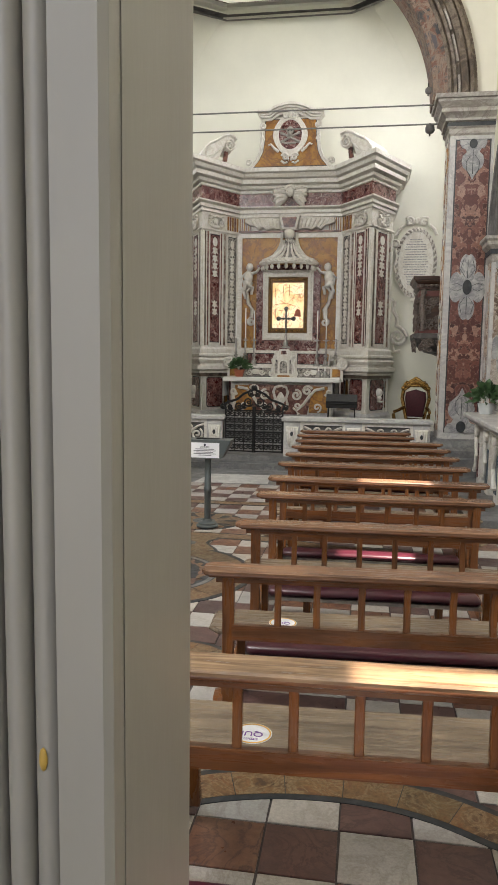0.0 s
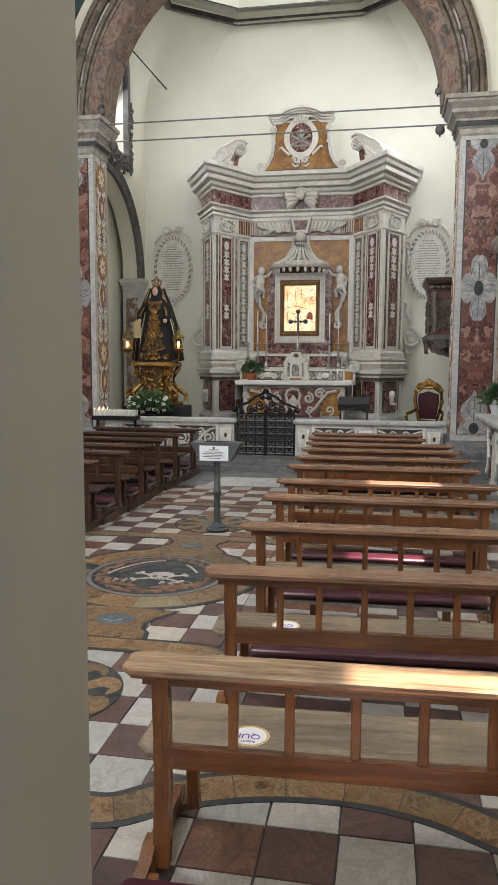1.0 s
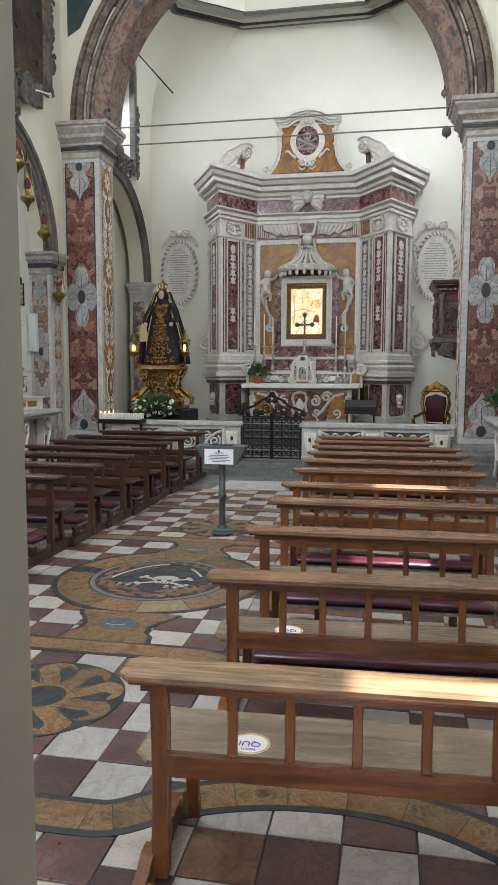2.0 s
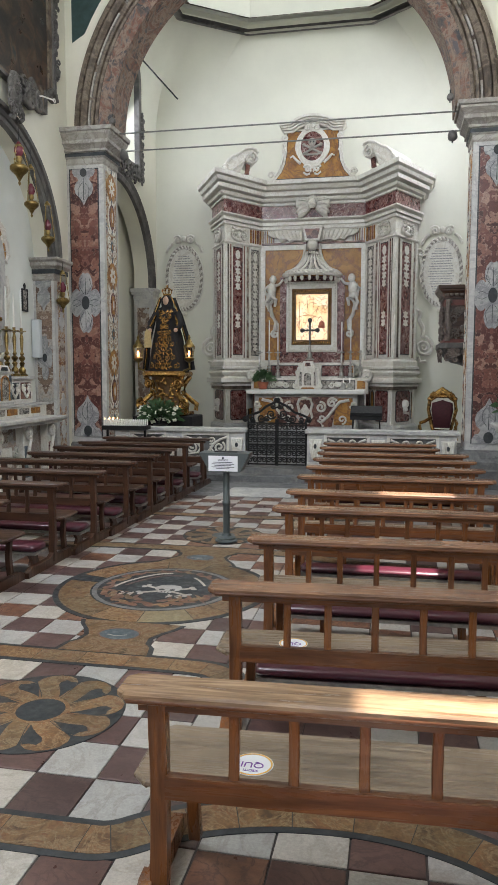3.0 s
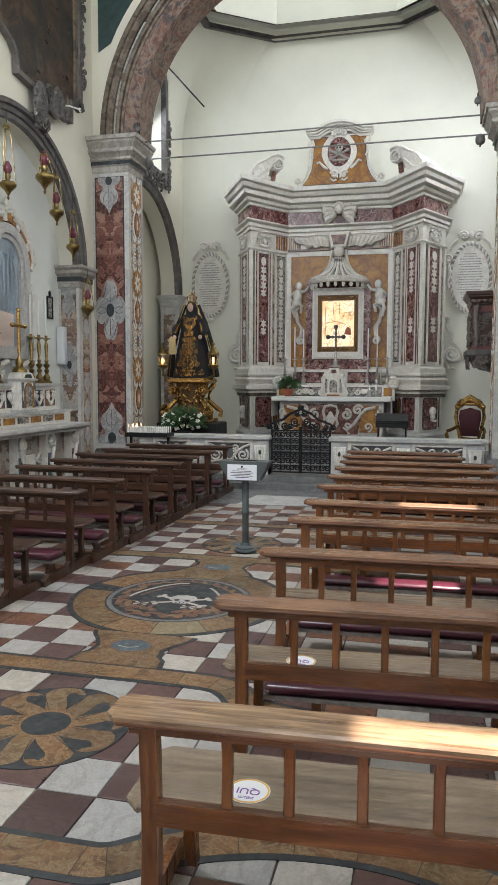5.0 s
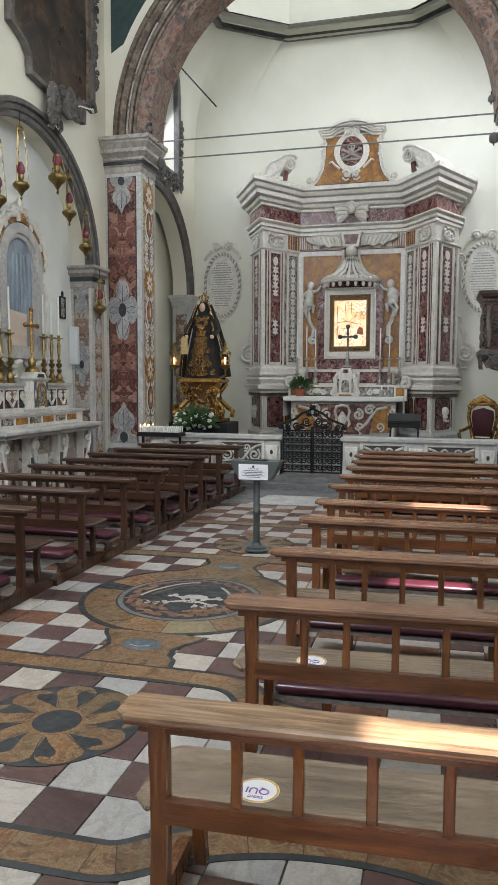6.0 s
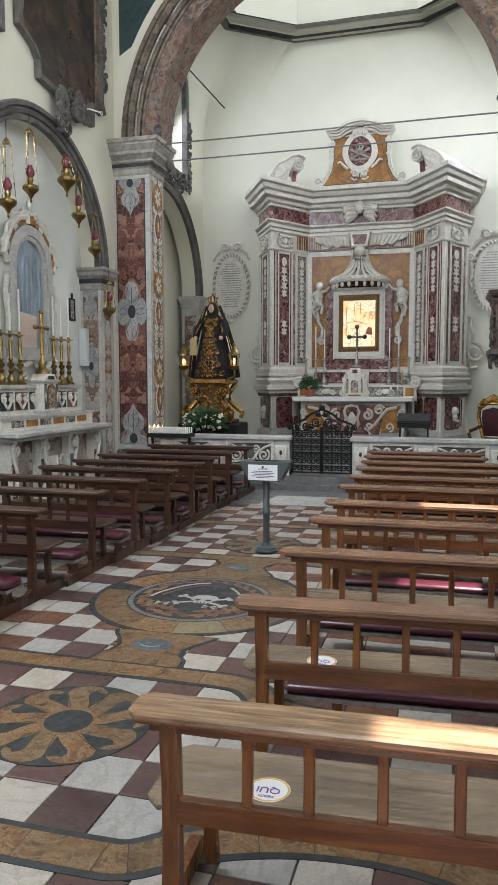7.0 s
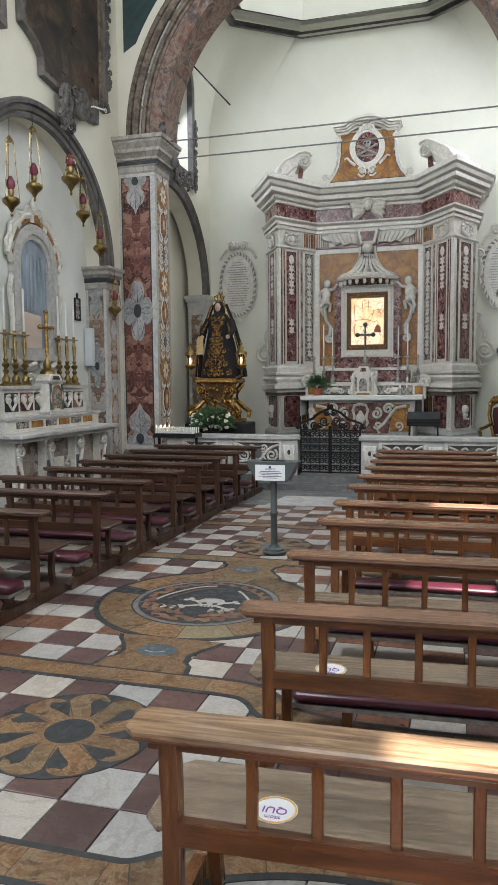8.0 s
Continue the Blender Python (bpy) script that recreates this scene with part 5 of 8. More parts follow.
for s in (-1, 1):
    m = at(C, YC - 0.13, 0) @ Matrix.Diagonal((s, 1, 1, 1))
    part("wing", prism(bmesh.new(), [(0.06, 5.50), (0.05, 5.66), (0.14, 5.74), (0.26, 5.78), (0.38, 5.74), (0.41, 5.66), (0.37, 5.64), (0.40, 5.56), (0.35, 5.54), (0.39, 5.44), (0.33, 5.43), (0.34, 5.33), (0.24, 5.35), (0.16, 5.40)], 0.08, m, 0.045), "white_marble", head, "feathered white wing", 40)
    bm = bmesh.new()
    for k, (x0, z0, x1, z1) in enumerate(((0.12, 5.70, 0.37, 5.70), (0.12, 5.62, 0.36, 5.59), (0.13, 5.54, 0.35, 5.48), (0.14, 5.47, 0.31, 5.37))):
        tube(bm, [(x0, -0.05, z0), ((x0 + x1) / 2, -0.07, (z0 + z1) / 2 + 0.02), (x1, -0.045, z1)], 0.030, 6, 0.012, m)
    part("carving", bm, "white_marble", head, "", 60)

# crest
cy = YC - 0.05
K = C - 0.02
half = [(0.96, 6.14), (0.96, 6.22), (0.87, 6.25), (0.76, 6.36), (0.685, 6.55), (0.65, 6.80), (0.655, 7.02), (0.63, 7.08), (0.63, 7.30)]
part("crest", prism(bmesh.new(), half + [(-x, z) for x, z in reversed(half)], 0.25, at(K, cy, 0), 0.02), "white_marble", altar, "white marble crest", 40)
for name, mat, grow, proud in (("crest_border", "tile_grey", 0.014, 0.026), ("crest_panel", "siena", 0.0, 0.034)):
    half = [(0.82 + grow * 1.6, 6.225 - grow), (0.70 + grow, 6.36), (0.615 + grow, 6.55), (0.575 + grow, 6.80), (0.57 + grow, 7.05), (0.57 + grow, 7.24 + grow)]
    part(name, prism(bmesh.new(), half + [(-x, z) for x, z in reversed(half)], 0.02, at(K, cy - proud, 0)), mat, altar, "yellow marble crest panel" if mat == "siena" else "thin black marble border", None)


def pediment(hw, z0, h, rise):
    """A shouldered pediment with a raised middle, as a closed outline."""
    xs = [hw * (1 - i / 16) for i in range(33)]
    lift = [rise * math.cos(math.pi * x / (hw * 1.30)) ** 0.7 if abs(x) < hw * 0.64 else 0.0 for x in xs]
    return [(x, z0 + h + l) for x, l in zip(xs, lift)] + [(x * 0.995, z0 + l) for x, l in reversed(list(zip(xs, lift)))]


for hw, z0, h, out in ((0.655, 7.215, 0.05, 0.07), (0.68, 7.27, 0.035, 0.12), (0.715, 7.31, 0.04, 0.16), (0.75, 7.355, 0.055, 0.21)):
    part("crest_cornice", prism(bmesh.new(), pediment(hw, z0, h, 0.155), 0.25 + out, at(K, cy - out, 0)), "white_marble", altar, "", 40)
part("oval_rim", ring(bmesh.new(), oval(0, 6.89, 0.375, 0.455, 40, 4, 0.04), oval(0, 6.89, 0.268, 0.33, 40), 0.07, at(K, cy - 0.10, 0)), "white_marble", altar, "", 40)
part("oval_lip", ring(bmesh.new(), oval(0, 6.89, 0.30, 0.362, 40), oval(0, 6.89, 0.262, 0.322, 40), 0.05, at(K, cy - 0.115, 0)), "white_marble", altar, "", 40)
part("oval_stone", prism(bmesh.new(), oval(0, 6.89, 0.27, 0.33, 32), 0.03, at(K, cy - 0.08, 0)), "red_altar", altar, "red oval marble inset", None)
bm = bmesh.new()
ball(bm, (K, cy - 0.12, 6.97), (0.085, 0.06, 0.09), 14, 10)
ball(bm, (K, cy - 0.13, 6.885), (0.055, 0.05, 0.05), 10, 8)
for s in (-1, 1):
    tube(bm, [(K - s * 0.18, cy - 0.10, 6.74), (K, cy - 0.11, 6.83), (K + s * 0.18, cy - 0.10, 6.92)], 0.026)
    for e in (-1, 1):
        ball(bm, (K + e * s * 0.19, cy - 0.10, 6.83 + e * 0.095), (0.04, 0.03, 0.035), 8, 6)
    tube(bm, [(K - s * 0.13, cy - 0.10, 6.70), (K + s * 0.16, cy - 0.10, 6.72)], 0.018)
part("skull_relief", bm, "cap_stone", altar, "carved skull and crossed bones", 60)
part("skull_eyes", boxes(*[(K + x - 0.02, K + x + 0.02, cy - 0.182, cy - 0.172, 6.945, 6.98) for x in (-0.033, 0.033)]), "tile_grey", altar, "dark eye sockets", None)
bm = bmesh.new()
for s in (-1, 1):
    m = at(K, cy - 0.09, 0) @ Matrix.Diagonal((s, 1, 1, 1))
    scroll(bm, spiral(0.10, 7.28, 0.08, 1.3, 200, -1), 0.026, m, -0.03)
    scroll(bm, [(0.05, 7.36), (0.11, 7.41), (0.17, 7.38)], 0.022, m, -0.03)
    scroll(bm, spiral(0.94, 6.30, 0.075, 1.4, 200, -1), 0.026, m)
    scroll(bm, [(0.86, 6.26), (0.76, 6.38), (0.69, 6.55), (0.655, 6.75), (0.665, 6.86)], 0.024, m)
    scroll(bm, spiral(0.615, 7.10, 0.075, 1.3, 60, -1), 0.026, m)
    scroll(bm, [(0.61, 7.02), (0.66, 6.95), (0.63, 6.85), (0.59, 6.78)], 0.028, m)
    scroll(bm, spiral(0.11, 6.40, 0.085, 1.3, 20, 1), 0.028, m, -0.02)
    scroll(bm, [(0.26, 6.52), (0.36, 6.60), (0.44, 6.69), (0.50, 6.66)], 0.035, m, -0.02, 0.02)
    scroll(bm, [(0.05, 6.30), (0.12, 6.27), (0.2, 6.33)], 0.024, m)
    for k in range(3):
        ball(bm, (K + s * (0.03 + 0.05 * k), cy - 0.12, 7.33 - 0.02 * k), (0.022, 0.02, 0.06), 6, 5)
        ball(bm, (K + s * (0.03 + 0.045 * k), cy - 0.11, 6.36 + 0.02 * k), (0.02, 0.02, 0.05), 6, 5)
part("crest_carving", bm, "white_marble", altar, "", 60)

# altar table and its steps
setting("step_altar", boxes((C - 2.1, C + 2.1, 14.7, YC, 0.2, 0.39)), "grey_step", "grey marble altar step", category="step")
setting("step_altar_high", boxes((C - 1.75, C + 1.75, 15.05, YC, 0.39, 0.57)), "grey_step", "grey marble altar step", category="step")
table = thing("altar_table", "inlaid marble altar table before the high altar", "altar table")
part("block", boxes((C - 1.12, C + 1.12, 15.72, YC - 0.02, 0.571, 1.36)), "grey_marble", table, "", None)
part("slab", boxes((C - 1.24, C + 1.24, 15.58, 16.35, 1.36, 1.44)), "white_marble", table, "", None)
for s in (-1, 1):
    part("front_panel", prism(bmesh.new(), [(s * 0.62, 0.70), (s * 1.02, 0.70), (s * 1.02, 1.28), (s * 0.62, 1.28)], 0.02, at(C, 15.70, 0)), "siena", table, "yellow marble panel", None)
part("front_panel", prism(bmesh.new(), [(-0.58, 0.66), (0.58, 0.66), (0.72, 1.30), (-0.72, 1.30)], 0.02, at(C, 15.695, 0)), "red_breccia", table, "red marble panel", None)
bm = bmesh.new()
for s in (-1, 1):
    m = at(C, 15.675, 0) @ Matrix.Diagonal((s, 1, 1, 1))
    scroll(bm, [(0.95, 1.24), (0.75, 1.20), (0.62, 1.05), (0.50, 0.88), (0.34, 0.74), (0.40, 0.66)], 0.035, m)
    scroll(bm, spiral(0.58, 1.18, 0.11, 1.5, 20, 1), 0.028, m)
    scroll(bm, spiral(0.34, 1.08, 0.12, 1.5, 100, -1), 0.028, m)
    scroll(bm, spiral(0.36, 0.84, 0.09, 1.3, 200, 1), 0.024, m)
    scroll(bm, [(0.0, 1.28), (0.12, 1.25), (0.16, 1.15), (0.12, 1.0), (0.16, 0.88), (0.05, 0.72)], 0.03, m)
    scroll(bm, spiral(0.80, 0.82, 0.10, 1.3, 270, 1), 0.022, m)
    scroll(bm, spiral(1.04, 1.14, 0.08, 1.3, 200, 1), 0.03, m)
    scroll(bm, [(1.06, 1.05), (1.02, 0.9), (1.08, 0.75), (1.06, 0.62)], 0.035, m)
prism(bm, oval(0, 0.98, 0.09, 0.15, 20, 4, 0.1), 0.03, at(C, 15.68, 0), 0.02)
part("scrollwork", bm, "white_marble", table, "raised white scrollwork", 60)
cloth = thing("altar_cloth", "white linen cloth over the altar table", "cloth")
part("cover", chamfer_board(C - 1.27, C + 1.27, 15.55, 16.36, 1.442, 1.452, 0.01, 0.003), "white_cloth", cloth, "", None)
bm = bmesh.new()
vs = []
for i in range(61):
    x = C - 1.27 + 2.54 * i / 60
    vs.append([bm.verts.new((x, 15.548 + 0.006 * math.sin(i * 1.1) * f, 1.448 - f * (0.075 + 0.006 * math.sin(i * 2.1)))) for f in (0, 0.5, 1)])
for a, b in zip(vs, vs[1:]):
    for k in range(2):
        bm.faces.new((a[k], b[k], b[k + 1], a[k + 1]))
part("front_fall", bm, "white_cloth", cloth, "", 60)
for s in (-1, 1):
    bm = bmesh.new()
    vs = []
    for i in range(21):
        y = 15.55 + 0.8 * i / 20
        vs.append([bm.verts.new((C + s * (1.272 + 0.012 * math.sin(i * 1.3) * f), y, 1.448 - f * 0.42)) for f in (0, 0.5, 1)])
    for a, b in zip(vs, vs[1:]):
        for k in range(2):
            bm.faces.new((a[k], b[k], b[k + 1], a[k + 1]))
    part("side_fall", bm, "white_cloth", cloth, "", 60)

grad = thing("altar_shelf", "two-tier inlaid marble shelf behind the altar table", "altar shelf")
part("low_tier", boxes((C - 1.32, C + 1.32, 16.36, YC - 0.05, 1.36, 1.70)), "white_marble", grad, "", None)
part("high_tier", boxes((C - 1.0, C + 1.0, 16.55, YC - 0.05, 1.70, 2.05)), "white_marble", grad, "", None)
for s in (-1, 1):
    part("tier_inlay", boxes((C + s * 0.66 - 0.36, C + s * 0.66 + 0.36, 16.345, 16.36, 1.47, 1.65)), "grey_breccia", grad, "", None)
    part("tier_inlay", boxes((C + s * 0.58 - 0.30, C + s * 0.58 + 0.30, 16.535, 16.55, 1.76, 1.98)), "red_altar", grad, "", None)
    bm = bmesh.new()
    m = at(C, 16.33, 0) @ Matrix.Diagonal((s, 1, 1, 1))
    scroll(bm, spiral(0.52, 1.56, 0.07, 1.3, 180, 1), 0.02, m)
    scroll(bm, spiral(0.80, 1.56, 0.07, 1.3, 0, -1), 0.02, m)
    prism(bm, oval(0.66, 1.57, 0.10, 0.06, 16), 0.02, m, 0.01)
    scroll(bm, spiral(1.28, 1.75, 0.12, 1.5, 120, -1), 0.05, m)
    part("tier_scroll", bm, "white_marble", grad, "", 60)
for s in (-1, 1):
    part("tier_border", boxes((C + s * 0.66 - 0.375, C + s * 0.66 + 0.375, 16.352, 16.36, 1.455, 1.662)), "tile_grey", grad, "thin black border", None)
    part("tier_border", boxes((C + s * 0.58 - 0.315, C + s * 0.58 + 0.315, 16.542, 16.55, 1.745, 1.995)), "tile_grey", grad, "thin black border", None)
    part("end_inlay", boxes((C + s * 1.17 - 0.09, C + s * 1.17 + 0.09, 16.345, 16.36, 1.47, 1.65)), "siena", grad, "yellow marble inset", None)
    part("end_inlay", boxes((C + s * 0.94 - 0.04, C + s * 0.94 + 0.04, 16.535, 16.55, 1.76, 1.98)), "siena", grad, "yellow marble inset", None)
part("shelf_edge", boxes((C - 1.34, C + 1.34, 16.33, 16.36, 1.66, 1.705), (C - 1.02, C + 1.02, 16.51, 16.55, 2.0, 2.055)), "white_marble", grad, "", None)
tab = thing("tabernacle", "white marble tabernacle with a carved front", "tabernacle")
part("body", prism(bmesh.new(), [(-0.24, 1.456), (0.24, 1.456), (0.24, 1.50), (0.20, 1.52), (0.20, 1.88), (0.23, 1.90), (0.23, 1.94), (0.15, 1.97), (0.10, 2.08), (-0.10, 2.08), (-0.15, 1.97), (-0.23, 1.94), (-0.23, 1.90), (-0.20, 1.88), (-0.20, 1.52), (-0.24, 1.50)], 0.22, at(C, 16.14, 0)), "white_marble", tab, "", 40)


def door_arch(hw, z0, zs):
    return [(-hw, z0), (hw, z0), (hw, zs)] + [(hw * math.cos(a), zs + hw * math.sin(a)) for a in (math.pi * i / 12 for i in range(1, 12))] + [(-hw, zs)]


part("door", prism(bmesh.new(), door_arch(0.085, 1.54, 1.74), 0.02, at(C, 16.115, 0)), "grey_breccia", tab, "dark arched door", 40)
part("door_frame", ring(bmesh.new(), door_arch(0.115, 1.515, 1.74), door_arch(0.083, 1.545, 1.74), 0.04, at(C, 16.095, 0)), "white_marble", tab, "", 40)
part("top_panel", prism(bmesh.new(), [(-0.07, 1.965), (0.07, 1.965), (0.05, 2.045), (-0.05, 2.045)], 0.02, at(C, 16.128, 0)), "red_breccia", tab, "red marble inset", None)
part("sill", prism(bmesh.new(), [(-0.15, 1.465), (0.15, 1.465), (0.13, 1.50), (-0.13, 1.50)], 0.02, at(C, 16.128, 0)), "siena", tab, "yellow marble inset", None)
bm = bmesh.new()
for s in (-1, 1):
    m = at(C, 16.11, 0) @ Matrix.Diagonal((s, 1, 1, 1))
    part("side_panel", prism(bmesh.new(), [(s * 0.135, 1.54), (s * 0.185, 1.54), (s * 0.185, 1.84), (s * 0.135, 1.84)], 0.02, at(C, 16.130, 0)), "grey_breccia", tab, "", None)
    scroll(bm, [(0.19, 1.90), (0.25, 1.84), (0.22, 1.72), (0.26, 1.60), (0.22, 1.50)], 0.03, m)
    scroll(bm, spiral(0.26, 1.53, 0.06, 1.3, 60, -1), 0.022, m)
    ball(bm, (C + s * 0.19, 16.09, 1.90), (0.045, 0.04, 0.05), 8, 6)
    ball(bm, (C + s * 0.21, 16.09, 1.80), (0.04, 0.04, 0.07), 8, 6)
part("scrollwork", bm, "white_marble", tab, "", 60)


def candlestick(label, x, y, z, h, mat, candle, group):
    o = thing("candlestick", label, "candlestick", pose(x, y, z), group)
    k = h
    part("stem", lathe(bmesh.new(), [(0.085, 0), (0.085, 0.02), (0.05, 0.05), (0.055, 0.10), (0.025, 0.15), (0.042, k * 0.27), (0.02, k * 0.31), (0.048, k * 0.36), (0.05, k * 0.39), (0.02, k * 0.43), (0.034, k * 0.47), (0.018, k * 0.51), (0.03, k * 0.78), (0.016, k * 0.88), (0.03, k * 0.91), (0.02, k * 0.915), (0.075, k * 0.93), (0.072, k * 0.945), (0.022, k * 0.95), (0.024, k)], Matrix(), 12), mat, o, "", 40)
    part("candle", lathe(bmesh.new(), [(0.014, k), (0.013, k + candle), (0.004, k + candle + 0.01)], Matrix(), 8), "wax", o, "tall white candle", 40)
    return o


for u in (-1.14, -0.92, -0.72, 0.72, 0.92, 1.14):
    candlestick("silvered altar candlestick with a tall white candle", C + u, 16.44, 1.706, 0.62 if abs(u) > 0.8 else 0.62, "silver", 0.62 + 0.06 * (abs(u) > 0.8), "altar candlesticks")
cross = thing("altar_cross", "dark silver crucifix standing on the altar shelf", "crucifix", pose(C + 0.02, 16.3, 2.105))
part("foot", lathe(bmesh.new(), [(0.10, 0), (0.10, 0.02), (0.05, 0.06), (0.06, 0.12), (0.025, 0.18), (0.03, 0.28), (0.015, 0.36)], Matrix(), 12), "silver", cross, "", 40)
bm = bmesh.new()
tube(bm, [(0, 0, 0.34), (0, 0, 0.86)], 0.02)
tube(bm, [(-0.17, 0, 0.66), (0.17, 0, 0.66)], 0.02)
for x, z in ((-0.17, 0.66), (0.17, 0.66), (0, 0.88)):
    ball(bm, (x, 0, z), 0.052, 8, 6)
    ball(bm, (x * 0.75, 0, 0.66 + (z - 0.66) * 0.8), (0.03, 0.02, 0.03), 6, 5)
for k in range(8):
    a = math.pi * k / 4 + 0.39
    tube(bm, [(0.03 * math.cos(a), 0, 0.66 + 0.03 * math.sin(a)), (0.11 * math.cos(a), 0, 0.66 + 0.11 * math.sin(a))], 0.008, 4, 0.003)
part("cross", bm, "dark_silver", cross, "dark silver cross with rays", 50)

# balustrade and gate
G0, G1, YR = -1.49, -0.42, 12.2


def fluted_post(parent, x0, x1, name="post"):
    o = part(name, boxes((x0, x1, YR, YR + 0.2, 0.2, 0.79)), "grey_marble", parent, "", None)
    xc = (x0 + x1) / 2
    bm = bmesh.new()
    prism(bm, [(-0.11, 0.70), (0.11, 0.70), (0.09, 0.50), (0.06, 0.36), (-0.06, 0.36), (-0.09, 0.50)], 0.03, at(xc, YR - 0.03, 0), 0.01)
    for k in (-0.06, -0.02, 0.02, 0.06):
        tube(bm, [(xc + k, YR - 0.04, 0.68), (xc + k * 0.7, YR - 0.045, 0.40)], 0.013, 5)
    part("fluted_boss", bm, "white_marble", o, "fluted white boss", 50)
    part("boss_stone", prism(bmesh.new(), oval(0, 0.58, 0.025, 0.04, 12), 0.02, at(xc, YR - 0.06, 0)), "tile_grey", o, "", None)


def balustrade(x0, x1, cuts):
    b = thing("balustrade", "white and grey marble altar rail with scrolled panels", "balustrade", kind="structure")
    part("top_rail", chamfer_board(x0 - 0.04, x1 + 0.04, YR - 0.05, YR + 0.27, 0.79, 0.862, 0.012, 0.012), "grey_marble", b, "grey marble top rail", None)
    part("plinth", boxes((x0, x1, YR - 0.04, YR + 0.24, 0.2, 0.30)), "grey_marble", b, "", None)
    part("back_slab", boxes((x0, x1, YR + 0.08, YR + 0.14, 0.30, 0.79)), "grey_step", b, "dark stone behind the scrolls", None)
    posts = [x0] + cuts + [x1 - 0.28]
    for x in posts:
        fluted_post(b, x, x + 0.28)
    for a, c in zip(posts, posts[1:]):
        p0, p1 = a + 0.28, c
        w = p1 - p0
        if w < 0.2:
            continue
        part("panel_frame", ring(bmesh.new(), [(p0, 0.30), (p1, 0.30), (p1, 0.79), (p0, 0.79)], [(p0 + 0.05, 0.36), (p1 - 0.05, 0.36), (p1 - 0.05, 0.73), (p0 + 0.05, 0.73)], 0.09, at(0, YR + 0.01, 0)), "white_marble", b, "", None)
        bm = bmesh.new()
        xc = (p0 + p1) / 2
        for s in (-1, 1):
            m = at(xc, YR + 0.04, 0) @ Matrix.Diagonal((s, 1, 1, 1))
            h = w / 2 - 0.06
            scroll(bm, [(h, 0.70), (h * 0.7, 0.66), (h * 0.4, 0.58), (h * 0.15, 0.46), (0.0, 0.42)], 0.022, m)
            scroll(bm, spiral(h * 0.66, 0.52, 0.11, 1.6, 60, -1), 0.02, m)
            scroll(bm, spiral(h * 0.28, 0.64, 0.07, 1.4, 240, 1), 0.018, m)
            scroll(bm, [(h, 0.40), (h * 0.8, 0.40), (h * 0.4, 0.42), (h * 0.2, 0.54)], 0.018, m)
        part("panel_scrolls", bm, "white_marble", b, "white marble scrolls", 60)
    return b


balustrade(-3.86, G0, [-2.9])
balustrade(G1, 2.02, [0.62])

gate = thing("iron_gate", "closed black wrought iron gate of two scrolled leaves", "gate")
for s in (-1, 1):
    xc = (G0 + G1) / 2
    leaf = part("leaf_frame", bmesh.new(), "iron", gate)
    bm = bmesh.new()
    m = at(xc, YR + 0.1, 0) @ Matrix.Diagonal((s, 1, 1, 1))
    for x in (0.015, 0.50):
        tube(bm, [(x, 0, 0.22), (x, 0, 1.02 if x < 0.1 else 0.98)], 0.016, 6, None, m)
    for z in (0.24, 0.58, 0.95):
        tube(bm, [(0.015, 0, z), (0.50, 0, z)], 0.014, 6, None, m)
    for k in (1, 2):
        tube(bm, [(0.015 + 0.162 * k, 0, 0.24), (0.015 + 0.162 * k, 0, 0.95)], 0.012, 5, None, m)
    for z in (0.315, 0.43, 0.53, 0.655, 0.77, 0.88):
        for k in range(3):
            x = 0.096 + 0.162 * k
            scroll(bm, spiral(x - 0.035, z, 0.055, 1.5, 0, 1, 14), 0.0125, m, -0.012)
            scroll(bm, spiral(x + 0.035, z, 0.055, 1.5, 180, -1, 14), 0.0125, m, -0.012)
    scroll(bm, [(0.50, 0.98), (0.52, 1.06), (0.42, 1.10), (0.30, 1.14), (0.18, 1.24), (0.0, 1.32)], 0.022, m)
    for cx, cz, r in ((0.10, 1.10, 0.09), (0.27, 1.03, 0.075), (0.42, 1.01, 0.05), (0.06, 1.25, 0.06), (0.18, 1.03, 0.05), (0.55, 1.02, 0.05)):
        scroll(bm, spiral(cx, cz, r, 1.6, 200, 1, 14), 0.014, m)
        scroll(bm, spiral(cx, cz - 0.02, r * 0.7, 1.4, 20, -1, 12), 0.012, m)
    ball(bm, (xc + s * 0.02, YR + 0.1, 1.34), (0.035, 0.03, 0.05), 8, 6)
    bmesh.ops.recalc_face_normals(bm, faces=bm.faces[:])
    bm.to_mesh(leaf.data)
    bm.free()
    leaf.name = "leaf"

# ---- floor inlay (laid on the joint bed) ----
T = 0.281
FL = bpy.data.objects["floor"]


def slab_mesh(name, w, d, mat, seed):
    """A slightly worn tile: its top edge softened, its corners uneven."""
    rnd = random.Random(seed)
    bm = bmesh.new()
    j = [(rnd.uniform(0.002, 0.007), rnd.uniform(0.002, 0.007)) for _ in range(4)]
    base = [(j[0][0], j[0][1]), (w - j[1][0], j[1][1]), (w - j[2][0], d - j[2][1]), (j[3][0], d - j[3][1])]
    c = (w / 2, d / 2)
    rows = []
    for k, z in ((0, -0.006), (0, -0.0015), (0.003, 0.0)):
        rows.append([bm.verts.new((x + (k if x < c[0] else -k), y + (k if y < c[1] else -k), z + (rnd.uniform(-0.0006, 0.0006) if z == 0 else 0))) for x, y in base])
    for a, b in zip(rows, rows[1:]):
        for i in range(4):
            bm.faces.new((a[i], a[(i + 1) % 4], b[(i + 1) % 4], b[i]))
    bm.faces.new(rows[-1])
    return mesh_of(name, bm, mat)


MED = (-0.86, 5.74)
FLOWERS = [(-0.81, 3.50), (-0.83, 7.78)]
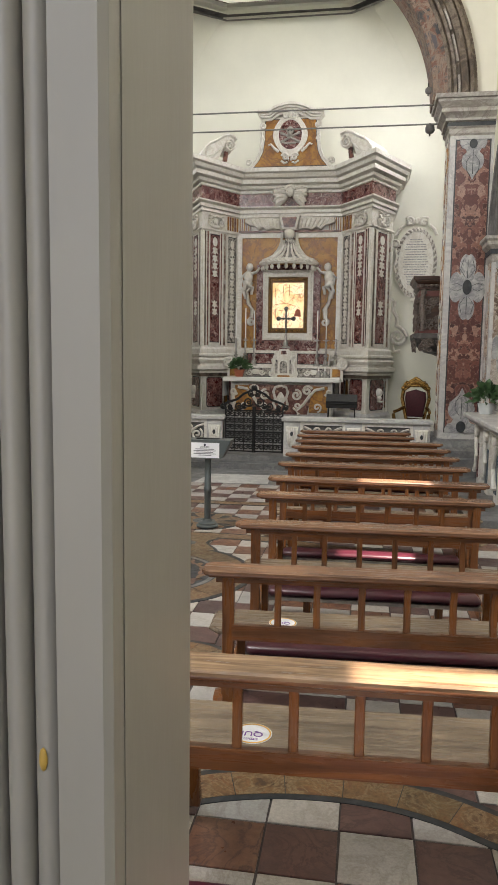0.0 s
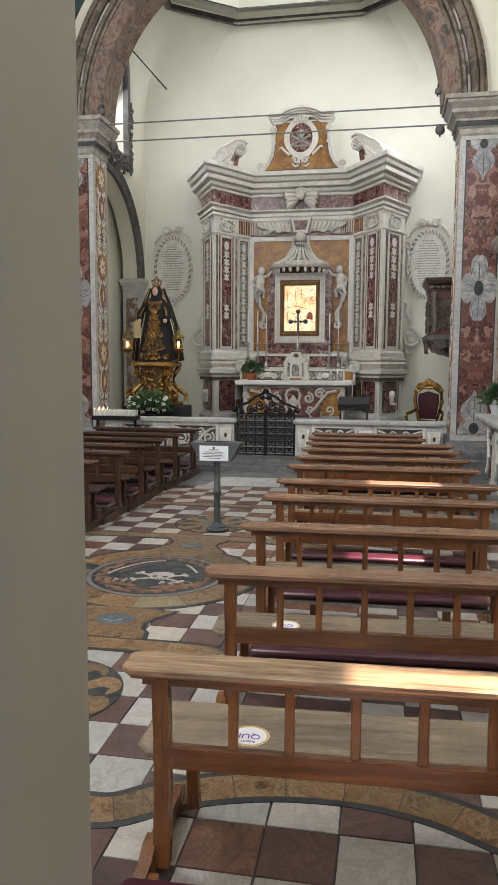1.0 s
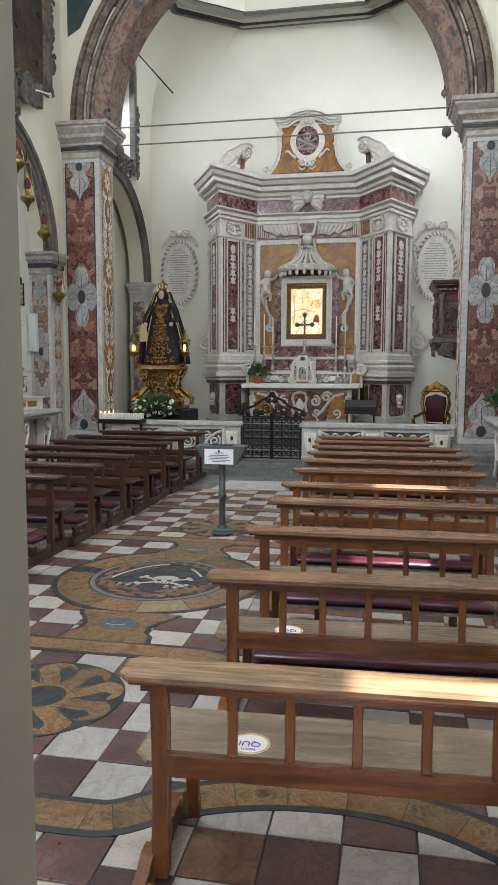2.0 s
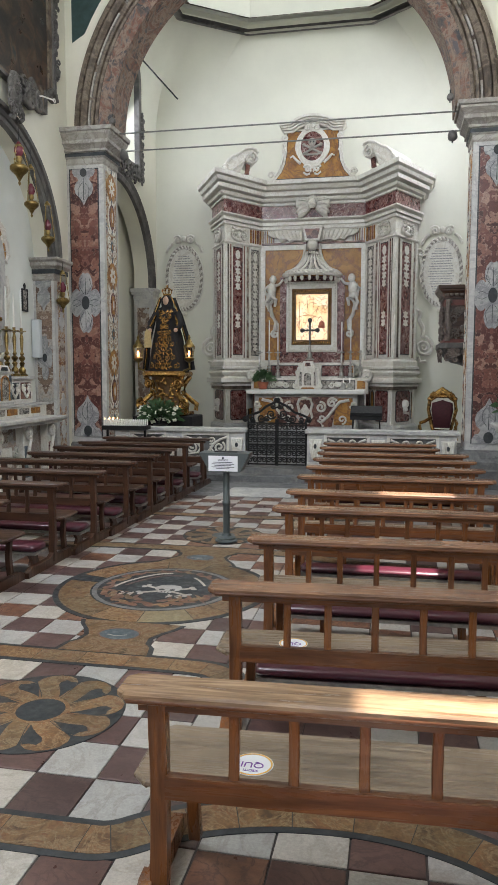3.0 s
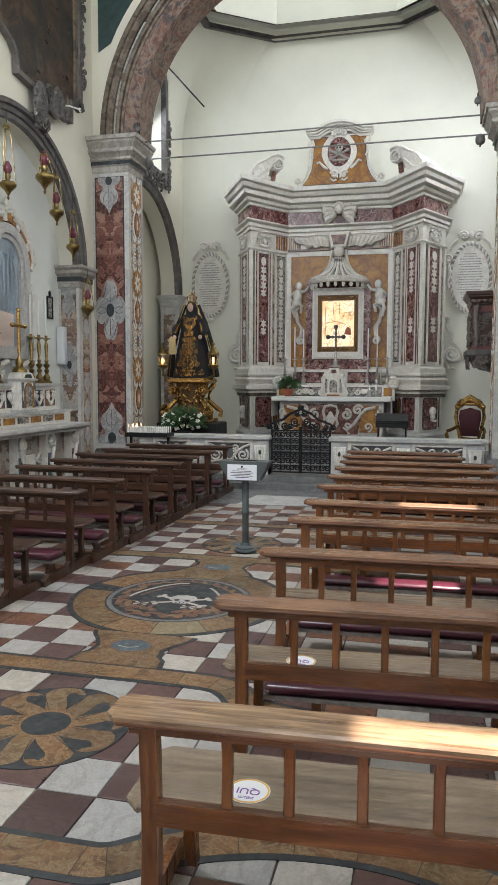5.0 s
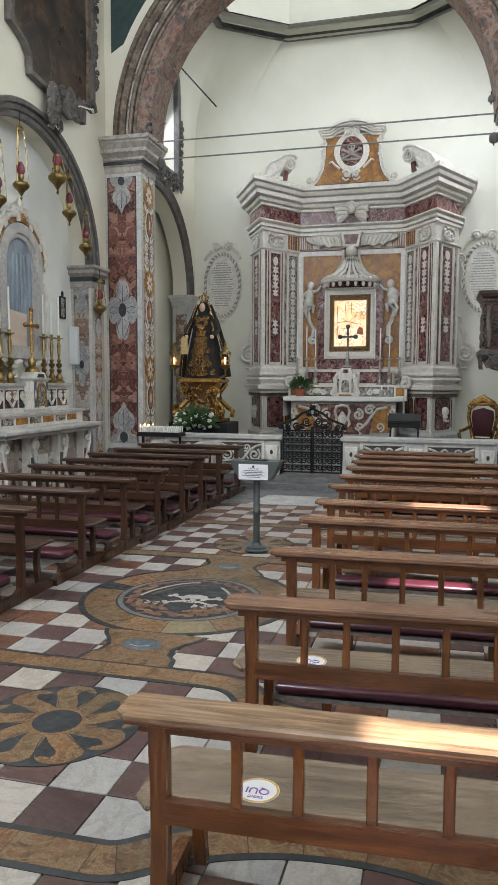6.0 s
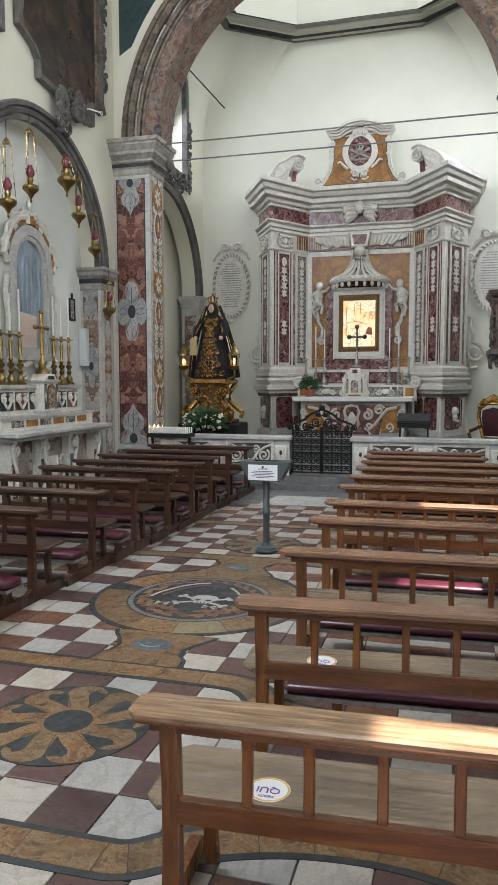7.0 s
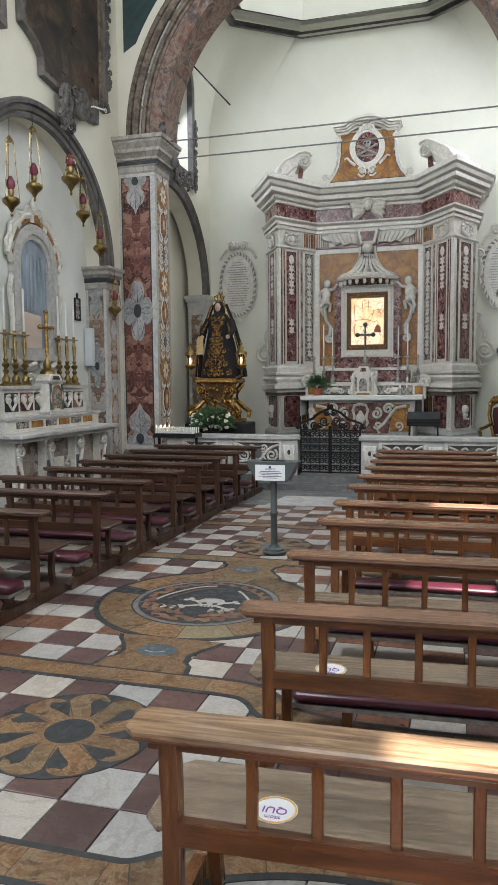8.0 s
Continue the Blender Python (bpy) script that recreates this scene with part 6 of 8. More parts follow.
BANDS_Y = [(2.46, 2.66), (4.12, 4.31), (7.02, 7.20), (8.75, 8.95)]
XB = (-1.85, 0.02)             # the aisle strip between the curved side borders


def free(x, y):
    """Whether the middle of a tile lies clear of the large inlays."""
    if math.hypot(x - MED[0], y - MED[1]) < 0.70:
        return False
    for fx, fy in FLOWERS:
        if math.hypot(x - fx, y - fy) < 0.34:
            return False
    return True


def strips():
    """Rows of tiles between the cross bands: (y0, y1)."""
    edges = [0.05] + [v for b in BANDS_Y for v in b] + [10.3]
    return [(edges[i], edges[i + 1]) for i in range(0, len(edges), 2)]


near, far = [], {"tile_white": [], "tile_red": [], "tile_orange": []}
warm = random.Random(14)


def lay(x, y, dy, k):
    if free(x + T / 2, y + dy / 2):
        mat = "tile_white" if k % 2 == 0 else "tile_orange" if warm.random() < 0.32 else "tile_red"
        (near if -1.9 < x < 1.3 and 1.9 < y < 7.0 else far[mat]).append((x, y, dy, mat))


for c in range(-18, 9):
    x = 0.578 + T * c
    if not WL < x + T / 2 < WR:
        continue
    if XB[0] < x + T / 2 < XB[1] - 0.02:
        for si, (y0, y1) in enumerate(strips()):
            rows = max(1, round((y1 - y0) / T))
            for r in range(rows):
                lay(x, y0 + (y1 - y0) / rows * r, (y1 - y0) / rows, c + r + si)
    else:
        for r in range(-9, 28):
            y = 2.58 + T * r
            if y < 10.1:
                lay(x, y, T, c + r + (1 if c < 0 else 0))
near.sort(key=lambda q: q[1])
for q in near[300:]:
    far[q[3]].append(q)
near = near[:300]
shapes = {}
for k, (x, y, dy, mat) in enumerate(near):
    key = (mat, round(dy, 3), k % 4)
    if key not in shapes:
        shapes[key] = slab_mesh("tile", T, dy, mat, k)
    ob = new("tile", shapes[key])
    ob.location = (x, y, 0)
    ob.parent = FL
for mat, cells in far.items():
    verts, faces = [], []
    rnd = random.Random(5)
    for x, y, dy, _ in cells:
        n = len(verts)
        e = [rnd.uniform(0.002, 0.006) for _ in range(4)]
        for k, z in ((0, -0.006), (0, -0.0015), (0.003, 0.0)):
            verts += [(x + e[0] + k, y + e[1] + k, z), (x + T - e[2] - k, y + e[1] + k, z), (x + T - e[2] - k, y + dy - e[3] - k, z), (x + e[0] + k, y + dy - e[3] - k, z)]
        for a in (0, 4):
            faces += [(n + a + i, n + a + (i + 1) % 4, n + a + 4 + (i + 1) % 4, n + a + 4 + i) for i in range(4)]
        faces.append((n + 8, n + 9, n + 10, n + 11))
    data = bpy.data.meshes.new("tiles")
    data.from_pydata(verts, [], faces)
    data.materials.append(M[mat])
    ob = new("tiles", data)
    ob.parent = FL
    tagged(ob, kind="stuff")


def flat(name, pts, mat, z=0.004, parent=None, thick=0.01):
    bm = bmesh.new()
    z = z if z <= 0.004 else 0.004 + (z - 0.004) * 0.15
    a = [bm.verts.new((x, y, z)) for x, y in pts]
    b = [bm.verts.new((x, y, z - thick)) for x, y in pts]
    bm.faces.new(a)
    for i in range(len(pts)):
        bm.faces.new((a[i], a[(i + 1) % len(pts)], b[(i + 1) % len(pts)], b[i]))
    return part(name, bm, mat, parent or FL, "", None)


def ribbon(name, line, w, mat, z, gap=0.0, step=1, closed=False):
    """A strip of floor stone along a line; with a gap it is cut into stones of that many steps."""
    pts = [Vector(p) for p in line]
    n = len(pts)
    low = z if gap or z <= 0.004 else 0.004 + (z - 0.004) * 0.15
    sides = []
    for i in range(n):
        a = pts[(i - 1) % n] if (closed or i) else pts[i]
        b = pts[(i + 1) % n] if (closed or i < n - 1) else pts[i]
        d = (b - a).normalized()
        sides.append(Vector((-d.y, d.x)) * w / 2)
    last = n if closed else n - 1
    if not gap:
        bm = bmesh.new()
        up = [[bm.verts.new((*(p + s), low)), bm.verts.new((*(p - s), low)), bm.verts.new((*(p - s), low - 0.01)), bm.verts.new((*(p + s), low - 0.01))] for p, s in zip(pts, sides)]
        for i in range(last):
            a, b = up[i], up[(i + 1) % n]
            for k in range(4):
                bm.faces.new((a[k], b[k], b[(k + 1) % 4], a[(k + 1) % 4]))
        return part(name, bm, mat, FL, "", None)
    for i0 in range(0, last, step):
        idx = [(i0 + k) % n for k in range(min(step, last - i0) + 1)]
        left = [pts[i] + sides[i] for i in idx]
        right = [pts[i] - sides[i] for i in idx]
        for line_ in (left, right):
            d0 = (line_[1] - line_[0]).normalized() * gap
            d1 = (line_[-1] - line_[-2]).normalized() * gap
            line_[0] = line_[0] + d0
            line_[-1] = line_[-1] - d1
        flat(name, [tuple(p) for p in left + right[::-1]], mat, z)


def smooth_line(keys, n=8):
    """A curve through the given points."""
    out = []
    for i in range(len(keys) - 1):
        p = [Vector(keys[max(0, min(len(keys) - 1, i + k))]) for k in (-1, 0, 1, 2)]
        for j in range(n):
            t = j / n
            out.append(tuple(0.5 * ((2 * p[1]) + (p[2] - p[0]) * t + (2 * p[0] - 5 * p[1] + 4 * p[2] - p[3]) * t * t + (3 * p[1] - p[0] - 3 * p[2] + p[3]) * t ** 3)))
    return out + [keys[-1]]


def border(keys, w=0.235, n=8, step=6):
    line = smooth_line(keys, n)
    ribbon("dark_border", line, w, "tile_grey", 0.003)
    ribbon("yellow_stone", line, w - 0.07, "tile_yellow", 0.006, 0.002, step)


# cross bands with ends that swing out into curved side panels
border([(-4.3, 2.55), (-2.9, 2.55), (-2.1, 2.56), (-1.4, 2.55), (-0.8, 2.55), (-0.22, 2.55), (-0.04, 2.57), (0.12, 2.68), (0.34, 2.79), (0.62, 2.86), (0.95, 2.87), (1.25, 2.80), (1.52, 2.66), (1.8, 2.54), (2.6, 2.52)])
border([(-2.6, 4.36), (-2.0, 4.25), (-1.6, 4.22), (-1.2, 4.215), (-0.8, 4.215), (-0.4, 4.215), (-0.1, 4.20), (0.04, 4.12), (0.16, 3.98), (0.4, 3.9), (0.8, 3.86), (1.4, 3.9), (2.2, 4.05)])
border([(-2.8, 7.0), (-1.9, 7.10), (-1.4, 7.11), (-0.9, 7.11), (-0.4, 7.11), (0.1, 7.05), (0.5, 6.9), (1.4, 6.8)])
border([(-2.6, 8.9), (-1.9, 8.85), (-1.2, 8.85), (-0.6, 8.85), (0.0, 8.9), (0.8, 9.0)])

# round medallion
def circle(c, r, n=64, ry=None):
    return [(c[0] + r * math.cos(2 * math.pi * i / n), c[1] + (ry or r) * math.sin(2 * math.pi * i / n)) for i in range(n)]


flat("medallion_rim", circle(MED, 0.895), "tile_grey", 0.004)


def ring_stone(name, c, r0, r1, a0, a1, mat, z, n=7):
    """One stone of a ring of floor stones, with a narrow joint at either end."""
    arc = [radians(a0 + (a1 - a0) * i / n) for i in range(n + 1)]
    gap = 0.003
    out = [(c[0] + r1 * math.cos(a), c[1] + r1 * math.sin(a)) for a in [arc[0] + gap / r1] + arc[1:-1] + [arc[-1] - gap / r1]]
    inn = [(c[0] + r0 * math.cos(a), c[1] + r0 * math.sin(a)) for a in [arc[0] + gap / r0] + arc[1:-1] + [arc[-1] - gap / r0]]
    flat(name, out + inn[::-1], mat, z)


cuts = [6, 38, 74, 104, 137, 163, 176, 214, 248, 275, 303, 322, 366]
for k, (a0, a1) in enumerate(zip(cuts, cuts[1:])):
    ring_stone("ring_stone", MED, 0.60, 0.848, a0, a1, "tile_grey" if a0 == 163 else "tile_pale" if a0 == 275 else "tile_yellow", 0.007)
flat("medallion_ring", circle(MED, 0.585), "grey_step", 0.008)
flat("medallion_field", circle(MED, 0.545), "tile_grey", 0.0105)
rnd = random.Random(77)


def flame(c, a, length, width, curl, mat, z):
    """A tapering curled leaf of inlay."""
    left, right = [], []
    for i in range(9):
        f = i / 8
        t = a + curl * f * f
        p = (c[0] + length * f * math.cos(t), c[1] + length * f * math.sin(t))
        w = width * math.sin(math.pi * min(1, 0.12 + 0.88 * f)) ** 0.8 * (1 + 0.25 * math.sin(9 * f))
        left.append((p[0] - w * math.sin(t), p[1] + w * math.cos(t)))
        right.append((p[0] + w * math.sin(t), p[1] - w * math.cos(t)))
    flat("leaf_inlay", left + right[::-1], mat, z)


for k in range(26):
    a = 2 * math.pi * k / 26
    upper = math.sin(a) > 0.35
    r = 0.52 if upper else 0.50
    flame((MED[0] + r * math.cos(a), MED[1] + r * math.sin(a)), a + math.pi + rnd.uniform(0.5, 1.1) * (1 if k % 2 else 0.6), rnd.uniform(0.13, 0.19) if upper else rnd.uniform(0.12, 0.24), rnd.uniform(0.022, 0.040), rnd.uniform(0.6, 1.3), "tile_orange" if k % 3 else "tile_yellow", 0.0130 + 0.0004 * (k % 5))
for e in (-1, 1):
    for k in range(5):
        flame((MED[0] + e * (0.06 + 0.085 * k), MED[1] - 0.36 + 0.018 * k), radians(90 - e * (70 - 8 * k)), 0.17, 0.030, e * 0.9, "tile_yellow" if k % 2 else "tile_orange", 0.0152 + 0.0004 * k)
for r, a0, n, mat, w in ((0.40, 96, 24, "tile_white", 0.026), (0.33, 80, 26, "tile_red", 0.030), (0.37, 18, 12, "tile_white", 0.022)):
    wave = [(MED[0] + (r - 0.03 * math.sin(3 * t)) * math.cos(t), MED[1] + (r - 0.03 * math.sin(3 * t)) * math.sin(t)) for t in (radians(a0 + 4.0 * i) for i in range(n))]
    ribbon("curved_inlay", wave, w, mat, 0.0180)
SK = (MED[0] + 0.05, MED[1] - 0.07)
for s in (-1, 1):
    a, b = Vector((SK[0] - s * 0.20, SK[1] - 0.10)), Vector((SK[0] + s * 0.20, SK[1] + 0.09))
    ribbon("white_bone", [tuple(a.lerp(b, f)) for f in (0, 0.5, 1)], 0.032, "tile_white", 0.0195 + 0.0008 * s)
    for e in (a, b):
        for q in (-0.02, 0.02):
            flat("white_bone_end", circle((e.x + q * 0.7 * s, e.y - q), 0.024, 10), "tile_white", 0.0212 + q * 0.01)
skull = [(SK[0] + x, SK[1] + 0.03 + y) for x, y in ((-0.055, -0.10), (0.055, -0.10), (0.06, -0.055), (0.105, -0.02), (0.115, 0.04), (0.08, 0.10), (0.0, 0.12), (-0.08, 0.10), (-0.115, 0.04), (-0.105, -0.02), (-0.06, -0.055))]
flat("skull_inlay", skull, "tile_white", 0.0225)
for x in (-0.045, 0.045):
    flat("skull_eye", circle((SK[0] + x, SK[1] + 0.01), 0.024, 10), "tile_grey", 0.0240)
for x in (-0.03, 0.0, 0.03):
    flat("skull_tooth_gap", [(SK[0] + x - 0.005, SK[1] - 0.068), (SK[0] + x + 0.005, SK[1] - 0.068), (SK[0] + x + 0.005, SK[1] - 0.038), (SK[0] + x - 0.005, SK[1] - 0.038)], "tile_grey", 0.0240)
for x, t in ((-0.27, 0.15), (0.13, -0.1)):
    c0 = (MED[0] + x + 0.02, MED[1] - 0.21)
    for sx, sy in ((-1, -1), (1, 1), (-1, 1), (1, -1)):
        flat("white_chip", [(c0[0] + sx * 0.006, c0[1] + sy * 0.006), (c0[0] + sx * 0.058, c0[1] + sy * 0.010 + t * 0.05), (c0[0] + sx * 0.050, c0[1] + sy * 0.045 + t * 0.05)], "tile_white", 0.0188)

# yellow cartouches that join the medallion to the cross bands, each with a blue oval
for oy, d in ((4.645, 1), (6.765, -1)):
    cx = MED[0] + 0.05
    half = [(0.30, -0.33), (0.275, -0.20), (0.225, -0.14), (0.215, -0.04), (0.26, 0.06), (0.33, 0.16), (0.36, 0.24)]
    pts = [(cx + x, oy + d * y) for x, y in half] + [(cx - x, oy + d * y) for x, y in reversed(half)]
    rim = [(cx + (x + (0.035 if x > 0 else -0.035)), y) for x, y in ((p[0] - cx, p[1]) for p in pts)]
    flat("cartouche_rim", rim, "tile_grey", 0.0026)
    flat("cartouche", pts, "tile_yellow", 0.0068)
    flat("oval_rim", circle((cx - 0.01, oy), 0.152, 28, 0.112), "tile_orange", 0.0092)
    flat("oval_stone", circle((cx - 0.01, oy), 0.138, 28, 0.10), "tile_blue", 0.0115)
    ribbon("white_vein", [(cx - 0.09, oy - 0.02), (cx - 0.02, oy - 0.04), (cx + 0.05, oy - 0.01)], 0.012, "tile_white", 0.0135)

# many-petalled flowers
for fx, fy in FLOWERS:
    flat("flower_ground", circle((fx, fy), 0.445, 60), "tile_grey", 0.004)
    n = 9
    for k in range(n):
        a = 2 * math.pi * (k + 0.35) / n
        w = 2 * math.pi / n
        swirl = lambda r: 0.55 * (r - 0.13)
        pts = [(r, a - w * 0.485 * f + swirl(r)) for r, f in ((0.13, 1), (0.22, 1), (0.31, 1.0))]
        pts += [(0.325 + 0.112 * math.sin(math.pi * q / 8), a + w * 0.5 * -math.cos(math.pi * q / 8) + swirl(0.36)) for q in range(1, 8)]
        pts += [(r, a + w * 0.485 * f + swirl(r)) for r, f in ((0.31, 1.0), (0.22, 1), (0.13, 1))]
        flat("petal_stone", [(fx + r * math.cos(t), fy + r * math.sin(t)) for r, t in pts], "tile_yellow", 0.008)
        comma = [(0.160, -0.02), (0.21, 0.10), (0.26, 0.20), (0.31, 0.27), (0.345, 0.24), (0.375, 0.13), (0.355, 0.02), (0.36, -0.10), (0.31, -0.14), (0.25, -0.10), (0.20, -0.05)]
        flat("dark_slash", [(fx + r * math.cos(a - w * 0.34 + t * 0.8 + swirl(r)), fy + r * math.sin(a - w * 0.34 + t * 0.8 + swirl(r))) for r, t in comma], "tile_grey", 0.0105)
    flat("flower_rim", circle((fx, fy), 0.150, 32), "tile_yellow", 0.0112)
    flat("flower_eye", circle((fx, fy), 0.128, 28), "tile_blue" if fy > 5 else "tile_grey", 0.0128)

# plain grey slab before the step
flat("grave_slab", [(-1.55, 10.30), (-0.45, 10.38), (-0.50, 11.20), (-1.45, 11.15)], "grey_marble", 0.006)
flat("border_slab", [(WL, 10.3), (WR, 10.3), (WR, 11.75), (WL, 11.75)], "grey_step", 0.0)

# ---- door frame beside the camera ----
frame_ob = thing("door_frame", "grey painted wooden door frame with fluted moulding", "door frame", kind="structure")


def upright(name, plan, mat, z0=0.0, z1=3.3, label=""):
    bm = bmesh.new()
    lo = [bm.verts.new((*p, z0)) for p in plan]
    hi = [bm.verts.new((*p, z1)) for p in plan]
    for i in range(len(plan)):
        j = (i + 1) % len(plan)
        bm.faces.new((lo[i], lo[j], hi[j], hi[i]))
    bm.faces.new(lo[::-1])
    bm.faces.new(hi)
    return part(name, bm, mat, frame_ob, label, 30)


upright("post", [(0.60, 0.285), (0.785, 0.285), (0.7915, 0.279), (0.7985, 0.376), (0.797, 0.388), (0.60, 0.39)], "door_grey", 0, 3.3, "grey painted door post")
upright("fillet", [(0.765, 0.262), (0.787, 0.262), (0.7905, 0.266), (0.7912, 0.284), (0.765, 0.284)], "door_grey")
for k in range(5):
    x = 0.763 - 0.0145 * k
    upright("flute", [(x - 0.0068 + 0.0066 * math.cos(t), 0.274 - 0.008 * math.sin(t)) for t in (math.pi * i / 8 for i in range(9))] + [(x - 0.0134, 0.284), (x - 0.0002, 0.284)], "door_grey")
upright("architrave", [(0.52, 0.274), (0.690, 0.274), (0.690, 0.284), (0.52, 0.284)], "door_grey")
M["old_paint"] = plain("ochre_paint_chip", (0.45, 0.28, 0.05), 0.6, 0, 0.3, 30, 0.1)
bm = bmesh.new()
for x, z, r, h in ((0.756, 1.60, 0.0022, 0.006), (0.756, 1.475, 0.003, 0.007), (0.7625, 1.352, 0.003, 0.013), (0.7628, 1.33, 0.0022, 0.008)):
    ball(bm, (x, 0.2655, z), (r, 0.0012, h), 8, 5)
part("paint_chip", bm, "old_paint", frame_ob, "chips of ochre paint", 60)

# ---- sign stand ----
sign = thing("offering_box", "grey metal offering box on a post with a paper notice", "offering box", pose(-0.72, 7.46, 0))
part("foot", lathe(bmesh.new(), [(0.12, 0.0), (0.12, 0.015), (0.10, 0.025), (0.10, 0.04), (0.055, 0.055), (0.045, 0.08)], pose(0, 0, 0.018), 24), "sign_metal", sign, "", 40)
part("post", lathe(bmesh.new(), [(0.036, 0.08), (0.036, 0.40), (0.043, 0.41), (0.043, 0.44), (0.036, 0.45), (0.034, 0.80)], Matrix(), 16), "sign_metal", sign, "", 40)
bm = bmesh.new()
prism(bm, [(-0.155, 0.765), (0.165, 0.765), (0.26, 0.94), (0.265, 0.965), (-0.265, 0.965), (-0.255, 0.94)], 0.22, at(0, -0.11, 0))
part("box", bm, "sign_metal", sign, "", None)
part("slot_plate", boxes((-0.12, 0.12, -0.04, 0.04, 0.966, 0.974)), "iron", sign, "", None)
part("notice", boxes((-0.165, 0.145, -0.1145, -0.1105, 0.775, 0.935)), "paper", sign, "white paper notice", None)
bm = bmesh.new()
prism(bm, oval(-0.01, 0.912, 0.012, 0.014, 12), 0.002, at(0, -0.116, 0))
for z, w, h in ((0.865, 0.10, 0.006), (0.848, 0.12, 0.006), (0.832, 0.09, 0.006), (0.816, 0.12, 0.006), (0.80, 0.07, 0.006)):
    box(bm, -0.01 - w, -0.01 + w, -0.116, -0.1146, z, z + h)
part("notice_lines", bm, "ink", sign, "dark lines of print", None)


def lettering(body, size, m, mat, parent, name="lettering", label=""):
    cu = bpy.data.curves.new(name, 'FONT')
    cu.body, cu.size, cu.extrude, cu.align_x = body, size, 0.0006, 'CENTER'
    cu.materials.append(M[mat])
    ob = new(name, cu)
    ob.matrix_basis = m
    ob.parent = parent
    if label:
        ob["label"] = label
    return ob


lettering("OFFERTE", 0.026, at(-0.01, -0.1155, 0.882, Matrix.Rotation(radians(90), 4, 'X')), "ink", sign)

# ---- round seat stickers ----
M["sticker_blue"] = plain("violet_print", (0.16, 0.04, 0.30), 0.5, 0, 0.05, 5, 0)
M["sticker_orange"] = plain("orange_print", (0.75, 0.42, 0.06), 0.5, 0, 0.05, 5, 0)
for px, py in ((EAST[0][0] + 0.405, EAST[0][1] + 0.235), (EAST[1][0] + 0.385, EAST[1][1] + 0.225)):
    st = thing("seat_sticker", "round white seat sticker with violet and orange print", "sticker", pose(px, py, 0.4455))
    part("disc", lathe(bmesh.new(), [(0.072, 0.0), (0.072, 0.0008)], Matrix(), 36), "paper", st, "", None)
    part("rim", ring(bmesh.new(), oval(0, 0, 0.069, 0.069, 36), oval(0, 0, 0.063, 0.063, 36), 0.001, at(0, 0, 0.0018) @ Matrix.Rotation(radians(-90), 4, 'X')), "sticker_orange", st, "orange printed rim", None)
    flip = Matrix.Rotation(radians(180), 4, 'Z')
    lettering("QUI", 0.046, flip @ at(0, -0.010, 0.0013), "sticker_blue", st)
    lettering("SIEDITI", 0.017, flip @ at(0, 0.034, 0.0013), "sticker_blue", st)
    bm = bmesh.new()
    prism(bm, [(0, -0.034), (0.012, -0.046), (0.006, -0.05), (0, -0.044), (-0.006, -0.05), (-0.012, -0.046)], 0.0006, Matrix.Rotation(radians(90), 4, 'X') @ Matrix.Translation((0, -0.0018, 0)))
    part("print_mark", bm, "sticker_blue", st, "", None)

# ---- tie rods, camera and spots on the capitals ----
for y, z in ((12.02, 5.90 - 0.09), (12.40, 5.64)):
    r = thing("tie_rod", "grey iron tie rod across the arch", "tie rod", kind="structure")
    part("rod", tube(bmesh.new(), [(-3.86, y, z), (2.06, y, z)], 0.012), "rod_iron", r)
for x in (-3.62, 1.82):
    s = 1 if x < 0 else -1
    sp = thing("spotlight", "small grey spotlight on the pier capital", "spotlight", pose(x, 12.22, 5.40))
    part("arm", tube(bmesh.new(), [(0, 0, 0), (0, 0, 0.10)], 0.012), "iron", sp)
    part("head", lathe(bmesh.new(), [(0.035, -0.09), (0.075, -0.05), (0.07, 0.03), (0.03, 0.09), (0.012, 0.11)], pose(0, 0, 0.12, 35 * s, 0, 0), 12), "dark_stone", sp, "", 50)
for x, s in ((AX - AR + 0.12, 1), (AX + AR - 0.12, -1)):
    sp = thing("camera_lamp", "small round lamp with bracket on the capital ledge", "lamp", pose(x, 11.72, 5.865) @ Matrix.Scale(0.7, 4))
    part("bracket", tube(bmesh.new(), [(0, 0.1, 0.0), (0, 0.1, 0.26), (0, 0.02, 0.24), (0, 0, 0.10)], 0.014), "iron", sp)
    part("shell", lathe(bmesh.new(), [(0.03, 0.06), (0.07, 0.04), (0.075, -0.03), (0.055, -0.04)], at(0, 0, 0.08, Matrix.Rotation(radians(90), 4, 'X')), 14), "dark_stone", sp, "", 50)
    part("lens", lathe(bmesh.new(), [(0.055, 0.0), (0.04, -0.015), (0.01, -0.02)], at(0, 0.04, 0.08, Matrix.Rotation(radians(90), 4, 'X')), 14), "iron", sp, "", 50)
rod = thing("tie_rod", "thin slanting iron rod under the squinch", "tie rod", kind="structure")
part("rod", tube(bmesh.new(), [(-4.8, 15.3, 8.9), (-3.7, 15.7, 7.7)], 0.016), "iron", rod)
rod = thing("tie_rod", "thin slanting iron rod under the squinch", "tie rod", kind="structure")
part("rod", tube(bmesh.new(), [(2.45, 15.7, 8.6), (2.28, 16.2, 7.9)], 0.016), "iron", rod)

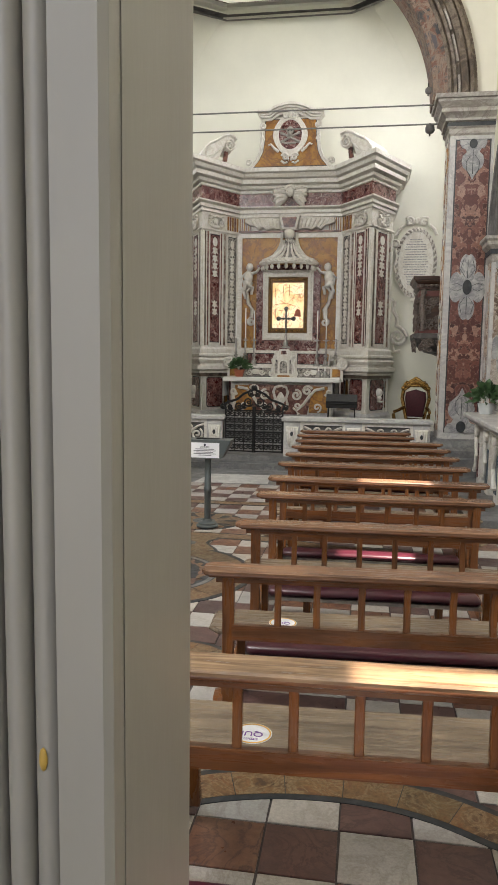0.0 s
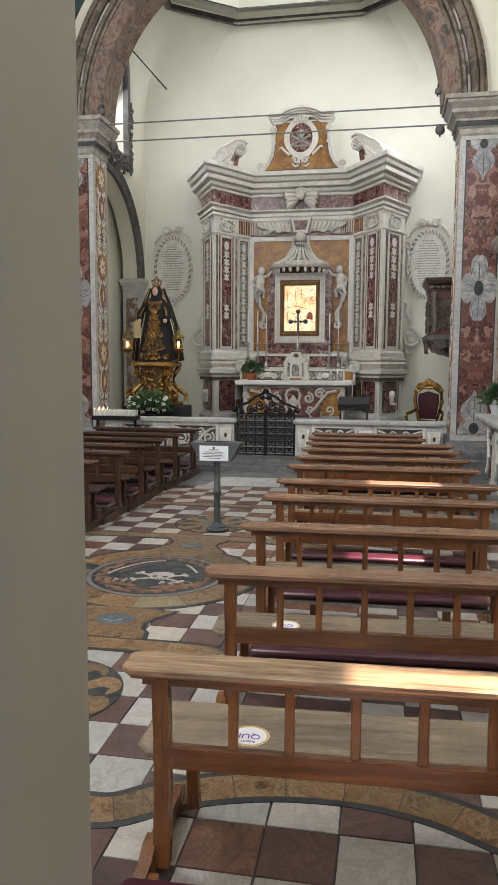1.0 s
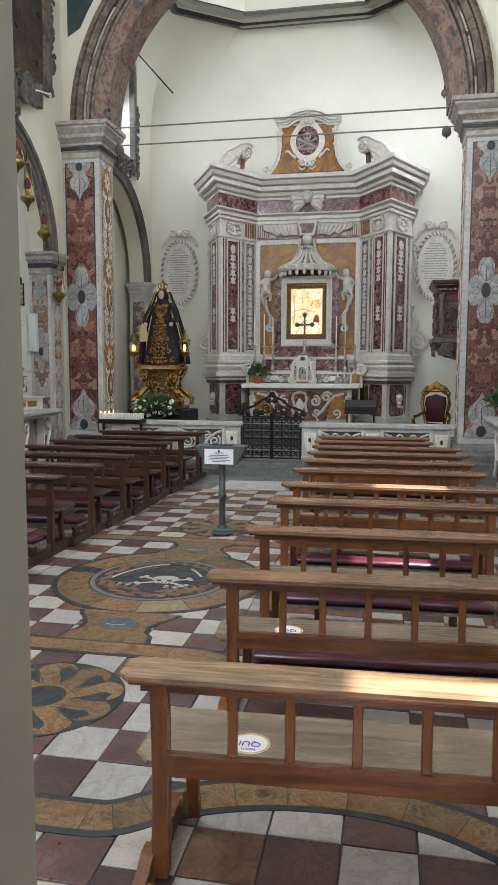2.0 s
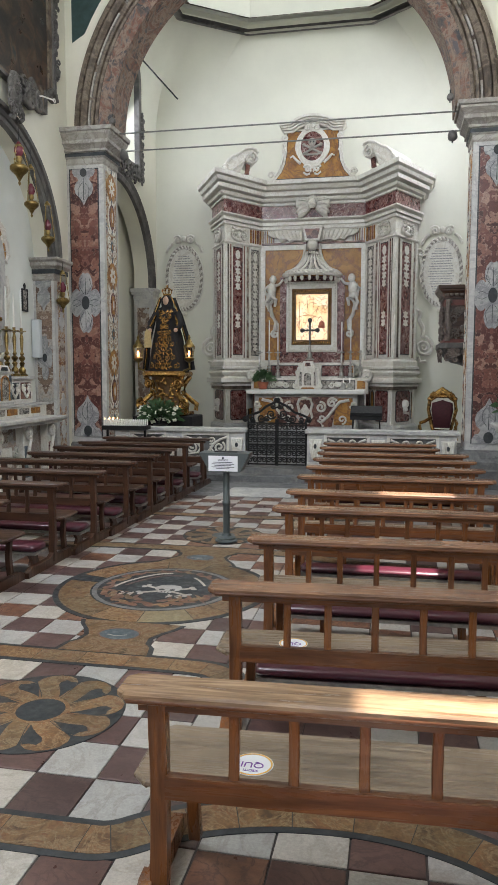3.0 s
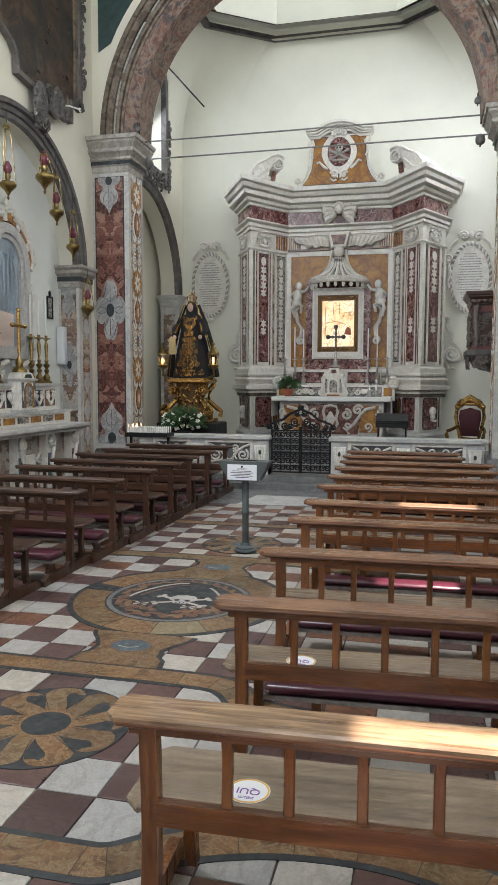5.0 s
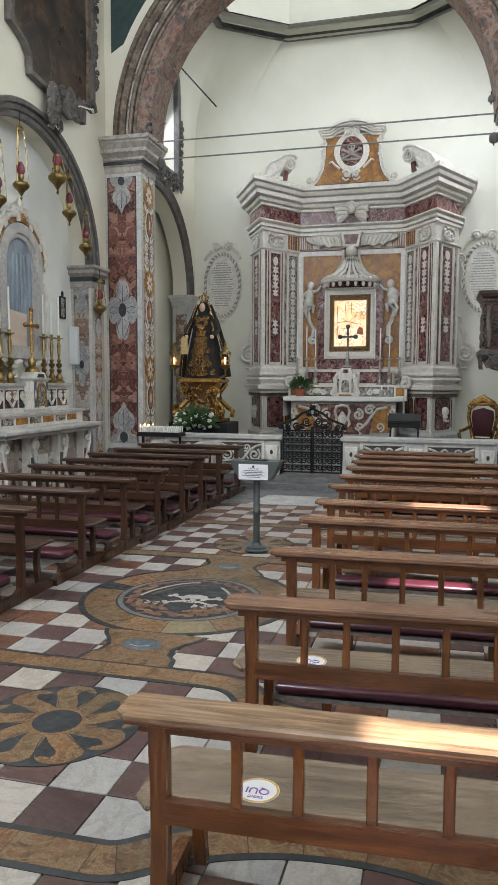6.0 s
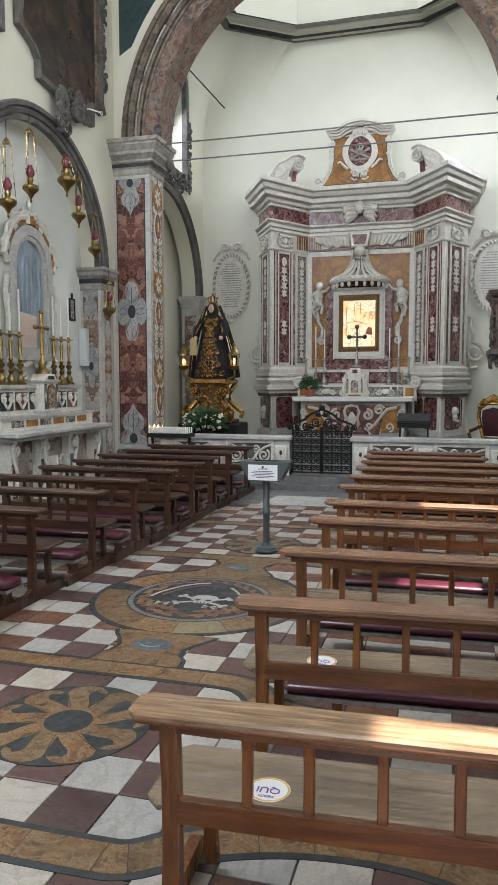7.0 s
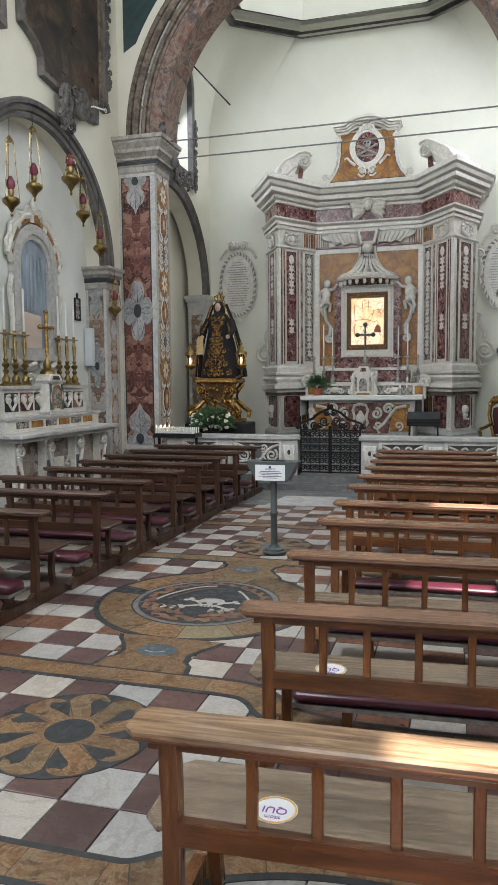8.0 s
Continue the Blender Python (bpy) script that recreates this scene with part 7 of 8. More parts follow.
# ---- presbytery windows and arches ----
for side, wx in ((-1, PL), (1, PR)):
    s = -side
    y0, y1, z0, z1 = WY
    # the east window is assumed, a mirror of the west one, out of view
    win = thing("window_1" if side < 0 else "window_2", "tall bright window with a dark moulded frame", "window", kind="structure")
    face = FACE_E if side < 0 else FACE_W
    w = y1 - y0
    def arched(k, low):
        hw = w / 2 + k
        return [(-hw, low), (hw, low), (hw, 1.9)] + [(hw * math.cos(a), 1.9 + (0.75 + k) * math.sin(a)) for a in (math.pi * i / 12 for i in range(1, 12))] + [(-hw, 1.9)]
    o = part("window_frame", ring(bmesh.new(), arched(0.14, -0.14), arched(-0.02, 0.02), 0.12), "dark_stone", win, "dark moulded stone frame", 40)
    o.matrix_basis = at(wx + s * 0.08, (y0 + y1) / 2, z0, face)
    bm = bmesh.new()
    for k in (-w / 6, w / 6):
        tube(bm, [(k, 0, 0), (k, 0, 2.5)], 0.02)
    for z in (0.6, 1.2, 1.8):
        tube(bm, [(-w / 2, 0, z), (w / 2, 0, z)], 0.02)
    o = part("glazing_bars", bm, "iron", win)
    o.matrix_basis = at(wx - s * 0.25, (y0 + y1) / 2, z0, face)
    o = part("pane", prism(bmesh.new(), [(-w / 2, 0), (w / 2, 0), (w / 2, 2.6), (-w / 2, 2.6)], 0.01), "glass", win)
    o.matrix_basis = at(wx - s * 0.28, (y0 + y1) / 2, z0, face)
    # the east pane casts shadow so that no sun spot reaches the altar
    o.visible_shadow = side > 0
    bm = bmesh.new()
    carve(bm, -w / 2 - 0.2, w / 2 + 0.2, -0.32, 0.02, 70, 0.075, 31, -0.03)
    for e in (-1, 1):
        carve(bm, e * (w / 2 + 0.16) - 0.07, e * (w / 2 + 0.16) + 0.07, 0.0, 1.3, 34, 0.055, 32 + e, -0.03)
    o = part("carved_swag", bm, "dark_stone", win, "dark carved swag under the window", 60)
    o.matrix_basis = at(wx + s * 0.05, (y0 + y1) / 2, z0 - 0.05, face)

    def place(u, w_, out, wx=wx, s=s):
        return (wx + s * out, u, w_)
    ar = thing("recess_arch", "brown stone arch of the presbytery recess", "arch", kind="structure")
    part("moulding", arc_sweep(bmesh.new(), (15.0, 3.85), [(2.08, -0.04), (2.08, 0.04), (2.16, 0.07), (2.21, 0.04), (2.28, 0.09), (2.33, 0.06), (2.33, -0.02)], place, 0, 180, 44), "dark_stone", ar, "", 50)
    for yj, d in ((15.0 + 2.08, 1), (15.0 - 2.08, -1)):
        ya, yb = (yj - 0.02, yj + 0.30) if d > 0 else (yj - 0.30, yj + 0.02)
        xa, xb = (wx - 0.40, wx + 0.06) if side < 0 else (wx - 0.06, wx + 0.40)
        part("jamb", boxes((xa, xb, ya, yb, 0.2, 3.6)), "grey_marble", ar, "", None)
        part("jamb_panel", boxes((xa + 0.08, xb - 0.08, ya - 0.01, yb + 0.01, 0.6, 3.4)), "brown_breccia", ar, "brown breccia inlay", None)
        part("capital", boxes((xa - 0.02, xb + 0.02, ya - 0.03, yb + 0.03, 3.60, 3.70), (xa - 0.05, xb + 0.05, ya - 0.06, yb + 0.06, 3.70, 3.78), (xa - 0.08, xb + 0.08, ya - 0.09, yb + 0.09, 3.78, 3.86)), "grey_marble", ar, "", None)

# ---- wall plaques ----
for x in (-4.12, 2.02):
    pl = thing("wall_plaque", "oval white marble memorial plaque in a carved frame", "plaque", at(x, YB, 4.14))
    part("tablet", prism(bmesh.new(), oval(0, 0, 0.40, 0.70, 40), 0.05, at(0, -0.05, 0), 0.012), "white_marble", pl, "", 40)
    part("rim", ring(bmesh.new(), oval(0, 0, 0.49, 0.81, 48, 16, 0.015), oval(0, 0, 0.39, 0.69, 48), 0.07, at(0, -0.075, 0)), "white_marble", pl, "carved frame", 40)
    part("dark_channel", ring(bmesh.new(), oval(0, 0, 0.475, 0.79, 48), oval(0, 0, 0.405, 0.71, 48), 0.01, at(0, -0.080, 0)), "cap_stone", pl, "grey channel of the frame", 40)
    bm = bmesh.new()
    for k in range(34):
        a = 2 * math.pi * k / 34
        tube(bm, [(0.412 * math.cos(a - 0.04), -0.084, 0.718 * math.sin(a - 0.04)), (0.44 * math.cos(a), -0.10, 0.75 * math.sin(a)), (0.470 * math.cos(a + 0.05), -0.084, 0.785 * math.sin(a + 0.05))], 0.024, 6)
    for s in (-1, 1):
        scroll(bm, spiral(s * 0.16, 0.93, 0.10, 1.5, 90 - s * 60, s), 0.04, Matrix(), -0.06)
        scroll(bm, [(s * 0.28, 0.86), (s * 0.40, 0.76), (s * 0.46, 0.62)], 0.035, Matrix(), -0.06)
    ball(bm, (0, -0.07, 0.95), (0.07, 0.05, 0.08), 8, 6)
    ball(bm, (0, -0.07, -0.86), (0.09, 0.05, 0.06), 8, 6)
    part("carving", bm, "white_marble", pl, "carved garland and scrolls", 60)
    bm = bmesh.new()
    rnd = random.Random(3)
    for k in range(19):
        z = 0.52 - 0.057 * k
        w = 0.30 * math.sqrt(max(0, 1 - (z / 0.66) ** 2)) * rnd.uniform(0.75, 1.0)
        xk = -w
        while xk < w - 0.02:
            dx = min(rnd.uniform(0.03, 0.09), w - xk)
            box(bm, xk, xk + dx - 0.012, -0.066, -0.061, z, z + 0.022)
            xk += dx
    part("carved_writing", bm, "grey_inlay", pl, "worn lines of carved writing", None)

# ---- pulpit on the east wall and armchair ----
pul = thing("pulpit", "dark carved wooden pulpit hanging on the wall", "pulpit", at(2.42, 14.6, 2.0))
part("body", prism(bmesh.new(), [(-0.52, 0.35), (0.6, 0.35), (0.6, 1.22), (-0.52, 1.22)], 1.0, at(0, -0.5, 0)), "dark_wood", pul, "", None)
part("cornice", mould(bmesh.new(), [(-0.52, 0.5), (-0.52, -0.5), (0.6, -0.5)][::1], [(0, 1.18), (0.03, 1.19), (0.03, 1.215), (0.06, 1.23), (0.06, 1.275), (0.045, 1.28), (0.10, 1.325), (0.10, 1.345), (0.13, 1.36), (0.135, 1.42), (0, 1.43)]), "dark_wood", pul, "", 30)
part("base_moulding", mould(bmesh.new(), [(-0.52, 0.5), (-0.52, -0.5), (0.6, -0.5)], [(-0.3, 0.0), (-0.2, 0.02), (-0.06, 0.12), (0.04, 0.24), (0.10, 0.28), (0.10, 0.36), (0, 0.38)]), "dark_stone", pul, "carved base moulding", 40)
for z0, z1 in ((1.06, 1.16), (0.37, 0.44)):
    part("red_band", mould(bmesh.new(), [(-0.52, 0.5), (-0.52, -0.5), (0.6, -0.5)], [(0, z0), (0.012, z0), (0.012, z1), (0, z1)]), "red_wood", pul, "worn red painted band", None)
for x in (-0.46, 0.02, 0.50):
    bm = bmesh.new()
    carve(bm, x - 0.045, x + 0.045, 0.46, 1.14, 22, 0.05, int(90 + x * 100), -0.55)
    tube(bm, [(x, -0.53, 0.42), (x + 0.02, -0.57, 0.6), (x - 0.02, -0.55, 0.85), (x, -0.59, 1.16)], 0.045, 7)
    part("carved_pilaster", bm, "pulpit_carving", pul, "carved pilaster, coloured paler for its highlights", 60)
bm = bmesh.new()
carve(bm, -0.38, 0.42, 0.48, 1.02, 60, 0.06, 8, -0.515)
carve(bm, -0.44, 0.44, 0.48, 1.10, 60, 0.06, 9, -0.015, at(-0.53, 0, 0, FACE_W))
carve(bm, -0.5, 0.55, 0.06, 0.30, 50, 0.06, 10, -0.56)
carve(bm, -0.5, 0.5, 0.06, 0.30, 40, 0.06, 12, -0.03, at(-0.53, 0, 0, FACE_W))
for k in range(12):
    ball(bm, (-0.5 + 0.09 * k, -0.58, 1.25), (0.04, 0.035, 0.03), 6, 5)
part("carving", bm, "pulpit_carving", pul, "dense dark relief carving", 60)
part("bracket", prism(bmesh.new(), [(-0.3, 0.03), (0.6, 0.03), (0.6, -0.35), (0.3, -0.2)], 0.7, at(0, -0.35, 0)), "dark_stone", pul, "", None)

M["dark_maroon"] = plain("dark_red_velvet", (0.055, 0.010, 0.014), 0.8, 0, 0.3, 20, 0.2)
chair = thing("armchair", "gilded baroque armchair with dark red upholstery", "armchair", at(1.86, 14.1, 0.2) @ Matrix.Scale(0.92, 4) @ Matrix.Rotation(radians(-14), 4, 'Z'))
part("seat", chamfer_board(-0.28, 0.30, -0.28, 0.26, 0.42, 0.52, 0.05, 0.03), "dark_maroon", chair, "dark red upholstered seat", 50)
part("seat_rail", chamfer_board(-0.31, 0.33, -0.31, 0.29, 0.36, 0.42, 0.05, 0.01), "gilt", chair, "", None)
part("back_pad", prism(bmesh.new(), [(-0.16, 0.62), (0.16, 0.62), (0.22, 1.0), (0.20, 1.14), (0, 1.20), (-0.20, 1.14), (-0.22, 1.0)], 0.06, at(0, 0.2, 0), 0.02), "dark_maroon", chair, "dark red back pad", 50)
bm = bmesh.new()
out = [(-0.18, 0.56), (0.18, 0.56), (0.28, 1.0), (0.26, 1.18), (0.12, 1.28), (-0.12, 1.28), (-0.26, 1.18), (-0.28, 1.0)]
tube(bm, [(x, 0.22, z) for x, z in out + out[:1]], 0.04, 8)
part("back_frame", bm, "gilt", chair, "carved gilded frame", 50)
bm = bmesh.new()
for k in range(15):
    f = k / 14 * 2 - 1
    ball(bm, (0.26 * f, 0.2, 1.22 + 0.20 * (1 - abs(f)) ** 0.8), (0.05, 0.04, 0.05), 7, 5)
    ball(bm, (0.16 * f, 0.2, 1.26 + 0.10 * (1 - f * f)), (0.035, 0.04, 0.05), 7, 5)
for s in (-1, 1):
    scroll(bm, spiral(s * 0.20, 1.30, 0.06, 1.4, 90, s), 0.025, Matrix(), 0.18)
part("back_crest", bm, "gilt", chair, "carved gilded crest", 60)
for s in (-1, 1):
    part("arm", tube(bmesh.new(), [(s * 0.24, 0.2, 0.82), (s * 0.32, 0.05, 0.76), (s * 0.36, -0.15, 0.74), (s * 0.36, -0.26, 0.70), (s * 0.33, -0.22, 0.50)], 0.035, 8), "gilt", chair, "", 50)
    for y in (-0.26, 0.24):
        part("leg", tube(bmesh.new(), [(s * 0.26, y, 0.38), (s * 0.29, y, 0.25), (s * 0.25, y, 0.10), (s * 0.28, y, 0.0)], 0.035, 8, 0.025), "gilt", chair, "", 50)

# ---- lectern ----
lec = thing("lectern", "black metal reading stand before the altar table", "lectern", at(0.50, 13.9, 0.2) @ Matrix.Scale(0.82, 4))
bm = bmesh.new()
prism(bm, [(-0.36, 0), (0.36, 0), (0.36, 0.03), (-0.36, 0.03)], 0.36, at(0, -0.2, 0.98) @ Matrix.Rotation(radians(35), 4, 'X'))
part("desk", bm, "iron", lec, "sloping black desk", None)
part("front_board", boxes((-0.36, 0.36, -0.2, -0.17, 0.90, 1.06)), "iron", lec, "", None)
for s in (-1, 1):
    for y in (-0.15, 0.15):
        part("leg", tube(bmesh.new(), [(s * 0.30, y, 1.0), (s * 0.33, y, 0.0)], 0.014), "iron", lec)
    part("foot", tube(bmesh.new(), [(s * 0.33, -0.22, 0.015), (s * 0.33, 0.22, 0.015)], 0.014), "iron", lec)

# ---- potted plant, small candlestick pair on the altar table ----
def foliage(bm, c, r, n, seed, size=0.07, up=0.6):
    rnd = random.Random(seed)
    for k in range(n):
        d = Vector((rnd.gauss(0, 1), rnd.gauss(0, 1), abs(rnd.gauss(0, 1)) * up + 0.15)).normalized()
        p = Vector(c) + d * r * rnd.uniform(0.35, 1.0)
        side = d.cross(Vector((rnd.uniform(-1, 1), rnd.uniform(-1, 1), 0.4))).normalized()
        L, w = size * rnd.uniform(0.7, 1.4), size * rnd.uniform(0.2, 0.34)
        droop = Vector((0, 0, -0.3 * L))
        vs = [bm.verts.new(p), bm.verts.new(p + d * L * 0.5 + side * w), bm.verts.new(p + d * L + droop), bm.verts.new(p + d * L * 0.5 - side * w)]
        bm.faces.new(vs)
    return bm


pot = thing("potted_plant", "green leafy plant in a terracotta pot on the altar table", "potted plant", at(C - 0.98, 15.98, 1.456))
part("pot", lathe(bmesh.new(), [(0.08, 0), (0.115, 0.12), (0.125, 0.13), (0.125, 0.16), (0.10, 0.16)], Matrix(), 18), "terracotta", pot, "", 40)
part("leaves", foliage(bmesh.new(), (0, 0, 0.17), 0.20, 170, 4, 0.13, 1.3), "leaf", pot, "", None)
for u in (0.80, 0.94):
    candlestick("small silver candlestick with a short candle on the altar table", C + u, 15.95, 1.456, 0.14, "silver", 0.10, "altar table candles")

# ---- votive candle rack ----
rack = thing("votive_rack", "dark metal rack with rows of white votive candles", "candle rack", at(-3.39, 11.55, 0) @ Matrix.Diagonal((0.92, 1, 1, 1)))
part("tray", boxes((-0.40, 0.40, -0.17, 0.17, 0.86, 0.93)), "iron", rack, "", None)
for s in (-1, 1):
    part("leg", boxes((s * 0.36 - 0.02, s * 0.36 + 0.02, -0.02, 0.02, 0.03, 0.86)), "iron", rack, "", None)
    part("foot", boxes((s * 0.36 - 0.02, s * 0.36 + 0.02, -0.18, 0.18, 0.0, 0.03)), "iron", rack, "", None)
wax_mesh = mesh_of("votive", lathe(bmesh.new(), [(0.0125, 0), (0.0125, 0.09), (0.006, 0.095)], Matrix(), 10), "wax", 40)
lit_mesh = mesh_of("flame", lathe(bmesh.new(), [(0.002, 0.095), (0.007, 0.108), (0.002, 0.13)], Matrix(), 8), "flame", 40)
for r in range(3):
    for k in range(20):
        v = new("votive", wax_mesh)
        v.location = (-0.36 + 0.038 * k, -0.12 + 0.11 * r, 0.931)
        v.parent = rack
        if k < 5 and (k + r) % 2 == 0:
            f = new("flame", lit_mesh)
            f.location = (0, 0, 0)
            f.parent = v

# ---- processional statue ----
SX, SY = -3.26, 13.45
bier = thing("statue_table", "table under black cloth beside the altar rail", "table", at(SX, SY, 0.2))
part("cloth", chamfer_board(-0.58, 0.58, -0.42, 0.42, 0.0, 0.80, 0.03, 0.015), "black_cloth", bier, "black cloth hanging to the floor", None)
base = thing("gilded_pedestal", "gilded baroque pedestal with scrolled legs under the statue", "pedestal", at(SX, SY, 1.0))
part("foot_slab", chamfer_board(-0.44, 0.44, -0.36, 0.36, 0.001, 0.07, 0.08, 0.02), "gilt", base, "", None)
part("top_slab", chamfer_board(-0.42, 0.42, -0.34, 0.34, 0.74, 0.84, 0.08, 0.03), "gilt", base, "", None)
for sx in (-1, 1):
    for sy in (-1, 1):
        part("scroll_leg", tube(bmesh.new(), [(sx * 0.36, sy * 0.28, 0.74), (sx * 0.28, sy * 0.2, 0.60), (sx * 0.26, sy * 0.2, 0.42), (sx * 0.38, sy * 0.3, 0.28), (sx * 0.48, sy * 0.34, 0.20), (sx * 0.46, sy * 0.32, 0.08)], 0.05, 8), "gilt", base, "", 50)
bm = bmesh.new()
rnd = random.Random(2)
part("core", lathe(bmesh.new(), [(0.30, 0.07), (0.33, 0.14), (0.25, 0.30), (0.21, 0.46), (0.25, 0.60), (0.33, 0.74)], Matrix.Diagonal((1, 0.8, 1, 1)), 20), "dark_gilt", base, "darkened gilt core", 40)
for k in range(190):
    a = rnd.uniform(math.pi * 0.9, math.pi * 2.1)
    z = rnd.uniform(0.08, 0.73)
    r = 0.24 + 0.22 * (z - 0.42) ** 2 + 0.02
    c = (r * math.cos(a) * 1.08, r * 0.86 * math.sin(a), z)
    ball(bm, c, (rnd.uniform(0.012, 0.034), 0.02, rnd.uniform(0.014, 0.04)), 6, 4)
for e in (-1, 1):
    scroll(bm, spiral(e * 0.40, 0.22, 0.11, 1.6, 90, -e), 0.035, Matrix(), -0.36, 0.02)
    scroll(bm, spiral(e * 0.28, 0.62, 0.08, 1.6, 270, e), 0.03, Matrix(), -0.30, 0.02)
part("relief", bm, "gilt", base, "dense gilded relief", 60)
statue = thing("statue", "robed statue in black velvet with gold embroidery and crown", "statue", at(SX, SY, 1.842))
rob = bmesh.new()
segs = 28
rings = []
for z, rx, ry in ((0.0, 0.40, 0.30), (0.12, 0.38, 0.28), (0.4, 0.33, 0.25), (0.7, 0.27, 0.21), (0.9, 0.22, 0.17), (1.05, 0.23, 0.16), (1.16, 0.19, 0.13), (1.22, 0.11, 0.10), (1.30, 0.115, 0.115), (1.38, 0.11, 0.11), (1.44, 0.05, 0.05)):
    rings.append([rob.verts.new((rx * (1 + 0.06 * math.sin(5 * t) * (z < 0.9)) * math.cos(t), ry * (1 + 0.06 * math.sin(5 * t) * (z < 0.9)) * math.sin(t), z)) for t in (2 * math.pi * i / segs for i in range(segs))])
for a, b in zip(rings, rings[1:]):
    for i in range(segs):
        rob.faces.new((a[i], a[(i + 1) % segs], b[(i + 1) % segs], b[i]))
rob.faces.new(rings[-1])
for s in (-1, 1):
    tube(rob, [(s * 0.20, -0.04, 1.08), (s * 0.30, -0.12, 0.90), (s * 0.27, -0.24, 0.78)], 0.075, 8, 0.05)
    tube(rob, [(s * 0.13, 0.0, 1.38), (s * 0.26, 0.0, 1.05), (s * 0.40, 0.02, 0.55), (s * 0.46, 0.05, 0.02)], 0.035, 6, 0.07)
first_face = len(rob.faces)
ball(rob, (0, -0.082, 1.325), (0.062, 0.07, 0.085))
for s in (-1, 1):
    ball(rob, (s * 0.25, -0.29, 0.76), (0.04, 0.05, 0.04), 8, 6)
skin_end = len(rob.faces)
lathe(rob, [(0.075, 1.425), (0.08, 1.44), (0.078, 1.455), (0.07, 1.46)], Matrix(), 14)
for k in range(8):
    t = math.pi * k / 4
    tube(rob, [(0.075 * math.cos(t), 0.075 * math.sin(t), 1.45), (0.095 * math.cos(t), 0.095 * math.sin(t), 1.51), (0.05 * math.cos(t), 0.05 * math.sin(t), 1.56), (0, 0, 1.575)], 0.008, 4)
    ball(rob, (0.095 * math.cos(t), 0.095 * math.sin(t), 1.53), 0.016, 6, 4)
ball(rob, (0, 0, 1.60), (0.02, 0.02, 0.03), 6, 4)
rnd = random.Random(11)
for zc, xc, rc, wide in ((0.10, 0.10, 0.07, 0.9), (0.10, 0.24, 0.06, 0.7), (0.24, 0.07, 0.06, 1), (0.26, 0.19, 0.05, 0.7), (0.36, 0.10, 0.07, 1), (0.48, 0.05, 0.055, 1), (0.50, 0.14, 0.045, 1), (0.60, 0.08, 0.06, 1), (0.72, 0.045, 0.05, 1), (0.73, 0.11, 0.035, 1), (0.82, 0.05, 0.045, 1), (0.96, 0.04, 0.04, 1), (1.02, 0.08, 0.045, 1), (1.09, 0.06, 0.045, 1), (1.12, 0.12, 0.03, 1)):
    for e in (-1, 1):
        pts = []
        for x, z in spiral(xc, zc, rc, 1.5, rnd.choice((80, 260)), rnd.choice((-1, 1)), 12):
            rr, half = 0.31 - 0.155 * z, 0.42 - 0.18 * z
            pts.append((e * x, -math.sqrt(max(0.05, 1 - (x / half) ** 2)) * rr - 0.008, z))
        tube(rob, pts, 0.0105, 5, 0.006)
for k in range(170):
    z = rnd.uniform(0.04, 1.14)
    x = abs(rnd.gauss(0, 0.4)) * (0.30 * (1 - z * 0.45) if z < 0.8 else 0.16) * 0.8
    for e in (-1, 1):
        y = -math.sqrt(max(0.05, 1 - (x / (0.42 - 0.18 * z)) ** 2)) * (0.31 - 0.155 * z) - 0.004
        ball(rob, (e * x, y, z), (rnd.uniform(0.005, 0.013), 0.008, rnd.uniform(0.006, 0.018)), 5, 4)
for k in range(16):
    z = 0.06 + 0.068 * k
    ball(rob, (0, -(0.31 - 0.155 * z) - 0.006, z), (0.014, 0.012, 0.026), 6, 4)
for e in (-1, 1):
    for k in range(12):
        f = k / 11
        ball(rob, (e * (0.20 + 0.08 * f), -0.10 - 0.14 * f, 1.04 - 0.24 * f), (0.022, 0.03, 0.022), 5, 4)
    tube(rob, [(e * 0.105, -0.075, 1.40), (e * 0.235, -0.05, 1.08), (e * 0.385, -0.04, 0.55), (e * 0.45, -0.03, 0.03)], 0.012, 5)
gold_end = len(rob.faces)
prism(rob, [(-0.07, 0), (0.07, 0), (0.06, 0.30), (-0.02, 0.34), (-0.06, 0.28)], 0.02, at(-0.28, -0.34, 0.44))
rob.faces.ensure_lookup_table()
rob.faces.index_update()
for f in rob.faces:
    f.material_index = 0 if f.index < first_face else 1 if f.index < skin_end else 2 if f.index < gold_end else 3
statue_mesh = mesh_of("statue_body", rob, ["black_cloth", "skin", "gilt", "cream_lace"], 50)
body = new("figure", statue_mesh)
body.parent = statue
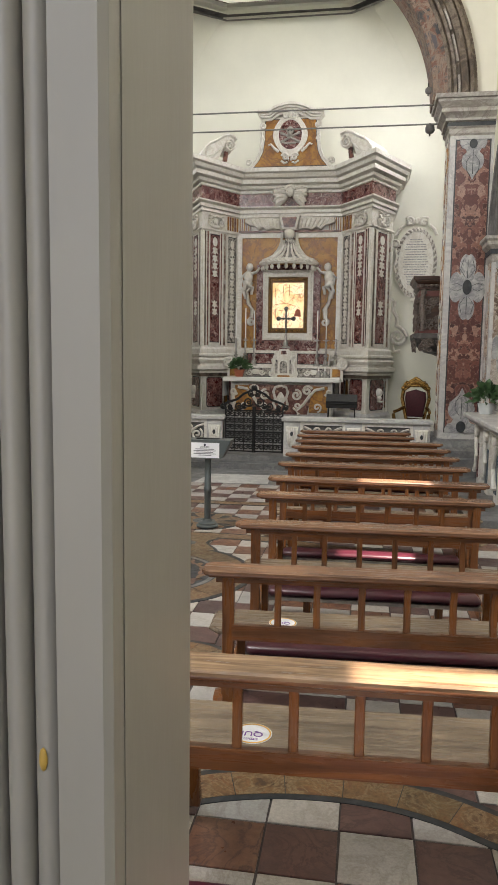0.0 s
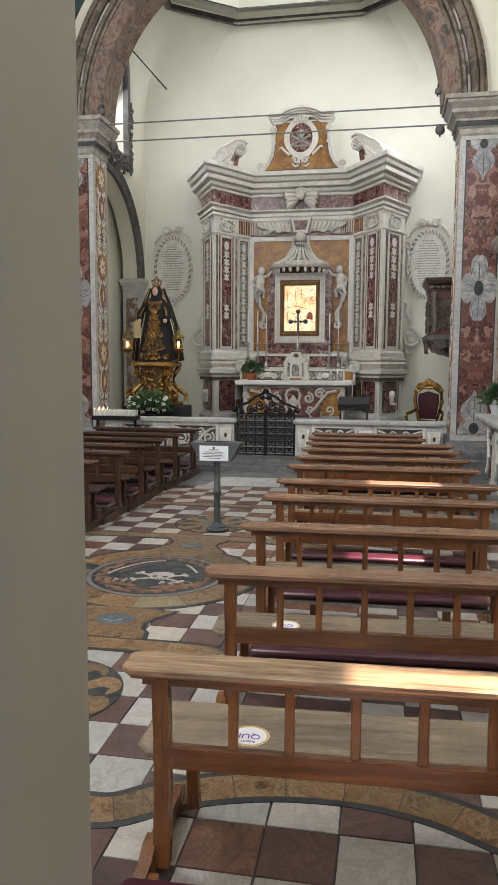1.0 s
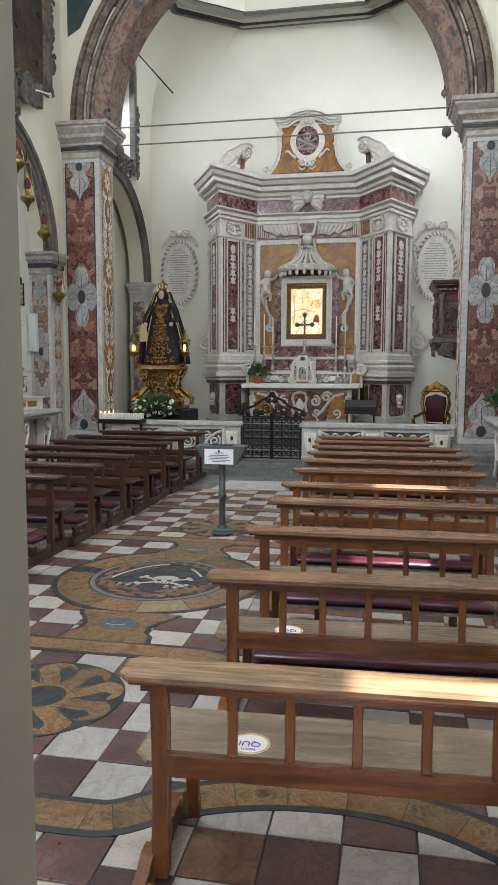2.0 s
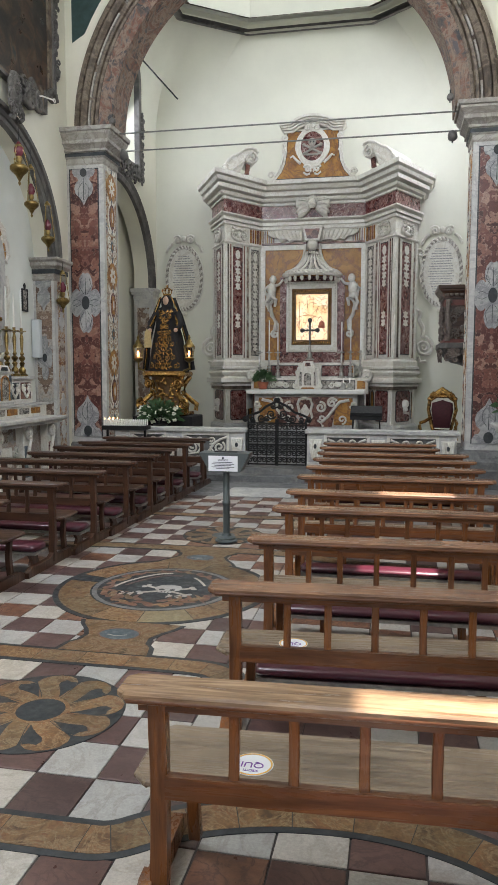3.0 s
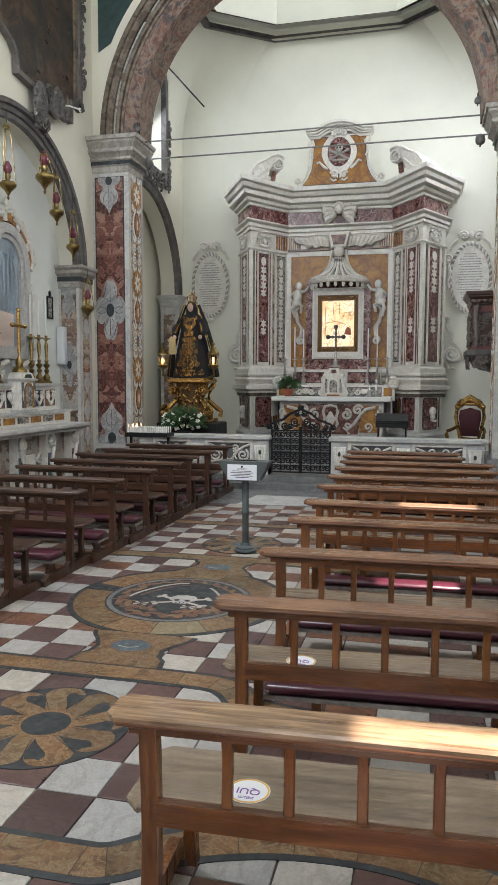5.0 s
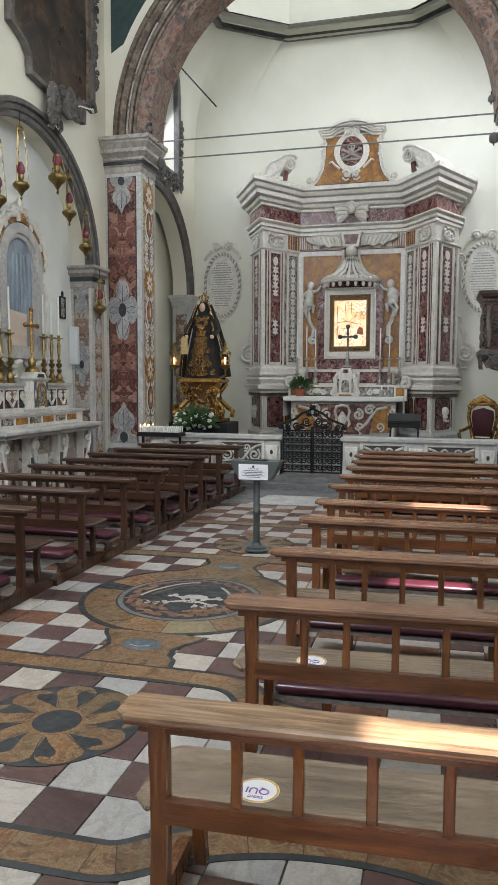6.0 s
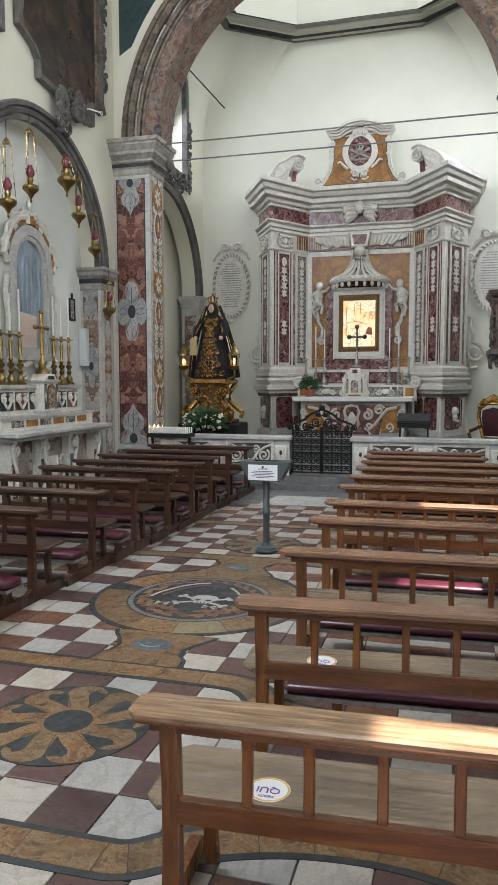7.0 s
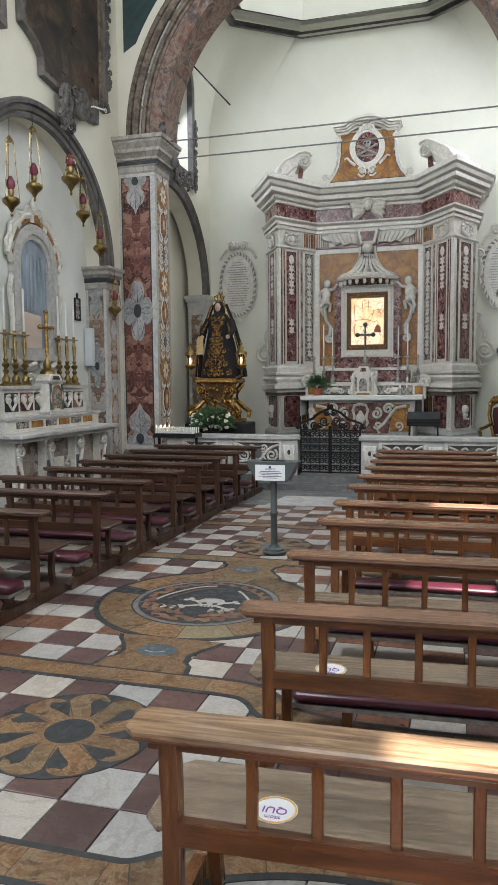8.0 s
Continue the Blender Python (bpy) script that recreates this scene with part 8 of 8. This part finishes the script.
for s in (-1, 1):
    lan = thing("carriage_lantern", "gilded lantern with a warm light beside the statue", "lantern", at(SX + s * 0.50, SY - 0.25, 1.842))
    part("stand", tube(bmesh.new(), [(-s * 0.12, 0.02, 0.0), (0, 0, 0.05), (0, 0, 0.18)], 0.02), "brass", lan)
    part("bowl", lathe(bmesh.new(), [(0.03, 0.16), (0.09, 0.20), (0.10, 0.24), (0.06, 0.26)], Matrix(), 12), "brass", lan, "", 40)
    part("light", lathe(bmesh.new(), [(0.02, 0.27), (0.032, 0.32), (0.02, 0.38)], Matrix(), 10), "lamp_glow", lan, "warm glowing bulb", 40)
    bm = bmesh.new()
    for k in range(6):
        a = math.pi * k / 3
        tube(bm, [(0.07 * math.cos(a), 0.07 * math.sin(a), 0.26), (0.10 * math.cos(a), 0.10 * math.sin(a), 0.44)], 0.007, 5)
    part("cage", bm, "brass", lan)
    part("roof", lathe(bmesh.new(), [(0.115, 0.44), (0.11, 0.47), (0.06, 0.52), (0.05, 0.56), (0.02, 0.60), (0.03, 0.63), (0.005, 0.68)], Matrix(), 12), "brass", lan, "", 40)
fl = thing("flower_arrangement", "white flowers and dark greenery before the statue base", "flowers", at(SX + 0.02, SY - 0.55, 0.2))
part("vase", lathe(bmesh.new(), [(0.10, 0), (0.12, 0.3), (0.10, 0.6), (0.14, 0.66)], Matrix(), 14), "iron", fl, "", 40)
part("greenery", foliage(bmesh.new(), (0, 0, 0.72), 0.34, 420, 6, 0.13, 1.0), "leaf", fl, "", None)
bm = bmesh.new()
rnd = random.Random(21)
for k in range(26):
    a = rnd.uniform(math.pi, 2 * math.pi)
    r = rnd.uniform(0.12, 0.36)
    c = Vector((r * math.cos(a) * 1.15, r * math.sin(a) * 0.7, 0.72 + rnd.uniform(-0.02, 0.26)))
    for q in range(7):
        d = Vector((rnd.gauss(0, 1), rnd.gauss(0, 1), rnd.gauss(0, 1))).normalized() * 0.028
        ball(bm, tuple(c + d), (0.022, 0.022, 0.016), 6, 4)
part("blossoms", bm, "petal", fl, "white blossoms", 60)

# ---- side chapels ----
# upright blue grey streaks imitate what the niche glass reflects
M["mirror_blue"] = plain("blue_grey_reflection", (0.26, 0.31, 0.36), 0.3, 0, 0.45, 5.0, 0.05, 3.0, (1, 1, 0.25))
# colour of a warm reflection in the niche glass
M["veil"] = plain("pale_pink_reflection", (0.62, 0.50, 0.43), 0.6, 0, 0.12, 4.0, 0.05)
M["white_box"] = plain("white_plastic", (0.62, 0.65, 0.66), 0.5, 0, 0.04, 6, 0)


def chapel_altar(side, xf, y0, y1):
    """Marble side altar: front edge of its table at xf, from y0 to y1, built facing +x for the west side."""
    wx = WL - 0.32 if side < 0 else WR + 0.32
    s = -side
    yc = (y0 + y1) / 2
    face = FACE_E if side < 0 else FACE_W
    depth = abs(wx - xf)
    L = (y1 - y0) / 2
    root = at(xf, yc, 0, face)          # local: x along the wall, -y towards the nave, origin on the front edge
    al = thing("side_altar", "grey white marble side altar with inlaid front", "altar", root, "side altars")
    part("platform", boxes((-L - 0.1, L + 0.1, -0.25, depth, 0.0, 0.14)), "grey_step", al, "", None)
    part("table_slab", chamfer_board(-L, L, 0, depth, 1.07, 1.13, 0.02, 0.012), "grey_marble", al, "grey marble table slab", None)
    part("slab_moulding", boxes((-L + 0.06, L - 0.06, 0.06, depth, 1.02, 1.07)), "grey_marble", al, "", None)
    part("front_block", boxes((-L + 0.30, L - 0.30, 0.32, depth, 0.14, 1.02)), "brown_breccia", al, "brown breccia front", None)
    for k in (-1, 1):
        for xx, w in ((L - 0.22, 0.16), (L - 0.95, 0.22)):
            pil = part("pilaster", boxes((k * xx - w / 2, k * xx + w / 2, 0.20, depth, 0.14, 1.02)), "white_marble", al, "", None)
            part("inlay", boxes((k * xx - w / 2 + 0.03, k * xx + w / 2 - 0.03, 0.19, 0.2, 0.25, 0.72)), "tile_blue" if xx < L - 0.5 else "red_altar", pil, "", None)
            bm = bmesh.new()
            m = Matrix.Translation((k * xx, 0.17, 0)) @ Matrix.Diagonal((k, 1, 1, 1))
            scroll(bm, spiral(0.0, 0.90, 0.09, 1.6, 90, -1), 0.03, m)
            scroll(bm, [(0.07, 0.84), (0.02, 0.72), (-0.03, 0.55), (0.02, 0.4), (0.09, 0.32)], 0.03, m)
            part("volute", bm, "white_marble", pil, "carved white volute", 60)
    bm = bmesh.new()
    prism(bm, [(-0.13, 0.72), (0.13, 0.72), (0.15, 0.5), (0, 0.28), (-0.15, 0.5)], 0.03, at(0, 0.30, 0), 0.01)
    for k in (-1, 1):
        m = Matrix.Translation((0, 0.30, 0)) @ Matrix.Diagonal((k, 1, 1, 1))
        scroll(bm, spiral(0.26, 0.66, 0.09, 1.4, 180, 1), 0.022, m)
        scroll(bm, [(0.20, 0.55), (0.30, 0.42), (0.20, 0.30), (0.10, 0.22)], 0.02, m)
        prism(bm, [(0.44 * k, 0.92), (0.50 * k, 0.78), (0.46 * k, 0.55), (0.40 * k, 0.36), (0.36 * k, 0.2), (0.32 * k, 0.4), (0.38 * k, 0.7)], 0.02, at(0, 0.305, 0))
    part("shield", bm, "white_marble", al, "white marble shield and scrolls", 60)
    # tiers behind the table
    d0, d1 = depth - 0.42, depth - 0.26
    part("low_tier", boxes((-L + 0.12, L - 0.12, d0, depth, 1.131, 1.32)), "white_marble", al, "", None)
    part("high_tier", boxes((-L + 0.25, L - 0.25, d1, depth, 1.32, 1.72)), "white_marble", al, "", None)
    part("tier_cap", boxes((-L + 0.10, L - 0.10, d0 - 0.03, depth, 1.30, 1.335), (-L + 0.22, L - 0.22, d1 - 0.04, depth, 1.70, 1.745)), "grey_marble", al, "", None)
    n = 6
    for i in range(n):
        xm = -L + 0.30 + (2 * L - 0.60) * (i + 0.5) / n
        w = (2 * L - 0.6) / n * 0.5
        part("inlay", boxes((xm - w * 0.8, xm + w * 0.8, d0 - 0.008, d0, 1.18, 1.27)), "siena" if i % 2 else "grey_breccia", al, "", None)
        part("inlay", boxes((xm - w * 0.85, xm + w * 0.85, d1 - 0.008, d1, 1.40, 1.65)), "red_breccia" if i % 2 else "tile_grey", al, "", None)
        bm = bmesh.new()
        for k in (-1, 1):
            m = Matrix.Translation((xm, d1 - 0.02, 0)) @ Matrix.Diagonal((k, 1, 1, 1))
            scroll(bm, spiral(w * 0.45, 1.56, w * 0.36, 1.4, 120, -1), 0.018, m)
            scroll(bm, [(w * 0.7, 1.62), (w * 0.4, 1.5), (0.0, 1.42)], 0.018, m)
        part("tier_scroll", bm, "white_marble", al, "", 60)
    # small tabernacle
    part("tabernacle", prism(bmesh.new(), [(-0.2, 1.336), (0.2, 1.336), (0.2, 1.80), (0.12, 1.90), (-0.12, 1.90), (-0.2, 1.80)], 0.2, at(0, d1 - 0.14, 0), 0.015), "white_marble", al, "small marble tabernacle", 40)
    part("tabernacle_door", prism(bmesh.new(), [(-0.09, 1.42), (0.09, 1.42), (0.09, 1.64)] + [(0.09 * math.cos(a), 1.64 + 0.09 * math.sin(a)) for a in (math.pi * i / 8 for i in range(1, 8))] + [(-0.09, 1.64)], 0.02, at(0, d1 - 0.165, 0)), "grey_breccia", al, "arched dark door", None)
    part("tabernacle_cornice", boxes((-0.225, 0.225, d1 - 0.185, d1 + 0.05, 1.785, 1.815), (-0.215, 0.215, d1 - 0.175, d1 + 0.05, 1.337, 1.375)), "grey_marble", al, "", None)
    for k in (-1, 1):
        part("tabernacle_panel", boxes((k * 0.155 - 0.028, k * 0.155 + 0.028, d1 - 0.162, d1 - 0.15, 1.40, 1.76)), "tile_blue", al, "blue grey marble strip", None)
        part("tabernacle_lozenge", prism(bmesh.new(), [(k * 0.155, 1.50), (k * 0.155 + 0.02, 1.58), (k * 0.155, 1.66), (k * 0.155 - 0.02, 1.58)], 0.004, at(0, d1 - 0.166, 0)), "white_marble", al, "", None)
    part("tabernacle_gable", prism(bmesh.new(), [(-0.10, 1.825), (0.10, 1.825), (0.07, 1.875), (-0.07, 1.875)], 0.006, at(0, d1 - 0.162, 0)), "tile_grey", al, "dark marble inset", None)
    arch_rim = [(0.105 * math.cos(math.pi * i / 10), 1.64 + 0.105 * math.sin(math.pi * i / 10)) for i in range(11)]
    part("tabernacle_rim", tube(bmesh.new(), [(x, d1 - 0.165, z) for x, z in [(0.105, 1.40)] + arch_rim + [(-0.105, 1.40)]], 0.013, 6), "siena", al, "yellow marble door rim", 60)
    # things on it
    for k in (-1, 1):
        for j, xx in enumerate((0.45, 0.68, 0.90)):
            p = root @ Vector((k * xx + 0.08, d1 + 0.10, 1.746))
            candlestick("turned brass altar candlestick with a white candle", p.x, p.y, p.z, 0.74, "brass", 0.58 if j != 1 else 0.50, "side altar candlesticks")
    p = root @ Vector((0.0, d1 - 0.02, 1.905))
    cr = thing("side_crucifix", "gilded crucifix on the side altar tabernacle", "crucifix", at(p.x, p.y, p.z, face), "side altar crucifixes")
    part("foot", lathe(bmesh.new(), [(0.11, 0), (0.10, 0.04), (0.05, 0.08), (0.06, 0.16), (0.02, 0.22), (0.02, 0.30)], Matrix(), 12), "brass", cr, "", 40)
    bm = bmesh.new()
    tube(bm, [(0, 0, 0.28), (0, 0, 0.86)], 0.025)
    tube(bm, [(-0.15, 0, 0.66), (0.15, 0, 0.66)], 0.025)
    for x, z in ((-0.16, 0.66), (0.16, 0.66), (0, 0.88)):
        ball(bm, (x, 0, z), 0.035, 8, 6)
    part("cross", bm, "gilt", cr, "", 50)
    # framed niche on the wall
    nw = thing("wall_niche", "arched marble niche frame with a blue grey reflecting front", "niche frame", at(wx, yc + 0.10, 2.05, face), "niche frames")

    def arch_line(hw, z0, zs):
        return [(-hw, z0), (hw, z0), (hw, zs)] + [(hw * math.cos(a), zs + hw * math.sin(a)) for a in (math.pi * i / 16 for i in range(1, 16))] + [(-hw, zs)]
    part("panel", prism(bmesh.new(), arch_line(0.36, 0.22, 1.42), 0.02, at(0, -0.03, 0)), "mirror_blue", nw, "glass front with blue grey reflections in its colour", None)
    part("inner_frame", ring(bmesh.new(), arch_line(0.42, 0.16, 1.42), arch_line(0.35, 0.23, 1.42), 0.07, at(0, -0.07, 0)), "grey_marble", nw, "thin moulded frame", 40)
    part("outer_frame", ring(bmesh.new(), arch_line(0.56, 0.05, 1.42), arch_line(0.42, 0.16, 1.42), 0.1, at(0, -0.10, 0)), "grey_marble", nw, "grey marble surround", 40)
    bm = bmesh.new()
    for k in (-1, 1):
        m = Matrix.Translation((0, -0.08, 0)) @ Matrix.Diagonal((k, 1, 1, 1))
        scroll(bm, [(0.58, 1.40), (0.66, 1.50), (0.62, 1.68), (0.50, 1.88), (0.30, 2.04), (0.14, 2.08)], 0.05, m)
        scroll(bm, spiral(0.14, 2.14, 0.08, 1.4, 270, 1), 0.03, m)
        scroll(bm, [(0.60, 1.2), (0.66, 1.0), (0.60, 0.6), (0.66, 0.2)], 0.035, m)
        scroll(bm, [(0.10, 0.0), (0.30, -0.06), (0.50, 0.02), (0.60, 0.05)], 0.06, m)
        scroll(bm, spiral(0.25, -0.16, 0.09, 1.4, 60, -1), 0.03, m)
    ball(bm, (0, -0.08, 2.26), (0.06, 0.04, 0.10), 8, 6)
    part("carving", bm, "white_marble", nw, "white marble scroll carving", 60)
    hood = [((0.60 + 0.05 * (i % 2)) * math.cos(math.pi * i / 16), 1.46 + (0.62 + 0.05 * (i % 2)) * math.sin(math.pi * i / 16)) for i in range(17)]
    for i in range(16):
        a, b = math.pi * (i + 0.04) / 16, math.pi * (i + 0.96) / 16
        wedge = [(0.565 * math.cos(a), 1.44 + 0.565 * math.sin(a)), (0.66 * math.cos(a), 1.44 + 0.70 * math.sin(a)), (0.66 * math.cos(b), 1.44 + 0.70 * math.sin(b)), (0.565 * math.cos(b), 1.44 + 0.565 * math.sin(b))]
        part("hood_inlay", prism(bmesh.new(), wedge, 0.06, at(0, -0.09, 0)), "white_marble" if i % 3 == 2 else "siena", nw, "", None)
    part("hood_edge", tube(bmesh.new(), [(x * 1.10, -0.08, z + 0.06) for x, z in hood], 0.03, 7), "white_marble", nw, "scalloped white edge", 60)
    # thin board that imitates the reflection of something lit
    part("drawn_curtain", prism(bmesh.new(), [(-0.30, 0.235), (0.16, 0.235), (0.17, 0.70), (-0.28, 0.74)], 0.008, at(0, -0.042, 0)), "veil", nw, "pale pink board standing in for a reflection in the glass", None)
    # raised streaks, also part of the imitated reflection
    bm = bmesh.new()
    for k in range(6):
        x = -0.30 + 0.11 * k
        tube(bm, [(x, -0.034, 0.75), (x + 0.02, -0.036, 1.1), (x + 0.05 * math.sin(k), -0.034, 1.55)], 0.014, 6, 0.03)
    part("curtain_folds", bm, "mirror_blue", nw, "blue grey folds put in as reflections", 60)
    return al


chapel_altar(-1, -4.13, 8.18, 10.88)
chapel_altar(1, 2.30, 7.9, 10.45)

pic = thing("small_picture", "small dark framed print on the chapel wall", "picture", at(WL - 0.32, 10.92, 2.78, FACE_E))
part("frame", ring(bmesh.new(), [(-0.09, 0), (0.09, 0), (0.09, 0.36), (-0.09, 0.36)], [(-0.065, 0.025), (0.065, 0.025), (0.065, 0.335), (-0.065, 0.335)], 0.02, at(0, -0.022, 0)), "iron", pic, "", None)
part("print", boxes((-0.066, 0.066, -0.012, -0.004, 0.024, 0.336)), "grey_breccia", pic, "", None)
part("finial", prism(bmesh.new(), [(-0.02, 0.36), (0.02, 0.36), (0.03, 0.42), (0, 0.45), (-0.03, 0.42)], 0.015, at(0, -0.02, 0)), "iron", pic, "", None)
bx = thing("wall_box", "white plastic loudspeaker box on the chapel pilaster", "wall box", at(WL - 0.23, 11.20, 2.05))
part("case", chamfer_board(-0.08, 0.06, -0.09, 0.02, 0, 0.62, 0.012, 0.008), "white_box", bx, "", None)


# ---- hanging lamps ----
def hanging_lamp(label, x, y, z, top, k=1.0):
    """z: the lowest point; top: where the chains meet; k: size."""
    o = thing("hanging_lamp", label, "lamp", pose(x, y, z), "hanging sanctuary lamps")
    part("bowl", lathe(bmesh.new(), [(0.004 * k, 0.0), (0.02 * k, 0.03 * k), (0.01 * k, 0.06 * k), (0.035 * k, 0.10 * k), (0.05 * k, 0.13 * k), (0.095 * k, 0.17 * k), (0.120 * k, 0.20 * k), (0.120 * k, 0.235 * k), (0.095 * k, 0.24 * k), (0.10 * k, 0.255 * k), (0.07 * k, 0.265 * k)], Matrix(), 18), "brass", o, "round brass bowl", 40)
    part("cup", lathe(bmesh.new(), [(0.05 * k, 0.25 * k), (0.03 * k, 0.29 * k), (0.045 * k, 0.33 * k), (0.035 * k, 0.37 * k)], Matrix(), 12), "brass", o, "", 40)
    part("glass", lathe(bmesh.new(), [(0.035 * k, 0.37 * k), (0.062 * k, 0.42 * k), (0.055 * k, 0.48 * k), (0.02 * k, 0.55 * k)], Matrix(), 12), "ruby", o, "red glass", 40)
    h = top - z
    for q in range(3):
        a = 2 * math.pi * q / 3 + 0.4
        p0, p1 = Vector((0.112 * k * math.cos(a), 0.112 * k * math.sin(a), 0.235 * k)), Vector((0.05 * k * math.cos(a), 0.05 * k * math.sin(a), h))
        bm = bmesh.new()
        tube(bm, [p0, p0.lerp(p1, 0.5), p1], 0.006, 5)
        for f in (0.3, 0.62, 0.95):
            ball(bm, tuple(p0.lerp(p1, f)), 0.014 * k, 6, 5)
        part("chain", bm, "brass", o, "", 50)
    part("crown", lathe(bmesh.new(), [(0.055 * k, h - 0.01), (0.05 * k, h + 0.01), (0.015 * k, h + 0.06)], Matrix(), 12), "brass", o, "", 40)
    zt = CZ + math.sqrt(max(0.01, (CR + 0.04) ** 2 - (y - CY) ** 2)) - z
    part("hook_wire", tube(bmesh.new(), [(0, 0, h + 0.05), (0, 0, max(h + 0.10, zt))], 0.005, 5), "iron", o)
    return o


for y, z, top, k in ((8.52, 3.88, 4.82, 0.92), (9.06, 4.19, 5.12, 0.92), (10.03, 4.50, 5.05, 1.12), (10.37, 4.12, 4.84, 0.9), (10.88, 3.70, 4.42, 0.9), (11.34, 2.79, 3.42, 0.9), (7.95, 2.6, 3.4, 1.0)):
    hanging_lamp("hanging brass sanctuary lamp with red glass on chains", WL + 0.14 if y < 11 else WL + 0.15, y, z, top, k)

# ---- pictures on the nave wall ----
def wall_picture(label, outline, x, parts=True):
    c = (sum(p[0] for p in outline) / len(outline), sum(p[1] for p in outline) / len(outline))
    o = thing("wall_painting", label, "painting", at(x, 0, 0, FACE_E), "nave paintings")
    inner = [(c[0] + (y - c[0]) * 0.86, c[1] + (z - c[1]) * 0.88) for y, z in outline]
    mid = [(c[0] + (y - c[0]) * 0.94, c[1] + (z - c[1]) * 0.95) for y, z in outline]
    part("canvas", prism(bmesh.new(), inner, 0.03, at(0, -0.04, 0)), "dark_canvas", o, "darkened oil painting", None)
    part("outer_frame", ring(bmesh.new(), outline, mid, 0.10, at(0, -0.11, 0)), "dark_stone", o, "dark moulded frame", 30)
    part("inner_frame", ring(bmesh.new(), mid, inner, 0.07, at(0, -0.075, 0)), "brown_stone", o, "brown inner moulding", 30)
    return o


def rounded(keys):
    return smooth_line(keys + keys[:1], 1)[:-1]


big = wall_picture("large dark oil painting in a shaped moulded frame", [(8.96, 9.2), (8.96, 7.8), (8.96, 6.48), (9.14, 6.42), (9.32, 6.34), (9.43, 6.22), (9.44, 5.98), (9.95, 5.93), (10.50, 5.88), (11.02, 5.83), (11.04, 6.16), (11.36, 6.12), (11.38, 7.6), (11.38, 9.2)], WL)
bm = bmesh.new()
carve(bm, 9.85, 10.62, 5.72, 6.02, 44, 0.075, 41, -0.15)
carve(bm, 9.80, 10.10, 5.48, 5.80, 22, 0.08, 44, -0.14)
carve(bm, 11.34, 11.46, 6.5, 8.2, 46, 0.055, 42, -0.10)
for x, z, e in ((9.98, 5.80, 1), (10.40, 5.98, -1), (10.62, 5.86, 1)):
    scroll(bm, spiral(x, z, 0.15, 1.7, 90, e), 0.045, Matrix(), -0.16, 0.025)
scroll(bm, [(10.1, 5.80), (10.35, 5.72), (10.55, 5.78), (10.62, 5.95)], 0.06, Matrix(), -0.15, 0.04)
scroll(bm, [(11.02, 6.10), (11.12, 6.22), (11.26, 6.22), (11.33, 6.12)], 0.06, Matrix(), -0.13, 0.03)
part("carving", bm, "dark_stone", big, "dark carved garland", 60)
wall_picture("dark oil painting in a shaped moulded frame", [(6.2, 9.0), (6.2, 6.5), (6.6, 6.3), (8.2, 6.3), (8.62, 6.22), (8.60, 9.0)], WL)
hook = thing("banner_hook", "white metal wall bracket ending in a ring", "bracket", at(WL, 10.55, 5.95, FACE_E))
part("bar", tube(bmesh.new(), [(0, 0, 0), (0.10, -0.22, 0.02), (0.30, -0.30, 0.03)], 0.012), "wax", hook)
part("ring", tube(bmesh.new(), [(0.33 + 0.03 * math.cos(a), -0.30, 0.03 + 0.03 * math.sin(a)) for a in (2 * math.pi * i / 12 for i in range(13))], 0.008), "wax", hook)

# ---- painted spandrels of the arch wall ----
for s in (-1, 1):
    xe = AX + s * 3.46
    arcp = [(AX + s * 3.60 * math.cos(radians(a)), AZ + 3.60 * math.sin(radians(a))) for a in range(26, 82, 4)]
    pts = [(xe, 7.30)] + [p for p in arcp if p[1] > 7.32 and abs(p[0] - AX) < 3.44 and p[1] < 9.35] + [(xe, 9.35)]
    sp = tagged(part("spandrel_painting", prism(bmesh.new(), pts, 0.012, at(0, YP + 0.03, 0)), "dark_green", None, "", None), "dark green painted field above the arch", "wall painting", kind="structure")
# plant on the east side altar
pt = thing("potted_plant", "green leafy plant in a white pot on the side altar", "potted plant", at(2.55, 10.1, 1.131))
part("pot", lathe(bmesh.new(), [(0.08, 0), (0.11, 0.12), (0.115, 0.14)], Matrix(), 16), "white_box", pt, "", 40)
part("leaves", foliage(bmesh.new(), (0, 0, 0.15), 0.22, 150, 9, 0.13, 1.2), "leaf", pt, "", None)

# small carved work that cannot be told apart piece by piece
for ob in bpy.data.objects:
    if ob.parent and ob.name.split(".")[0] in ("arabesque", "carved_writing", "carving", "crest_carving", "back_crest", "canopy_ribs", "relief", "blossoms", "leaves", "greenery", "beaded_edge", "rope_edge", "carved_swag", "inlay_lines", "inlay_curls", "panel_scrolls", "notice_lines", "frame_scroll", "tier_scroll", "scrollwork", "shell_drape", "side_volute"):
        ob["kind"] = "stuff"
